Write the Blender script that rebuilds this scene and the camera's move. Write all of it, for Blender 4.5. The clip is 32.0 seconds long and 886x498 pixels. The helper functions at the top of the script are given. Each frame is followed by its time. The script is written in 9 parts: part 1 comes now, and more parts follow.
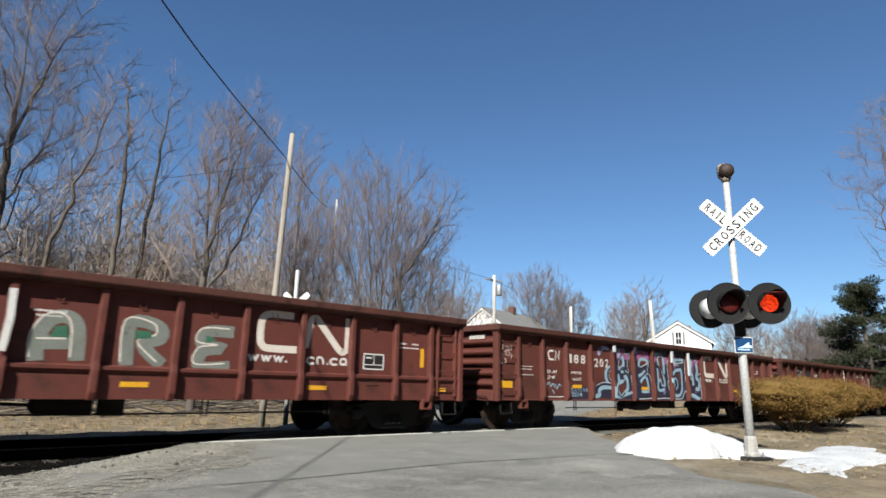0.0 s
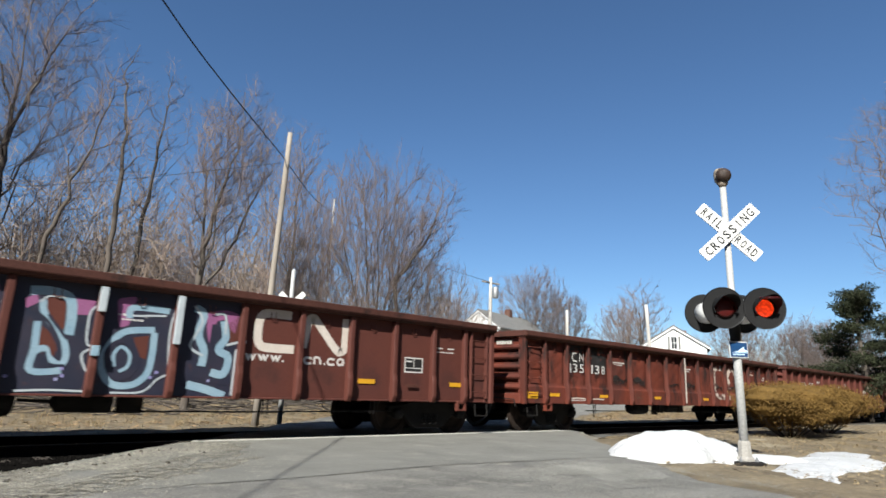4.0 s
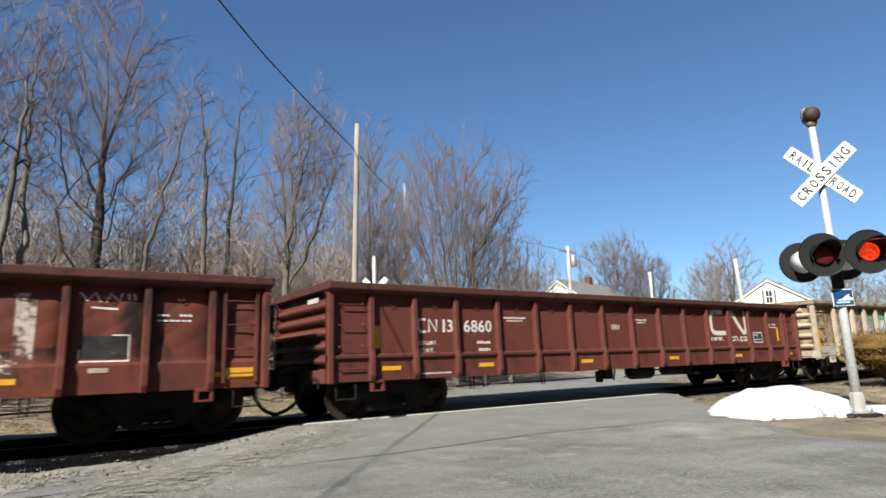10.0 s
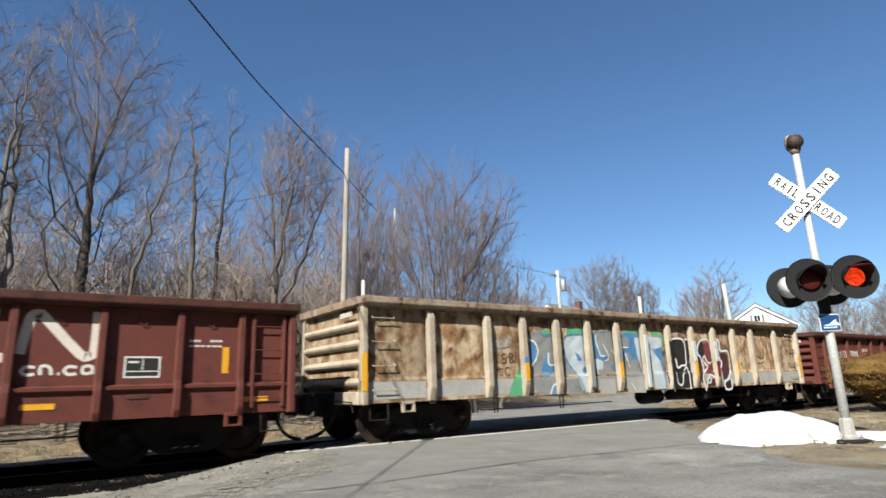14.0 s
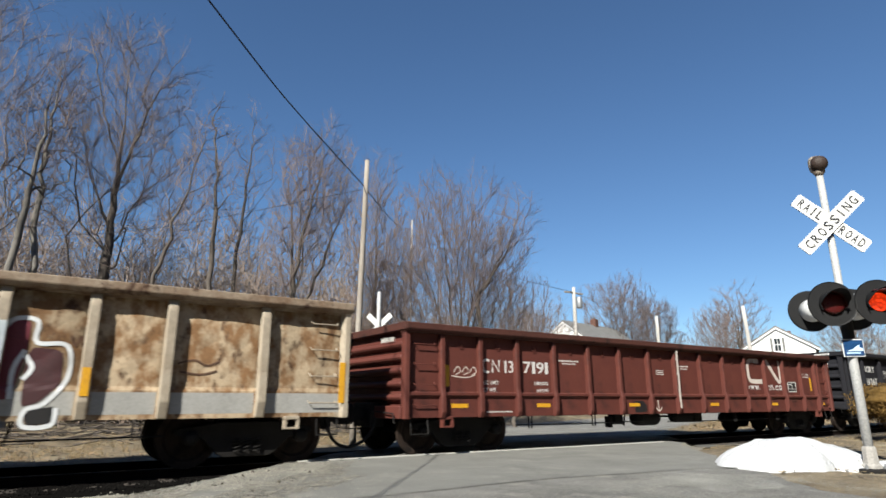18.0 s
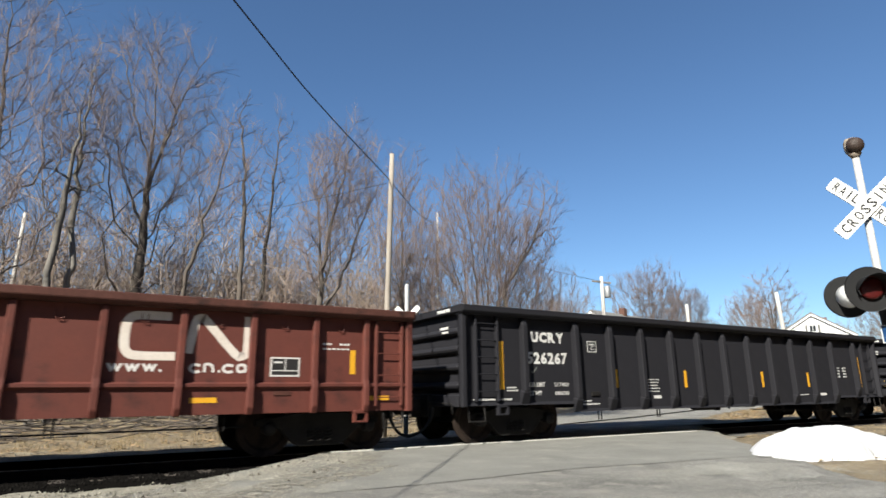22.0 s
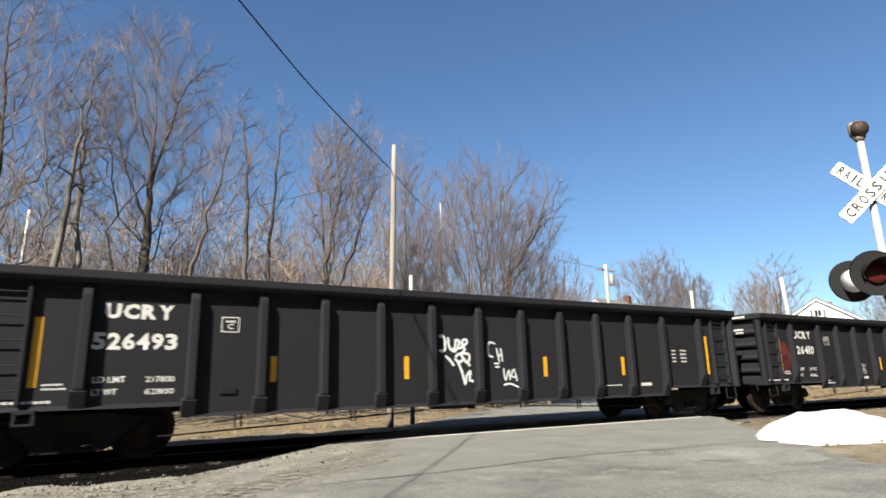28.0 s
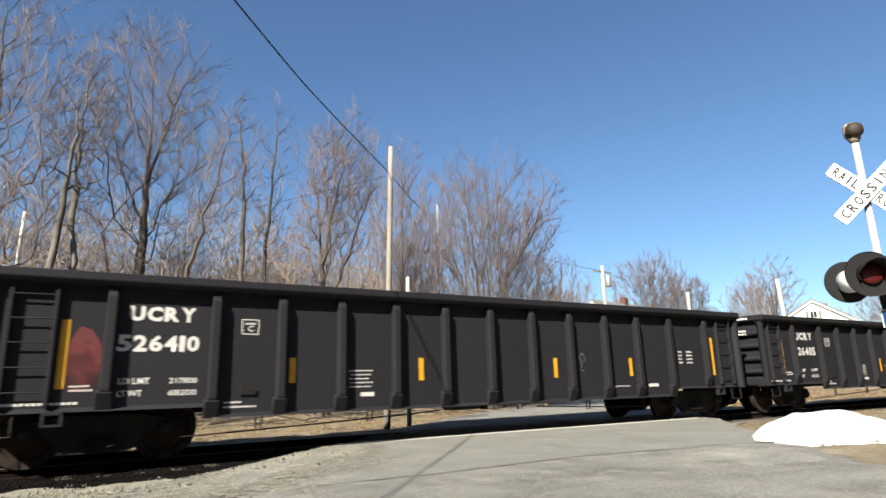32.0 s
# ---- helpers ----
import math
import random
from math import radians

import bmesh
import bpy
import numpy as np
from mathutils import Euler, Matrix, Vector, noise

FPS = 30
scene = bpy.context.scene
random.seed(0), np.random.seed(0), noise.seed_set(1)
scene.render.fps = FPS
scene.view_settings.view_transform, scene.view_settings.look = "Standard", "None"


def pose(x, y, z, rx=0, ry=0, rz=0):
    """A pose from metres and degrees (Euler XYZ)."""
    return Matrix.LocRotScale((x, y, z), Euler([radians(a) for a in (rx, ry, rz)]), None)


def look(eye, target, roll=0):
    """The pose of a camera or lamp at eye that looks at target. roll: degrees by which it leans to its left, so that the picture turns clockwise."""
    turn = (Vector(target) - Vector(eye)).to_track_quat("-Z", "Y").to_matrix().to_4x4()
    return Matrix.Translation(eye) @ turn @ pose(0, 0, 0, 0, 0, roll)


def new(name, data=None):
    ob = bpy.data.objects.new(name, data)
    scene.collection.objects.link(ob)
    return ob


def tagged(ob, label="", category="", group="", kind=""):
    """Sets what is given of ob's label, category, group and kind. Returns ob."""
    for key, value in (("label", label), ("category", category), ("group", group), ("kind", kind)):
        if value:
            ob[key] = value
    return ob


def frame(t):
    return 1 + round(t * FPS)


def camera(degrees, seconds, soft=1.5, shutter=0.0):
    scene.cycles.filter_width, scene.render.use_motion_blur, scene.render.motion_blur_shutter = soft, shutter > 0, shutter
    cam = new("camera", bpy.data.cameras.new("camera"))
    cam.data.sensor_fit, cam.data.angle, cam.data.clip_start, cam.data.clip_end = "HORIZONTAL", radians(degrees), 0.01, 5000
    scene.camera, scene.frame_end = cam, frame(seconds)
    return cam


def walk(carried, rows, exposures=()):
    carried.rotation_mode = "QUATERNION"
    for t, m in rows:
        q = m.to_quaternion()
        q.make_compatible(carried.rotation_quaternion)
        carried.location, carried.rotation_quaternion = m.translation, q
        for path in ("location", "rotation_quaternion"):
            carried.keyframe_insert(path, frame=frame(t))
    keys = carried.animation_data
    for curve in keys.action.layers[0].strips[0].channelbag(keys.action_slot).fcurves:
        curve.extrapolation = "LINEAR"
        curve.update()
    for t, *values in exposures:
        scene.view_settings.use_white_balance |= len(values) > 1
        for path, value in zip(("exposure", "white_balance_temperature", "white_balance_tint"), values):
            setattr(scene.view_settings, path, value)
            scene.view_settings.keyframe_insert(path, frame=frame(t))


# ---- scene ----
cam = camera(74.1, 32.0, 1.6, 0.3)
PATH = [
    (0, (-0.051, 0.118, 1.168), (1.225, 1.591, 1.616), 1.5),
    (0.5, (-0.042, 0.121, 1.168), (1.243, 1.587, 1.612), 1.8),
    (1, (-0.032, 0.122, 1.157), (1.253, 1.587, 1.606), 1.8),
    (1.5, (-0.032, 0.121, 1.167), (1.248, 1.591, 1.616), 2.0),
    (2, (-0.044, 0.119, 1.16), (1.234, 1.59, 1.612), 2.1),
    (2.5, (-0.039, 0.117, 1.165), (1.242, 1.585, 1.616), 1.8),
    (3, (-0.041, 0.118, 1.157), (1.24, 1.586, 1.609), 2.1),
    (3.5, (-0.031, 0.122, 1.157), (1.252, 1.587, 1.612), 2.1),
    (5.5, (-0.026, 0.12, 1.154), (1.252, 1.59, 1.608), 2.6),
    (6, (-0.029, 0.128, 1.155), (1.251, 1.596, 1.613), 2.6),
    (6.5, (-0.032, 0.13, 1.156), (1.247, 1.598, 1.614), 2.4),
    (7, (-0.041, 0.117, 1.155), (1.217, 1.605, 1.606), 2.5),
    (7.5, (-0.066, 0.106, 1.156), (1.163, 1.624, 1.587), 2.0),
    (8, (-0.079, 0.095, 1.16), (1.138, 1.628, 1.57), 0.3),
    (8.5, (-0.099, 0.086, 1.157), (1.066, 1.657, 1.574), -0.0),
    (9, (-0.132, 0.07, 1.14), (0.977, 1.689, 1.522), -2.5),
    (9.5, (-0.135, 0.075, 1.134), (0.965, 1.698, 1.529), -2.4),
    (10, (-0.151, 0.077, 1.135), (0.945, 1.707, 1.511), -1.8),
    (10.5, (-0.143, 0.071, 1.14), (0.94, 1.705, 1.537), -2.8),
    (11, (-0.14, 0.063, 1.132), (0.939, 1.697, 1.542), -3.5),
    (11.5, (-0.134, 0.076, 1.14), (0.966, 1.69, 1.569), -2.5),
    (12, (-0.132, 0.071, 1.148), (0.973, 1.675, 1.606), -2.3),
    (12.5, (-0.13, 0.073, 1.145), (0.972, 1.677, 1.604), -1.9),
    (13, (-0.111, 0.082, 1.141), (1.011, 1.673, 1.597), -1.9),
    (13.5, (-0.115, 0.082, 1.141), (1.007, 1.674, 1.595), -2.0),
    (15.5, (-0.142, 0.085, 1.144), (0.93, 1.704, 1.62), -0.6),
    (16, (-0.134, 0.083, 1.142), (0.93, 1.705, 1.625), -0.3),
    (16.5, (-0.146, 0.081, 1.145), (0.918, 1.703, 1.633), -0.0),
    (17, (-0.148, 0.075, 1.142), (0.918, 1.693, 1.639), 0.0),
    (17.5, (-0.147, 0.078, 1.144), (0.919, 1.693, 1.647), -0.1),
    (18, (-0.148, 0.084, 1.136), (0.917, 1.701, 1.637), 0.0),
    (18.5, (-0.152, 0.074, 1.134), (0.904, 1.698, 1.63), -0.6),
    (19, (-0.153, 0.075, 1.13), (0.886, 1.711, 1.622), -0.9),
    (19.5, (-0.161, 0.07, 1.136), (0.87, 1.715, 1.615), -1.2),
    (20, (-0.169, 0.062, 1.13), (0.856, 1.712, 1.607), -1.8),
    (20.5, (-0.176, 0.077, 1.133), (0.85, 1.729, 1.6), -0.8),
    (21, (-0.17, 0.074, 1.13), (0.842, 1.733, 1.601), -0.6),
    (21.5, (-0.185, 0.071, 1.128), (0.811, 1.739, 1.603), -0.6),
    (22, (-0.188, 0.065, 1.132), (0.807, 1.734, 1.606), -0.5),
    (22.5, (-0.191, 0.063, 1.136), (0.803, 1.733, 1.609), -0.4),
    (23, (-0.196, 0.063, 1.13), (0.79, 1.737, 1.605), -0.4),
    (23.5, (-0.197, 0.069, 1.136), (0.784, 1.746, 1.612), -0.2),
    (24, (-0.2, 0.065, 1.129), (0.777, 1.743, 1.607), -0.3),
    (24.5, (-0.194, 0.062, 1.136), (0.776, 1.743, 1.619), -1.1),
    (25, (-0.207, 0.058, 1.131), (0.763, 1.737, 1.621), -0.9),
    (25.5, (-0.179, 0.07, 1.135), (0.829, 1.729, 1.618), -0.2),
    (27.5, (-0.201, 0.053, 1.128), (0.78, 1.739, 1.572), -1.5),
    (28, (-0.201, 0.056, 1.131), (0.787, 1.737, 1.573), -1.3),
    (28.5, (-0.195, 0.053, 1.124), (0.799, 1.732, 1.566), -1.5),
    (29, (-0.191, 0.06, 1.132), (0.808, 1.735, 1.574), -1.2),
    (29.5, (-0.195, 0.054, 1.128), (0.803, 1.729, 1.574), -1.8),
    (30, (-0.18, 0.057, 1.124), (0.819, 1.731, 1.573), -1.5),
    (30.5, (-0.184, 0.057, 1.127), (0.815, 1.73, 1.578), -1.5),
    (31, (-0.193, 0.054, 1.123), (0.806, 1.727, 1.575), -1.6),
    (31.5, (-0.189, 0.059, 1.127), (0.806, 1.734, 1.579), -1.7),
    (32, (-0.197, 0.057, 1.123), (0.8, 1.732, 1.571), -1.4),
]
walk(cam, [(t, look(eye, target, roll)) for t, eye, target, roll in PATH], [(t, stops, kelvin, 6) for t, stops, kelvin in ((0, 1.32, 6230), (6, 1.34, 6250), (9, 1.41, 6280), (13, 1.43, 6310), (16, 1.35, 6300), (17, 1.28, 6300), (19, 1.37, 6310), (23, 1.60, 6520), (28, 1.68, 6660), (32, 1.77, 6760))])

# ---- sky and sun ----
SUN_DIR = Vector((-1.7, -1.0, 1.55)).normalized()
world = bpy.data.worlds.new("sky")
scene.world = world
world.use_nodes = True
wn = world.node_tree
sky = wn.nodes.new("ShaderNodeTexSky")
sky.sky_type = "NISHITA"
sky.sun_disc = False
sky.sun_elevation = math.asin(SUN_DIR.z)
sky.sun_rotation = math.atan2(SUN_DIR.x, SUN_DIR.y)
sky.air_density, sky.dust_density, sky.ozone_density = 1.0, 0.1, 7.0
wn.links.new(sky.outputs["Color"], wn.nodes["Background"].inputs["Color"])
wn.nodes["Background"].inputs["Strength"].default_value = 0.047
sun_data = bpy.data.lights.new("sun", "SUN")
sun_data.energy, sun_data.angle, sun_data.color = 5.0, radians(0.5), (1.0, 0.94, 0.85)
sun = new("sun", sun_data)
sun.matrix_world = look(SUN_DIR * 60, (0, 0, 0))


# ---- materials ----
def surface(name, base, other, scale=4.0, rough=0.8, metal=0.0, bump=0.3, fine=40.0, third=None, third_at=0.62, third_scale=1.2,
            per_object=0.0, island=0.0, spread=0.5, rough_var=0.12, stretch=(1, 1, 1), spec=0.4, grit=0.28, sink=0.02):
    """A two-scale mottled surface: base and other mixed by a broad noise, a fine grain, stains of a third colour and a bump."""
    m = bpy.data.materials.new(name)
    m.use_nodes = True
    nt = m.node_tree
    b = nt.nodes["Principled BSDF"]
    co = nt.nodes.new("ShaderNodeTexCoord")
    mp = nt.nodes.new("ShaderNodeMapping")
    mp.inputs["Scale"].default_value = stretch
    nt.links.new(co.outputs["Object"], mp.inputs["Vector"])

    def noise_at(s, detail=6.0, roughness=0.6):
        n = nt.nodes.new("ShaderNodeTexNoise")
        n.inputs["Scale"].default_value, n.inputs["Detail"].default_value, n.inputs["Roughness"].default_value = s, detail, roughness
        nt.links.new(mp.outputs["Vector"], n.inputs["Vector"])
        return n.outputs["Fac"]

    def ramp(fac, lo, hi):
        r = nt.nodes.new("ShaderNodeMapRange")
        r.inputs["From Min"].default_value, r.inputs["From Max"].default_value = lo, hi
        nt.links.new(fac, r.inputs["Value"])
        return r.outputs["Result"]

    def mix(fac, a, c, kind="MIX"):
        x = nt.nodes.new("ShaderNodeMix")
        x.data_type, x.blend_type = "RGBA", kind
        for key, v in ((0, fac), (6, a), (7, c)):
            if hasattr(v, "links"):
                nt.links.new(v, x.inputs[key])
            elif key == 0:
                x.inputs[0].default_value = v
            else:
                x.inputs[key].default_value = (*v, 1)
        return x.outputs[2]

    broad = ramp(noise_at(scale), 0.5 - spread / 2, 0.5 + spread / 2)
    grain = noise_at(fine, 4.0, 0.7)
    col = mix(broad, base, other)
    if third:
        stain = ramp(noise_at(third_scale, 8.0, 0.65), third_at, third_at + 0.1)
        col = mix(stain, col, third)
    g = nt.nodes.new("ShaderNodeMapRange")
    g.inputs["From Min"].default_value, g.inputs["From Max"].default_value = 0.25, 0.75
    g.inputs["To Min"].default_value, g.inputs["To Max"].default_value = 1 - grit, 1 + grit
    nt.links.new(grain, g.inputs["Value"])
    gv = nt.nodes.new("ShaderNodeCombineColor")
    for k in range(3):
        nt.links.new(g.outputs["Result"], gv.inputs[k])
    col = mix(1.0, col, gv.outputs["Color"], "MULTIPLY")
    for amount, node, sock in ((per_object, "ShaderNodeObjectInfo", "Random"), (island, "ShaderNodeNewGeometry", "Random Per Island")):
        if amount:
            n = nt.nodes.new(node)
            r = nt.nodes.new("ShaderNodeMapRange")
            r.inputs["To Min"].default_value, r.inputs["To Max"].default_value = 1 - amount, 1 + amount
            nt.links.new(n.outputs[sock], r.inputs["Value"])
            c = nt.nodes.new("ShaderNodeCombineColor")
            for k in range(3):
                nt.links.new(r.outputs["Result"], c.inputs[k])
            col = mix(1.0, col, c.outputs["Color"], "MULTIPLY")
    nt.links.new(col, b.inputs["Base Color"])
    rr = nt.nodes.new("ShaderNodeMapRange")
    rr.inputs["To Min"].default_value, rr.inputs["To Max"].default_value = max(0.05, rough - rough_var), min(1.0, rough + rough_var)
    nt.links.new(broad, rr.inputs["Value"])
    nt.links.new(rr.outputs["Result"], b.inputs["Roughness"])
    b.inputs["Metallic"].default_value = metal
    b.inputs["Specular IOR Level"].default_value = spec
    if bump:
        bp = nt.nodes.new("ShaderNodeBump")
        bp.inputs["Strength"].default_value, bp.inputs["Distance"].default_value = bump, sink
        nt.links.new(grain, bp.inputs["Height"])
        nt.links.new(bp.outputs["Normal"], b.inputs["Normal"])
    return m


def glowing(name, color, strength):
    m = bpy.data.materials.new(name)
    m.use_nodes = True
    nt = m.node_tree
    b = nt.nodes["Principled BSDF"]
    v = nt.nodes.new("ShaderNodeTexVoronoi")
    v.inputs["Scale"].default_value = 22.0
    co = nt.nodes.new("ShaderNodeTexCoord")
    nt.links.new(co.outputs["Object"], v.inputs["Vector"])
    r = nt.nodes.new("ShaderNodeMapRange")
    r.inputs["From Max"].default_value = 0.7
    r.inputs["To Min"].default_value, r.inputs["To Max"].default_value = strength * 1.5, strength * 0.45
    nt.links.new(v.outputs["Distance"], r.inputs["Value"])
    b.inputs["Base Color"].default_value = (0.5, 0.02, 0.01, 1)
    b.inputs["Emission Color"].default_value = (*color, 1)
    nt.links.new(r.outputs["Result"], b.inputs["Emission Strength"])
    return m


OXIDE = surface("oxide_red_paint", (0.087, 0.0265, 0.0195), (0.067, 0.02, 0.0158), 1.3, 0.62, 0.0, 0.12, 26, (0.042, 0.0155, 0.0128), 0.58, 0.9, per_object=0.07, spec=0.2, grit=0.09)
OXIDE_DARK = surface("brown_oxide_paint", (0.078, 0.0255, 0.0185), (0.06, 0.0195, 0.0155), 0.9, 0.62, 0.0, 0.12, 26, (0.04, 0.016, 0.0135), 0.58, 0.8, per_object=0.06, spec=0.2, grit=0.09)
OXIDE_WORN = surface("worn_oxide_paint", (0.108, 0.026, 0.0155), (0.056, 0.0185, 0.0145), 1.5, 0.65, 0.0, 0.16, 24, (0.017, 0.0105, 0.0095), 0.55, 1.3, per_object=0.16, spec=0.2, grit=0.12, spread=0.3, stretch=(1, 1, 0.6))
# Oxide copy for top rails: grime, plus darkening against their bright sunlit face
DARKENED_OXIDE = surface("dirty_darkened_oxide_brown", (0.062, 0.0245, 0.0185), (0.045, 0.018, 0.014), 1.6, 0.7, 0.0, 0.2, 26, (0.024, 0.013, 0.011), 0.55, 2.4, per_object=0.08, spec=0.15)
RUSTY_CREAM = surface("rust_stained_cream_rail", (0.22, 0.175, 0.13), (0.13, 0.085, 0.055), 2.2, 0.75, 0.0, 0.2, 24, (0.05, 0.026, 0.016), 0.55, 4.0, spec=0.2, spread=0.25)
CHARCOAL = surface("charcoal_paint", (0.0132, 0.0130, 0.0158), (0.0105, 0.0103, 0.0127), 0.8, 0.68, 0.0, 0.06, 30, (0.0158, 0.0166, 0.0185), 0.62, 0.6, per_object=0.09, spec=0.15, grit=0.09)
CREAM = surface("rust_streaked_cream_paint", (0.29, 0.225, 0.15), (0.145, 0.08, 0.038), 3.1, 0.75, 0.0, 0.2, 22, (0.055, 0.029, 0.016), 0.55, 3.0, per_object=0.22, stretch=(1.4, 1, 0.9), spec=0.2, spread=0.17, grit=0.2)
CREAM_SILL = surface("grimy_cream_paint", (0.31, 0.27, 0.212), (0.20, 0.16, 0.115), 2.0, 0.7, 0.0, 0.15, 22, (0.075, 0.044, 0.026), 0.60, 3.4, per_object=0.08, spec=0.2, spread=0.3, grit=0.18, stretch=(1, 1, 0.6))
DARK_STEEL = surface("dark_greasy_steel", (0.0125, 0.0112, 0.0105), (0.0085, 0.0078, 0.0075), 3.0, 0.7, 0.2, 0.25, 30, (0.022, 0.0155, 0.0115), 0.62, 2.0, spec=0.2)
WHEEL_FACE = surface("rusty_wheel_steel", (0.032, 0.022, 0.017), (0.018, 0.013, 0.011), 5.0, 0.7, 0.2, 0.2, 40, (0.010, 0.008, 0.007), 0.56, 4.0, spec=0.15)
RUBBER = surface("black_rubber", (0.008686, 0.008686, 0.008686), (0.01359, 0.01299, 0.01238), 8, 0.75, 0, 0.1, 60)
# Rail tones darkened and dulled so the rails sink into the shaded bed
RAIL_TOP = surface("worn_rail_steel", (0.085, 0.078, 0.07), (0.05, 0.045, 0.04), 6, 0.6, 0.3, 0.05, 50, spec=0.2)
RAIL_SIDE = surface("dark_rail_web", (0.009, 0.006, 0.005), (0.006, 0.0045, 0.004), 6, 0.9, 0.1, 0.3, 40, spec=0.05)
TIE_WOOD = surface("weathered_tie_wood", (0.0387, 0.0301, 0.02408), (0.0258, 0.02064, 0.0172), 3, 0.9, 0, 0.5, 30, per_object=0.25, stretch=(6, 1, 6))
BALLAST = surface("grey_ballast_stone", (0.0989, 0.09632, 0.08772), (0.06192, 0.0602, 0.0559), 6, 0.9, 0, 0.5, 30, (0.1204, 0.1032, 0.0774), 0.6, 1.0, island=0.35)
YELLOW = surface("yellow_reflective_tape", (0.50, 0.262, 0.0125), (0.42, 0.205, 0.0095), 3, 0.5, 0, 0.03, 40, (0.2958, 0.1548, 0.02116), 0.68, 5.0)
WHITE_PAINT = surface("white_stencil_paint", (0.4653, 0.4584, 0.4369), (0.3947, 0.381, 0.3664), 5, 0.6, 0, 0.05, 60, (0.2116, 0.1548, 0.141), 0.70, 6.0)
CREAM_LOGO = surface("faded_white_logo_paint", (0.4653, 0.4231, 0.381), (0.3947, 0.3457, 0.3036), 4, 0.65, 0, 0.05, 50, (0.141, 0.05994, 0.04584), 0.66, 5.0)
PEELED_LOGO = surface("peeling_white_logo_paint", (0.37, 0.325, 0.285), (0.31, 0.25, 0.21), 4, 0.7, 0, 0.1, 50, (0.06, 0.018, 0.014), 0.47, 6.0)
EDGING = surface("pale_worn_edging", (0.3612, 0.3526, 0.3268), (0.2924, 0.2838, 0.258), 3, 0.6, 0, 0.2, 30, (0.172, 0.1634, 0.1462), 0.66, 4, per_object=0.08)
ASPHALT = surface("worn_grey_asphalt", (0.185, 0.178, 0.16), (0.105, 0.101, 0.092), 1.1, 0.92, 0, 1.0, 42, (0.20, 0.19, 0.165), 0.56, 2.3, spread=0.3, grit=0.62, sink=0.03)
APRON = surface("smooth_grey_asphalt", (0.150, 0.147, 0.132), (0.112, 0.109, 0.098), 0.9, 0.92, 0, 0.8, 50, (0.172, 0.166, 0.147), 0.56, 1.6, spread=0.4, grit=0.24)
WORN_ASPHALT = surface("pale_worn_asphalt", (0.24, 0.232, 0.21), (0.16, 0.155, 0.14), 2.2, 0.92, 0, 1.0, 36, (0.29, 0.28, 0.25), 0.58, 3.0, grit=0.6, sink=0.03)
PATCH = surface("pale_asphalt_patch", (0.24, 0.232, 0.205), (0.165, 0.16, 0.145), 1.2, 0.92, 0, 0, 80, island=0.3)
GRIT = surface("pale_sandy_grit", (0.28, 0.263, 0.22), (0.18, 0.168, 0.139), 1.5, 0.95, 0, 0, 20, island=0.6)
TAR = surface("tar_crack_filler", (0.0731, 0.07052, 0.06536), (0.0989, 0.09546, 0.08772), 4, 0.7, 0, 0.2, 50)
GROUND = surface("dry_grass_and_soil", (0.17, 0.134, 0.083), (0.085, 0.065, 0.041), 1.3, 0.95, 0, 0.8, 14, (0.235, 0.20, 0.135), 0.56, 0.6, spread=0.3, grit=0.4, sink=0.04)
SAND = surface("pale_drift_sand", (0.25, 0.232, 0.19), (0.18, 0.166, 0.136), 3.5, 0.95, 0, 0.9, 40, (0.115, 0.106, 0.087), 0.56, 4.0, spread=0.3, grit=0.5, sink=0.03)
gaps, gap_place, gap_edge = SAND.node_tree.nodes.new("ShaderNodeTexNoise"), SAND.node_tree.nodes.new("ShaderNodeTexCoord"), SAND.node_tree.nodes.new("ShaderNodeMapRange")
gaps.inputs["Scale"].default_value, gaps.inputs["Detail"].default_value, gaps.inputs["Roughness"].default_value = 7.0, 8.0, 0.75
gap_edge.inputs["From Min"].default_value, gap_edge.inputs["From Max"].default_value = 0.47, 0.56
SAND.node_tree.links.new(gap_place.outputs["Object"], gaps.inputs["Vector"])
SAND.node_tree.links.new(gaps.outputs["Fac"], gap_edge.inputs["Value"])
SAND.node_tree.links.new(gap_edge.outputs["Result"], SAND.node_tree.nodes["Principled BSDF"].inputs["Alpha"])
# Near-black tone that paints the shade along the near rail
BED_SHADE = surface("near_black_bed_shade", (0.0045, 0.0042, 0.004), (0.007, 0.0065, 0.006), 3, 1.0, 0, 0.3, 30, island=0.4, spec=0.0)
CLOD = surface("dark_soil_clod", (0.03, 0.025, 0.019), (0.05, 0.041, 0.031), 6, 0.95, 0, 0.4, 30, island=0.4)
VERGE = surface("sandy_gravel_verge", (0.2, 0.187, 0.152), (0.125, 0.117, 0.096), 1.6, 0.95, 0, 0.9, 24, (0.07, 0.065, 0.054), 0.55, 2.2, spread=0.28)
STRAW = surface("dead_grass_straw", (0.225, 0.172, 0.095), (0.15, 0.108, 0.056), 2, 0.9, 0, 0, 30, island=0.6)
LEAF_LITTER = surface("fallen_brown_leaves", (0.14, 0.082, 0.038), (0.19, 0.128, 0.068), 2, 0.85, 0, 0, 30, island=0.65)
SNOW = surface("old_packed_snow", (0.46, 0.465, 0.475), (0.37, 0.373, 0.38), 2.6, 0.7, 0, 0.95, 13, (0.33, 0.31, 0.275), 0.62, 3.4, spread=0.3, grit=0.12, sink=0.05)
BARK = surface("grey_brown_bark", (0.082, 0.067, 0.055), (0.05, 0.041, 0.034), 1.2, 0.92, 0, 0.5, 14, (0.13, 0.115, 0.1), 0.58, 0.8, per_object=0.2, stretch=(1, 1, 0.3))
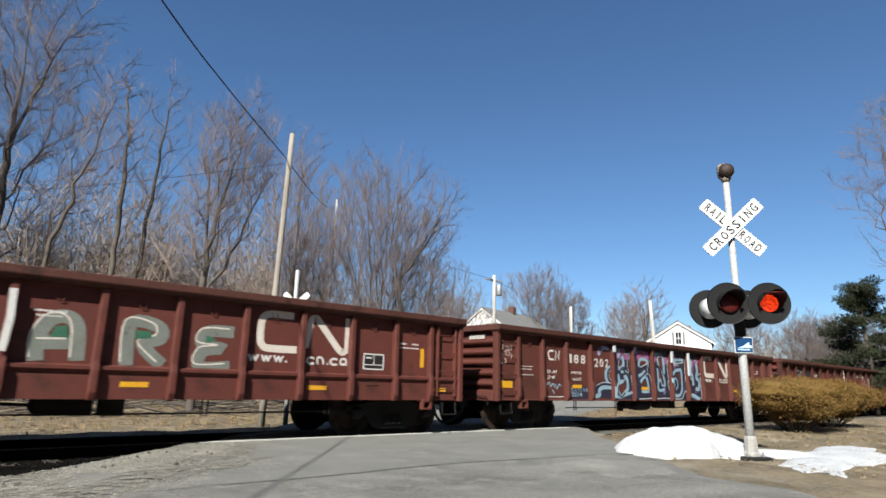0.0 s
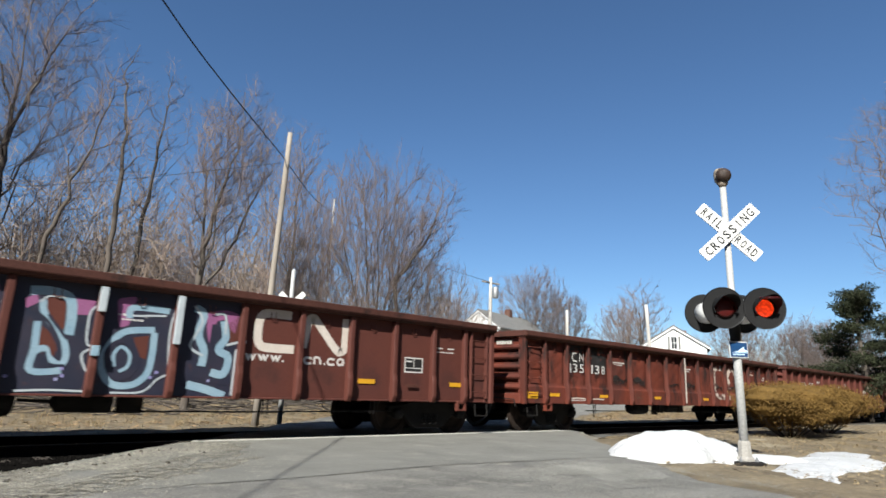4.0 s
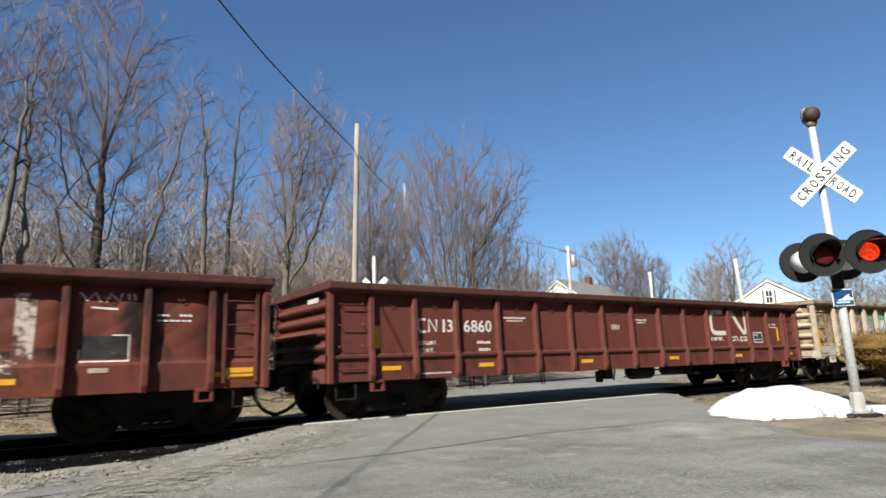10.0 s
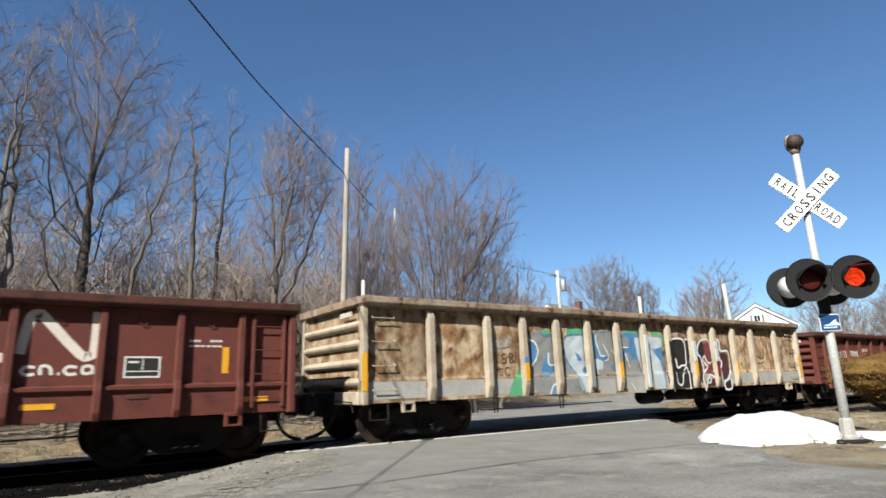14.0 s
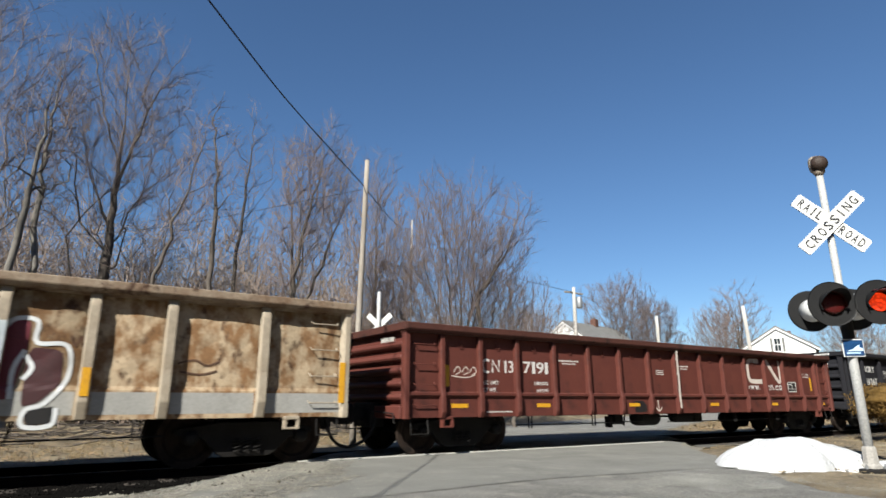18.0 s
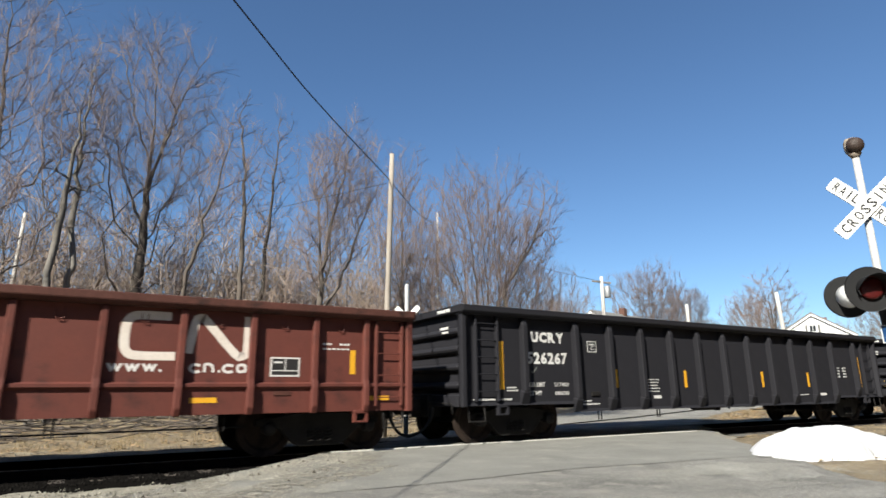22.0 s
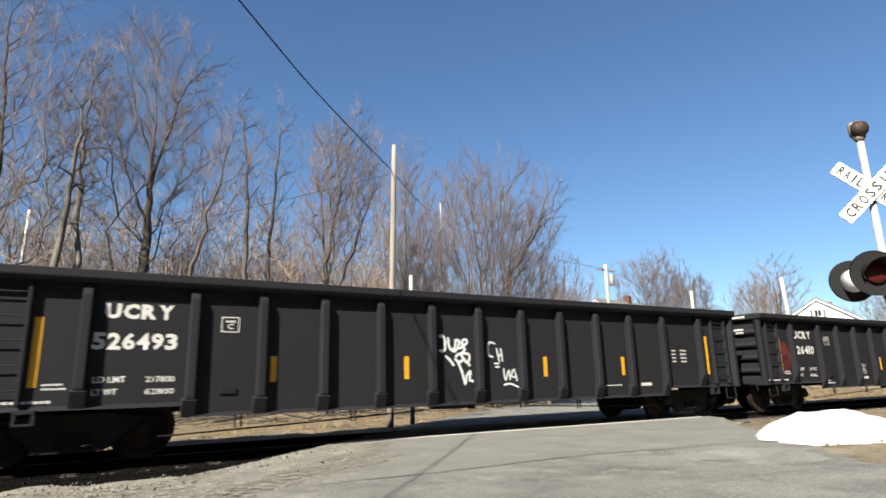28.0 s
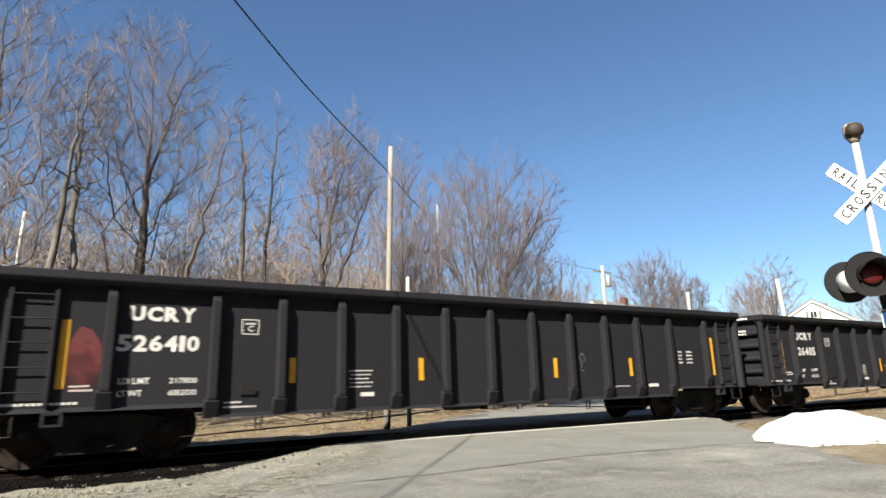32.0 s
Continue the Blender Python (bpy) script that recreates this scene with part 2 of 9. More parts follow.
PALE_BARK = surface("pale_grey_bark", (0.1462, 0.135, 0.1187), (0.086, 0.07568, 0.0645), 0.9, 0.92, 0, 0.5, 14, (0.043, 0.03612, 0.03096), 0.60, 0.7, per_object=0.2, stretch=(1, 1, 0.3))
TWIG = surface("bare_brown_twigs", (0.142, 0.106, 0.095), (0.098, 0.077, 0.069), 0.5, 0.92, 0, 0, 5, per_object=0.12, island=0.2)
BRUSH = surface("bare_grey_brushwood", (0.23, 0.175, 0.135), (0.15, 0.118, 0.097), 0.2, 0.92, 0, 0, 5, (0.26, 0.185, 0.125), 0.60, 0.15, island=0.25)
POLE_WOOD = surface("silvered_pole_wood", (0.27, 0.24, 0.205), (0.16, 0.135, 0.11), 2, 0.9, 0, 0.4, 25, (0.25, 0.235, 0.21), 0.58, 1.5, stretch=(4, 4, 0.4))
PALE_POLE = surface("bleached_pole_wood", (0.38, 0.365, 0.34), (0.3, 0.28, 0.255), 2, 0.9, 0, 0.3, 25, (0.2, 0.18, 0.155), 0.62, 1.5, stretch=(4, 4, 0.4))
WHITE_METAL = surface("white_painted_metal", (0.31, 0.31, 0.305), (0.26, 0.26, 0.255), 3, 0.45, 0, 0.04, 30, (0.16, 0.145, 0.125), 0.63, 3.0)
BLACK_METAL = surface("matt_black_metal", (0.0055, 0.0055, 0.006), (0.0085, 0.0085, 0.009), 5, 0.7, 0, 0.05, 40, (0.016, 0.016, 0.016), 0.68, 5, spec=0.2)
GREY_METAL = surface("galvanised_metal", (0.2477, 0.2537, 0.2597), (0.1858, 0.1918, 0.1978), 6, 0.5, 0.5, 0.1, 30, (0.1238, 0.1178, 0.1118), 0.62, 4)
BELL_GREY = surface("weathered_bell_casting", (0.27, 0.235, 0.19), (0.13, 0.10, 0.075), 7, 0.75, 0, 0.3, 40, (0.05, 0.03, 0.02), 0.5, 9)
BELL_RUST = surface("rusty_brown_bell", (0.038, 0.022, 0.016), (0.02, 0.013, 0.01), 9, 0.6, 0.2, 0.3, 40, (0.12, 0.09, 0.062), 0.62, 7)
CONCRETE = surface("stained_concrete", (0.2597, 0.2477, 0.2288), (0.1978, 0.1858, 0.1703), 4, 0.9, 0, 0.4, 40)
SIGN_WHITE = surface("white_sign_sheet", (0.47, 0.47, 0.465), (0.43, 0.43, 0.425), 5, 0.4, 0, 0.0, 30, (0.34, 0.325, 0.3), 0.70, 6)
SIGN_BLACK = surface("black_sign_lettering", (0.01238, 0.01238, 0.01359), (0.01858, 0.01858, 0.01858), 5, 0.5, 0, 0.0, 30)
SIGN_BLUE = surface("blue_sign_sheet", (0.006, 0.032, 0.095), (0.009, 0.042, 0.12), 8, 0.45, 0, 0.0, 30)
SIGN_PALE = surface("pale_blue_sign_print", (0.344, 0.4988, 0.6708), (0.473, 0.602, 0.731), 8, 0.4, 0, 0.0, 30)
LENS_DARK = surface("unlit_red_lens", (0.05, 0.0042, 0.0042), (0.032, 0.003, 0.003), 30, 0.35, 0, 0.2, 60, spec=0.3)
LENS_LIT = glowing("lit_red_lens", (1.0, 0.05, 0.006), 0.4)
WIRE = surface("black_cable_sheath", (0.00743, 0.00743, 0.008686), (0.01238, 0.01238, 0.01238), 8, 0.6, 0, 0.0, 30)
SIDING = surface("white_clapboard", (0.4988, 0.4988, 0.4902), (0.4558, 0.4558, 0.4472), 1, 0.6, 0, 0.1, 20, per_object=0.03)
SHINGLE = surface("grey_roof_shingle", (0.135, 0.132, 0.126), (0.10, 0.098, 0.094), 2, 0.9, 0, 0.4, 30)
BRICK = surface("red_chimney_brick", (0.1, 0.047, 0.032), (0.075, 0.036, 0.026), 6, 0.9, 0, 0.4, 40, per_object=0.2)
WINDOW_GLASS = surface("dark_window_pane", (0.01548, 0.01858, 0.02227), (0.02786, 0.03096, 0.03406), 1, 0.08, 0, 0, 10, spec=0.6)
SKY_BLOCKER = surface("dark_sky_blocker", (0.0516, 0.04128, 0.03268), (0.0301, 0.02494, 0.02064), 0.25, 0.95, 0, 0.3, 3, (0.0731, 0.05676, 0.04128), 0.58, 0.5)
YEW = surface("bronzed_yew_leaves", (0.135, 0.078, 0.021), (0.09, 0.056, 0.017), 1.2, 0.8, 0, 0, 10, (0.16, 0.092, 0.026), 0.60, 2.0, island=0.25, spec=0.12)
PINE = surface("dark_pine_needles", (0.0155, 0.019, 0.0095), (0.024, 0.027, 0.013), 0.8, 0.8, 0, 0, 10, island=0.4, spec=0.15)
RUST_LINE = surface("brown_rust_paint", (0.075, 0.035, 0.018), (0.05, 0.025, 0.014), 3, 0.7, 0, 0.05, 40)
BAND_PAINT = surface("pale_grey_band_paint", (0.27, 0.265, 0.25), (0.21, 0.203, 0.187), 2, 0.65, 0, 0.08, 30, (0.11, 0.08, 0.058), 0.62, 2.6, grit=0.18)
SPRAY_GREY = surface("silver_grey_spray_paint", (0.1376, 0.1462, 0.129), (0.0946, 0.1032, 0.0903), 3, 0.6, 0, 0.05, 40, (0.0602, 0.0387, 0.0301), 0.62, 3.0)
SPRAY_GREEN = surface("green_spray_paint", (0.01892, 0.0731, 0.04472), (0.0301, 0.0946, 0.0559), 3, 0.6, 0, 0.05, 40)
SPRAY_MINT = surface("bright_green_spray_paint", (0.05263, 0.2047, 0.1049), (0.06811, 0.2356, 0.1238), 3, 0.6, 0, 0.05, 40, (0.1238, 0.1858, 0.1238), 0.64, 4)
SPRAY_SKY = surface("pale_blue_spray_paint", (0.15, 0.24, 0.31), (0.21, 0.29, 0.345), 4, 0.6, 0, 0.05, 40, (0.07, 0.11, 0.16), 0.64, 5)
SPRAY_NAVY = surface("navy_spray_paint", (0.0085, 0.012, 0.026), (0.016, 0.013, 0.026), 3, 0.6, 0, 0.05, 40, (0.03, 0.016, 0.022), 0.60, 3.5)
SPRAY_PINK = surface("pink_spray_paint", (0.23, 0.075, 0.17), (0.16, 0.055, 0.13), 3, 0.6, 0, 0.05, 40, (0.10, 0.04, 0.085), 0.60, 4)
SPRAY_LILAC = surface("lilac_spray_paint", (0.21, 0.19, 0.36), (0.16, 0.15, 0.30), 3, 0.6, 0, 0.05, 40, (0.25, 0.29, 0.36), 0.60, 4)
SPRAY_MAROON = surface("maroon_spray_paint", (0.045, 0.012, 0.014), (0.032, 0.011, 0.012), 3, 0.6, 0, 0.05, 40)
SPRAY_BLUE = surface("blue_spray_paint", (0.04, 0.12, 0.24), (0.055, 0.15, 0.27), 3, 0.6, 0, 0.05, 40, (0.10, 0.17, 0.23), 0.60, 4, grit=0.15)
SPRAY_WHITE = surface("white_spray_paint", (0.35, 0.38, 0.40), (0.27, 0.305, 0.335), 3, 0.6, 0, 0.05, 40, (0.20, 0.215, 0.22), 0.62, 4, grit=0.12)
SPRAY_BRIGHT = surface("bright_white_spray_paint", (0.52, 0.53, 0.535), (0.43, 0.44, 0.445), 3, 0.6, 0, 0.05, 40, (0.30, 0.29, 0.27), 0.66, 4, grit=0.12)
SPRAY_STEEL = surface("grey_spray_paint", (0.175, 0.18, 0.178), (0.135, 0.138, 0.136), 3, 0.6, 0, 0.05, 40, (0.085, 0.073, 0.06), 0.60, 3, grit=0.15)
SPRAY_BLACK = surface("black_spray_paint", (0.0068, 0.0064, 0.0068), (0.0115, 0.0100, 0.0100), 3, 0.6, 0, 0.05, 40)
SPRAY_WINE = surface("wine_red_spray_paint", (0.0805, 0.01118, 0.01737), (0.1178, 0.01858, 0.02786), 3, 0.6, 0, 0.05, 40)


def faded_paint(name, color, z0, z1):
    """Old paint that thins out from z1 down to z0, with ragged worn edges."""
    m = surface(name, color, tuple(v * 0.7 for v in color), 3, 0.65, 0, 0.08, 40, tuple(v * 1.6 for v in color), 0.6, 3)
    nt = m.node_tree
    co = nt.nodes.new("ShaderNodeTexCoord")
    sep = nt.nodes.new("ShaderNodeSeparateXYZ")
    nt.links.new(co.outputs["Object"], sep.inputs["Vector"])
    r = nt.nodes.new("ShaderNodeMapRange")
    r.inputs["From Min"].default_value, r.inputs["From Max"].default_value = z0, z1
    r.inputs["To Min"].default_value, r.inputs["To Max"].default_value = 0.15, 0.95
    nt.links.new(sep.outputs["Z"], r.inputs["Value"])
    n = nt.nodes.new("ShaderNodeTexNoise")
    n.inputs["Scale"].default_value, n.inputs["Detail"].default_value = 5.0, 6.0
    nt.links.new(co.outputs["Object"], n.inputs["Vector"])
    a = nt.nodes.new("ShaderNodeMath")
    a.operation = "ADD"
    nt.links.new(r.outputs["Result"], a.inputs[0])
    nt.links.new(n.outputs["Fac"], a.inputs[1])
    w = nt.nodes.new("ShaderNodeMapRange")
    w.inputs["From Min"].default_value, w.inputs["From Max"].default_value = 0.72, 1.12
    nt.links.new(a.outputs["Value"], w.inputs["Value"])
    nt.links.new(w.outputs["Result"], nt.nodes["Principled BSDF"].inputs["Alpha"])
    return m


RED_SMEAR = faded_paint("worn_red_smear", (0.085, 0.012, 0.013), 0.75, 2.3)
SCORCH = faded_paint("scorched_black_paint", (0.014, 0.010, 0.009), 1.2, 1.6)
SMOKED = faded_paint("smoked_black_paint", (0.0115, 0.0105, 0.0105), 1.35, 2.0)


# ---- building helpers ----
def box(bm, x0, x1, y0, y1, z0, z1, bevel=0.0):
    m = Matrix.Translation(((x0 + x1) / 2, (y0 + y1) / 2, (z0 + z1) / 2)) @ Matrix.Diagonal((abs(x1 - x0), abs(y1 - y0), abs(z1 - z0), 1))
    r = bmesh.ops.create_cube(bm, size=1, matrix=m)
    if bevel:
        es = list({e for v in r["verts"] for e in v.link_edges})
        bmesh.ops.bevel(bm, geom=es, offset=bevel, segments=1, affect="EDGES")
    return bm


def prism(bm, profile, axis, lo, hi, bevel=0.0):
    """A closed profile pushed along an axis. For axis x the profile is (y, z), for y (x, z), for z (x, y)."""
    put = {"x": lambda a, b, c: (c, a, b), "y": lambda a, b, c: (a, c, b), "z": lambda a, b, c: (a, b, c)}[axis]
    rings = [[bm.verts.new(put(a, b, c)) for a, b in profile] for c in (lo, hi)]
    n = len(profile)
    fs = [bm.faces.new(rings[0]), bm.faces.new(rings[1][::-1])]
    for i in range(n):
        fs.append(bm.faces.new((rings[0][i], rings[1][i], rings[1][(i + 1) % n], rings[0][(i + 1) % n])))
    bmesh.ops.recalc_face_normals(bm, faces=fs)
    if bevel:
        bmesh.ops.bevel(bm, geom=list({e for f in fs for e in f.edges}), offset=bevel, segments=1, affect="EDGES")
    return bm


def tube(bm, points, r, sides=6, r_end=None):
    """A round bar along a line of points."""
    pts = [Vector(p) for p in points]
    rings = []
    for i, p in enumerate(pts):
        d = (pts[min(i + 1, len(pts) - 1)] - pts[max(i - 1, 0)]).normalized()
        a = d.orthogonal().normalized()
        if rings:
            a = (last - d * last.dot(d)).normalized()
        last = a
        b = d.cross(a)
        rad = r if r_end is None else r + (r_end - r) * i / max(1, len(pts) - 1)
        rings.append([bm.verts.new(p + rad * (math.cos(6.28318 * k / sides) * a + math.sin(6.28318 * k / sides) * b)) for k in range(sides)])
    for q, s in zip(rings, rings[1:]):
        for k in range(sides):
            bm.faces.new((q[k], q[(k + 1) % sides], s[(k + 1) % sides], s[k]))
    bm.faces.new(rings[0][::-1])
    bm.faces.new(rings[-1])
    return bm


def lathe(bm, profile, axis="z", sides=24, centre=(0, 0, 0)):
    """A profile of (radius, along) turned round an axis."""
    c = Vector(centre)
    put = {"x": lambda u, v, w: Vector((w, u, v)), "y": lambda u, v, w: Vector((u, w, v)), "z": lambda u, v, w: Vector((u, v, w))}[axis]
    rings = []
    for r, w in profile:
        rings.append([bm.verts.new(c + put(max(r, 0.0005) * math.cos(6.2831853 * k / sides), max(r, 0.0005) * math.sin(6.2831853 * k / sides), w)) for k in range(sides)])
    fs = []
    for q, s in zip(rings, rings[1:]):
        for k in range(sides):
            fs.append(bm.faces.new((q[k], q[(k + 1) % sides], s[(k + 1) % sides], s[k])))
    fs += [bm.faces.new(rings[0][::-1]), bm.faces.new(rings[-1])]
    bmesh.ops.recalc_face_normals(bm, faces=fs)
    return bm


def made(name, bm, material, smooth=False):
    me = bpy.data.meshes.new(name)
    bm.to_mesh(me)
    bm.free()
    me.materials.append(material)
    if smooth:
        for f in me.polygons:
            f.use_smooth = True
    return me


def part(name, bm, material, parent, label="", smooth=False):
    me = bm if isinstance(bm, bpy.types.Mesh) else made(name, bm, material, smooth)
    ob = new(name, me)
    ob.parent = parent
    if label:
        ob["label"] = label
    return ob


def thing(name, label, category, m=None, group="", kind=""):
    ob = new(name)
    ob.empty_display_size = 0.2
    if m is not None:
        ob.matrix_basis = m
    return tagged(ob, label, category, group, kind)


def solid(name, bm, material, label, category, kind="", m=None, smooth=False):
    ob = new(name, made(name, bm, material, smooth))
    if m is not None:
        ob.matrix_basis = m
    return tagged(ob, label, category, "", kind)


def quick(name, verts, faces, material, smooth=False):
    """A mesh from arrays of places and of equal-sided faces."""
    verts, faces = np.asarray(verts, np.float32), np.asarray(faces, np.int32)
    me = bpy.data.meshes.new(name)
    n, k = faces.shape
    me.vertices.add(len(verts))
    me.vertices.foreach_set("co", verts.ravel())
    me.loops.add(n * k)
    me.loops.foreach_set("vertex_index", faces.ravel())
    me.polygons.add(n)
    me.polygons.foreach_set("loop_start", np.arange(0, n * k, k, dtype=np.int32))
    me.polygons.foreach_set("use_smooth", np.full(n, smooth, dtype=bool))
    me.update(calc_edges=True)
    me.validate()
    me.materials.append(material)
    return me


def rods(p0, p1, r0, r1, sides):
    """Tapered bars between places: their places and faces."""
    p0, p1 = np.asarray(p0, float), np.asarray(p1, float)
    d = p1 - p0
    d /= np.maximum(np.linalg.norm(d, axis=1, keepdims=True), 1e-6)
    ref = np.where(np.abs(d[:, 2:3]) < 0.9, [[0.0, 0.0, 1.0]], [[1.0, 0.0, 0.0]])
    a = np.cross(d, ref)
    a /= np.linalg.norm(a, axis=1, keepdims=True)
    b = np.cross(d, a)
    ang = np.arange(sides) * 2 * np.pi / sides
    ring = np.cos(ang)[None, :, None] * a[:, None] + np.sin(ang)[None, :, None] * b[:, None]
    v = np.stack([p0[:, None] + ring * np.asarray(r0)[:, None, None], p1[:, None] + ring * np.asarray(r1)[:, None, None]], 1)
    n = len(p0)
    base = (np.arange(n) * 2 * sides)[:, None]
    k = np.arange(sides)
    f = np.stack([base + k, base + (k + 1) % sides, base + sides + (k + 1) % sides, base + sides + k], -1)
    return v.reshape(-1, 3), f.reshape(-1, 4)


def smoothed(points, steps=4, closed=False):
    """A rounded line through points."""
    p = [np.array(q, float) for q in points]
    out, n = [], len(p)
    for i in range(n if closed else n - 1):
        a, b = p[i], p[(i + 1) % n]
        z = p[(i - 1) % n] if closed or i else a
        c = p[(i + 2) % n] if closed or i + 2 < n else b
        for k in range(steps):
            t = k / steps
            out.append(0.5 * (2 * a + (b - z) * t + (2 * z - 5 * a + 4 * b - c) * t * t + (3 * a - z - 3 * b + c) * t ** 3))
    if not closed:
        out.append(p[-1])
    return out


def painted_line(bm, points, width, y, closed=False, thick=0.002):
    """A flat painted stroke in the plane y, facing -y. points: (x, z)."""
    p = [np.array(q, float) for q in points]
    n = len(p)
    a, b = [], []
    for i in range(n):
        d = (p[(i + 1) % n] - p[i - 1]) if closed else (p[min(i + 1, n - 1)] - p[max(i - 1, 0)])
        d = d / max(np.hypot(*d), 1e-6)
        s = np.array((-d[1], d[0])) * width / 2
        a.append(p[i] + s)
        b.append(p[i] - s)
    va = [bm.verts.new((q[0], y - thick, q[1])) for q in a]
    vb = [bm.verts.new((q[0], y - thick, q[1])) for q in b]
    for i in range(n if closed else n - 1):
        j = (i + 1) % n
        f = bm.faces.new((va[i], va[j], vb[j], vb[i]))
        f.normal_update()
        if f.normal.y > 0:
            f.normal_flip()
    return bm


def painted_area(bm, points, y, thick=0.001):
    f = bm.faces.new([bm.verts.new((q[0], y - thick, q[1])) for q in points])
    f.normal_update()
    if f.normal.y > 0:
        f.normal_flip()
    bmesh.ops.triangulate(bm, faces=[f])
    return bm


def lettering(text, x0, x1, z0, z1, y, bold=0.012):
    """Raised letters that fill a box in the plane y and face -y."""
    cu = bpy.data.curves.new("lettering", "FONT")
    cu.body, cu.size, cu.extrude, cu.offset, cu.resolution_u = text, 1.0, 0.0, bold, 2
    ob = new("lettering", cu)
    bpy.context.view_layer.update()
    me = bpy.data.meshes.new_from_object(ob.evaluated_get(bpy.context.evaluated_depsgraph_get()))
    bpy.data.objects.remove(ob)
    co = np.empty(len(me.vertices) * 3, np.float32)
    me.vertices.foreach_get("co", co)
    co = co.reshape(-1, 3)
    lo, hi = co.min(0), co.max(0)
    s = (co - lo) / np.maximum(hi - lo, 1e-5)
    out = np.stack([x0 + s[:, 0] * (x1 - x0), np.full(len(co), y - 0.003), z0 + s[:, 1] * (z1 - z0)], 1).astype(np.float32)
    me.vertices.foreach_set("co", out.ravel())
    me.update()
    return me


def letters(name, text, x0, x1, z0, z1, y, material, parent, label="", bold=0.012, relief=None):
    if name in ("car_number", "owner_letters") and len(text) > 1:
        # each figure is a piece of its own
        wide, space = [0.42 if ch in "1I" else 1.0 for ch in text], 0.13 if len(text) > 3 else 0.42
        unit = (x1 - x0) / (sum(wide) + space * (len(text) - 1))
        x = x0
        for ch, w in zip(text, wide):
            letters("figure", ch, x, x + w * unit, z0, z1, y, material, parent, label, bold, relief)
            x += (w + space) * unit
        return None
    me = lettering(text, x0, x1, z0, z1, y, bold)
    if relief:
        for v in me.vertices:
            v.co.y -= float(relief(v.co.x, v.co.z))
    me.materials.clear()
    me.materials.append(material)
    made_part = part(name, me, material, parent, label)
    return tagged(made_part, kind="stuff") if name == "weight_letters" else made_part


def dashes(bm, x0, x1, z0, z1, y, n, seed=1, gap=0.28):
    """A row of n short blocks in place of small print."""
    rng = random.Random(seed)
    w = (x1 - x0) / n
    for i in range(n):
        h = (z1 - z0) * rng.uniform(0.78, 1.0)
        box(bm, x0 + i * w, x0 + i * w + w * (1 - gap), y - 0.003, y + 0.001, z0, z0 + h)
    return bm


# ---- the lie of the land ----
TRACK_Y, RAIL_Z = 11.55, 0.10
ROAD_LINE = np.array([(-60, -58.3), (-8, -6.3), (0, 1.7), (6, 7.7), (10, 11.7), (14, 15.3), (19.5, 19), (27, 22.8), (40, 28), (75, 40)], float)
ROAD_HALF = 3.75


def ease(v):
    v = np.clip(v, 0, 1)
    return v * v * (3 - 2 * v)


def road_away(x, y):
    """How far places lie outside the road."""
    p = np.stack([np.asarray(x, float), np.asarray(y, float)], -1)
    best = np.full(p.shape[:-1], 1e9)
    for a, b in zip(ROAD_LINE, ROAD_LINE[1:]):
        d = b - a
        t = np.clip(((p - a) @ d) / (d @ d), 0, 1)
        best = np.minimum(best, np.linalg.norm(p - a - t[..., None] * d, axis=-1))
    x, y = p[..., 0], p[..., 1]
    flare = 0.75 * ease((4.4 - y) / 1.6) * ease((x - y - 1.0) / 2)
    return np.maximum(best - ROAD_HALF - flare, 0)


def road_z(y):
    y = np.asarray(y, float)
    return 0.085 + 0.08 * ease((9.5 - y) / 6.5) - 0.06 * ease((y - 15) / 10)


def land_z(x, y):
    x, y = np.asarray(x, float), np.asarray(y, float)
    right = ease((x - y + 1.7) / 3)
    near = (-0.03 + 0.20 * right)
    near = -0.13 + (near + 0.13) * ease((10.0 - y) / 2.2)
    far = -0.13 + 0.10 * ease((y - 13.5) / 1.5) + 0.35 * ease((y - 16) / 14)
    off = np.where(y < TRACK_Y, near, far)
    w = ease(road_away(x, y) / 0.7)
    return road_z(y) * (1 - w) + off * w - 0.03 * (1 - w)


def lines(marks):
    out = []
    for lo, hi, step in marks:
        out += list(np.arange(lo, hi, step))
    return np.array(out + [marks[-1][1]], float)


def sheet(name, xs, ys, height, material):
    gx, gy = np.meshgrid(xs, ys, indexing="ij")
    v = np.stack([gx, gy, height(gx, gy)], -1).reshape(-1, 3)
    n, m = gx.shape
    i = (np.arange(n - 1)[:, None] * m + np.arange(m - 1)[None]).ravel()
    return quick(name, v, np.stack([i, i + m, i + m + 1, i + 1], -1), material, True)


def rough_land(x, y):
    wobble = 0.02 * np.sin(2.1 * x + 0.7 * y) * np.sin(1.3 * y - 0.4 * x) + 0.012 * np.sin(5.3 * x - 2.2 * y)
    return land_z(x, y) + wobble * ease(road_away(x, y) / 1.5)


xs = lines([(-1500, -200, 130), (-200, -30, 17), (-30, -10, 2), (-10, 30, 0.35), (30, 60, 1.5), (60, 200, 14), (200, 1500, 130)])
ys = lines([(-1500, -200, 130), (-200, -20, 18), (-20, 2, 1.1), (2, 22, 0.3), (22, 50, 1.4), (50, 200, 15), (200, 1500, 130)])
ground = tagged(new("ground", sheet("ground", xs, ys, rough_land, GROUND)), "brown winter ground of dead grass and bare soil", "ground", "", "structure")


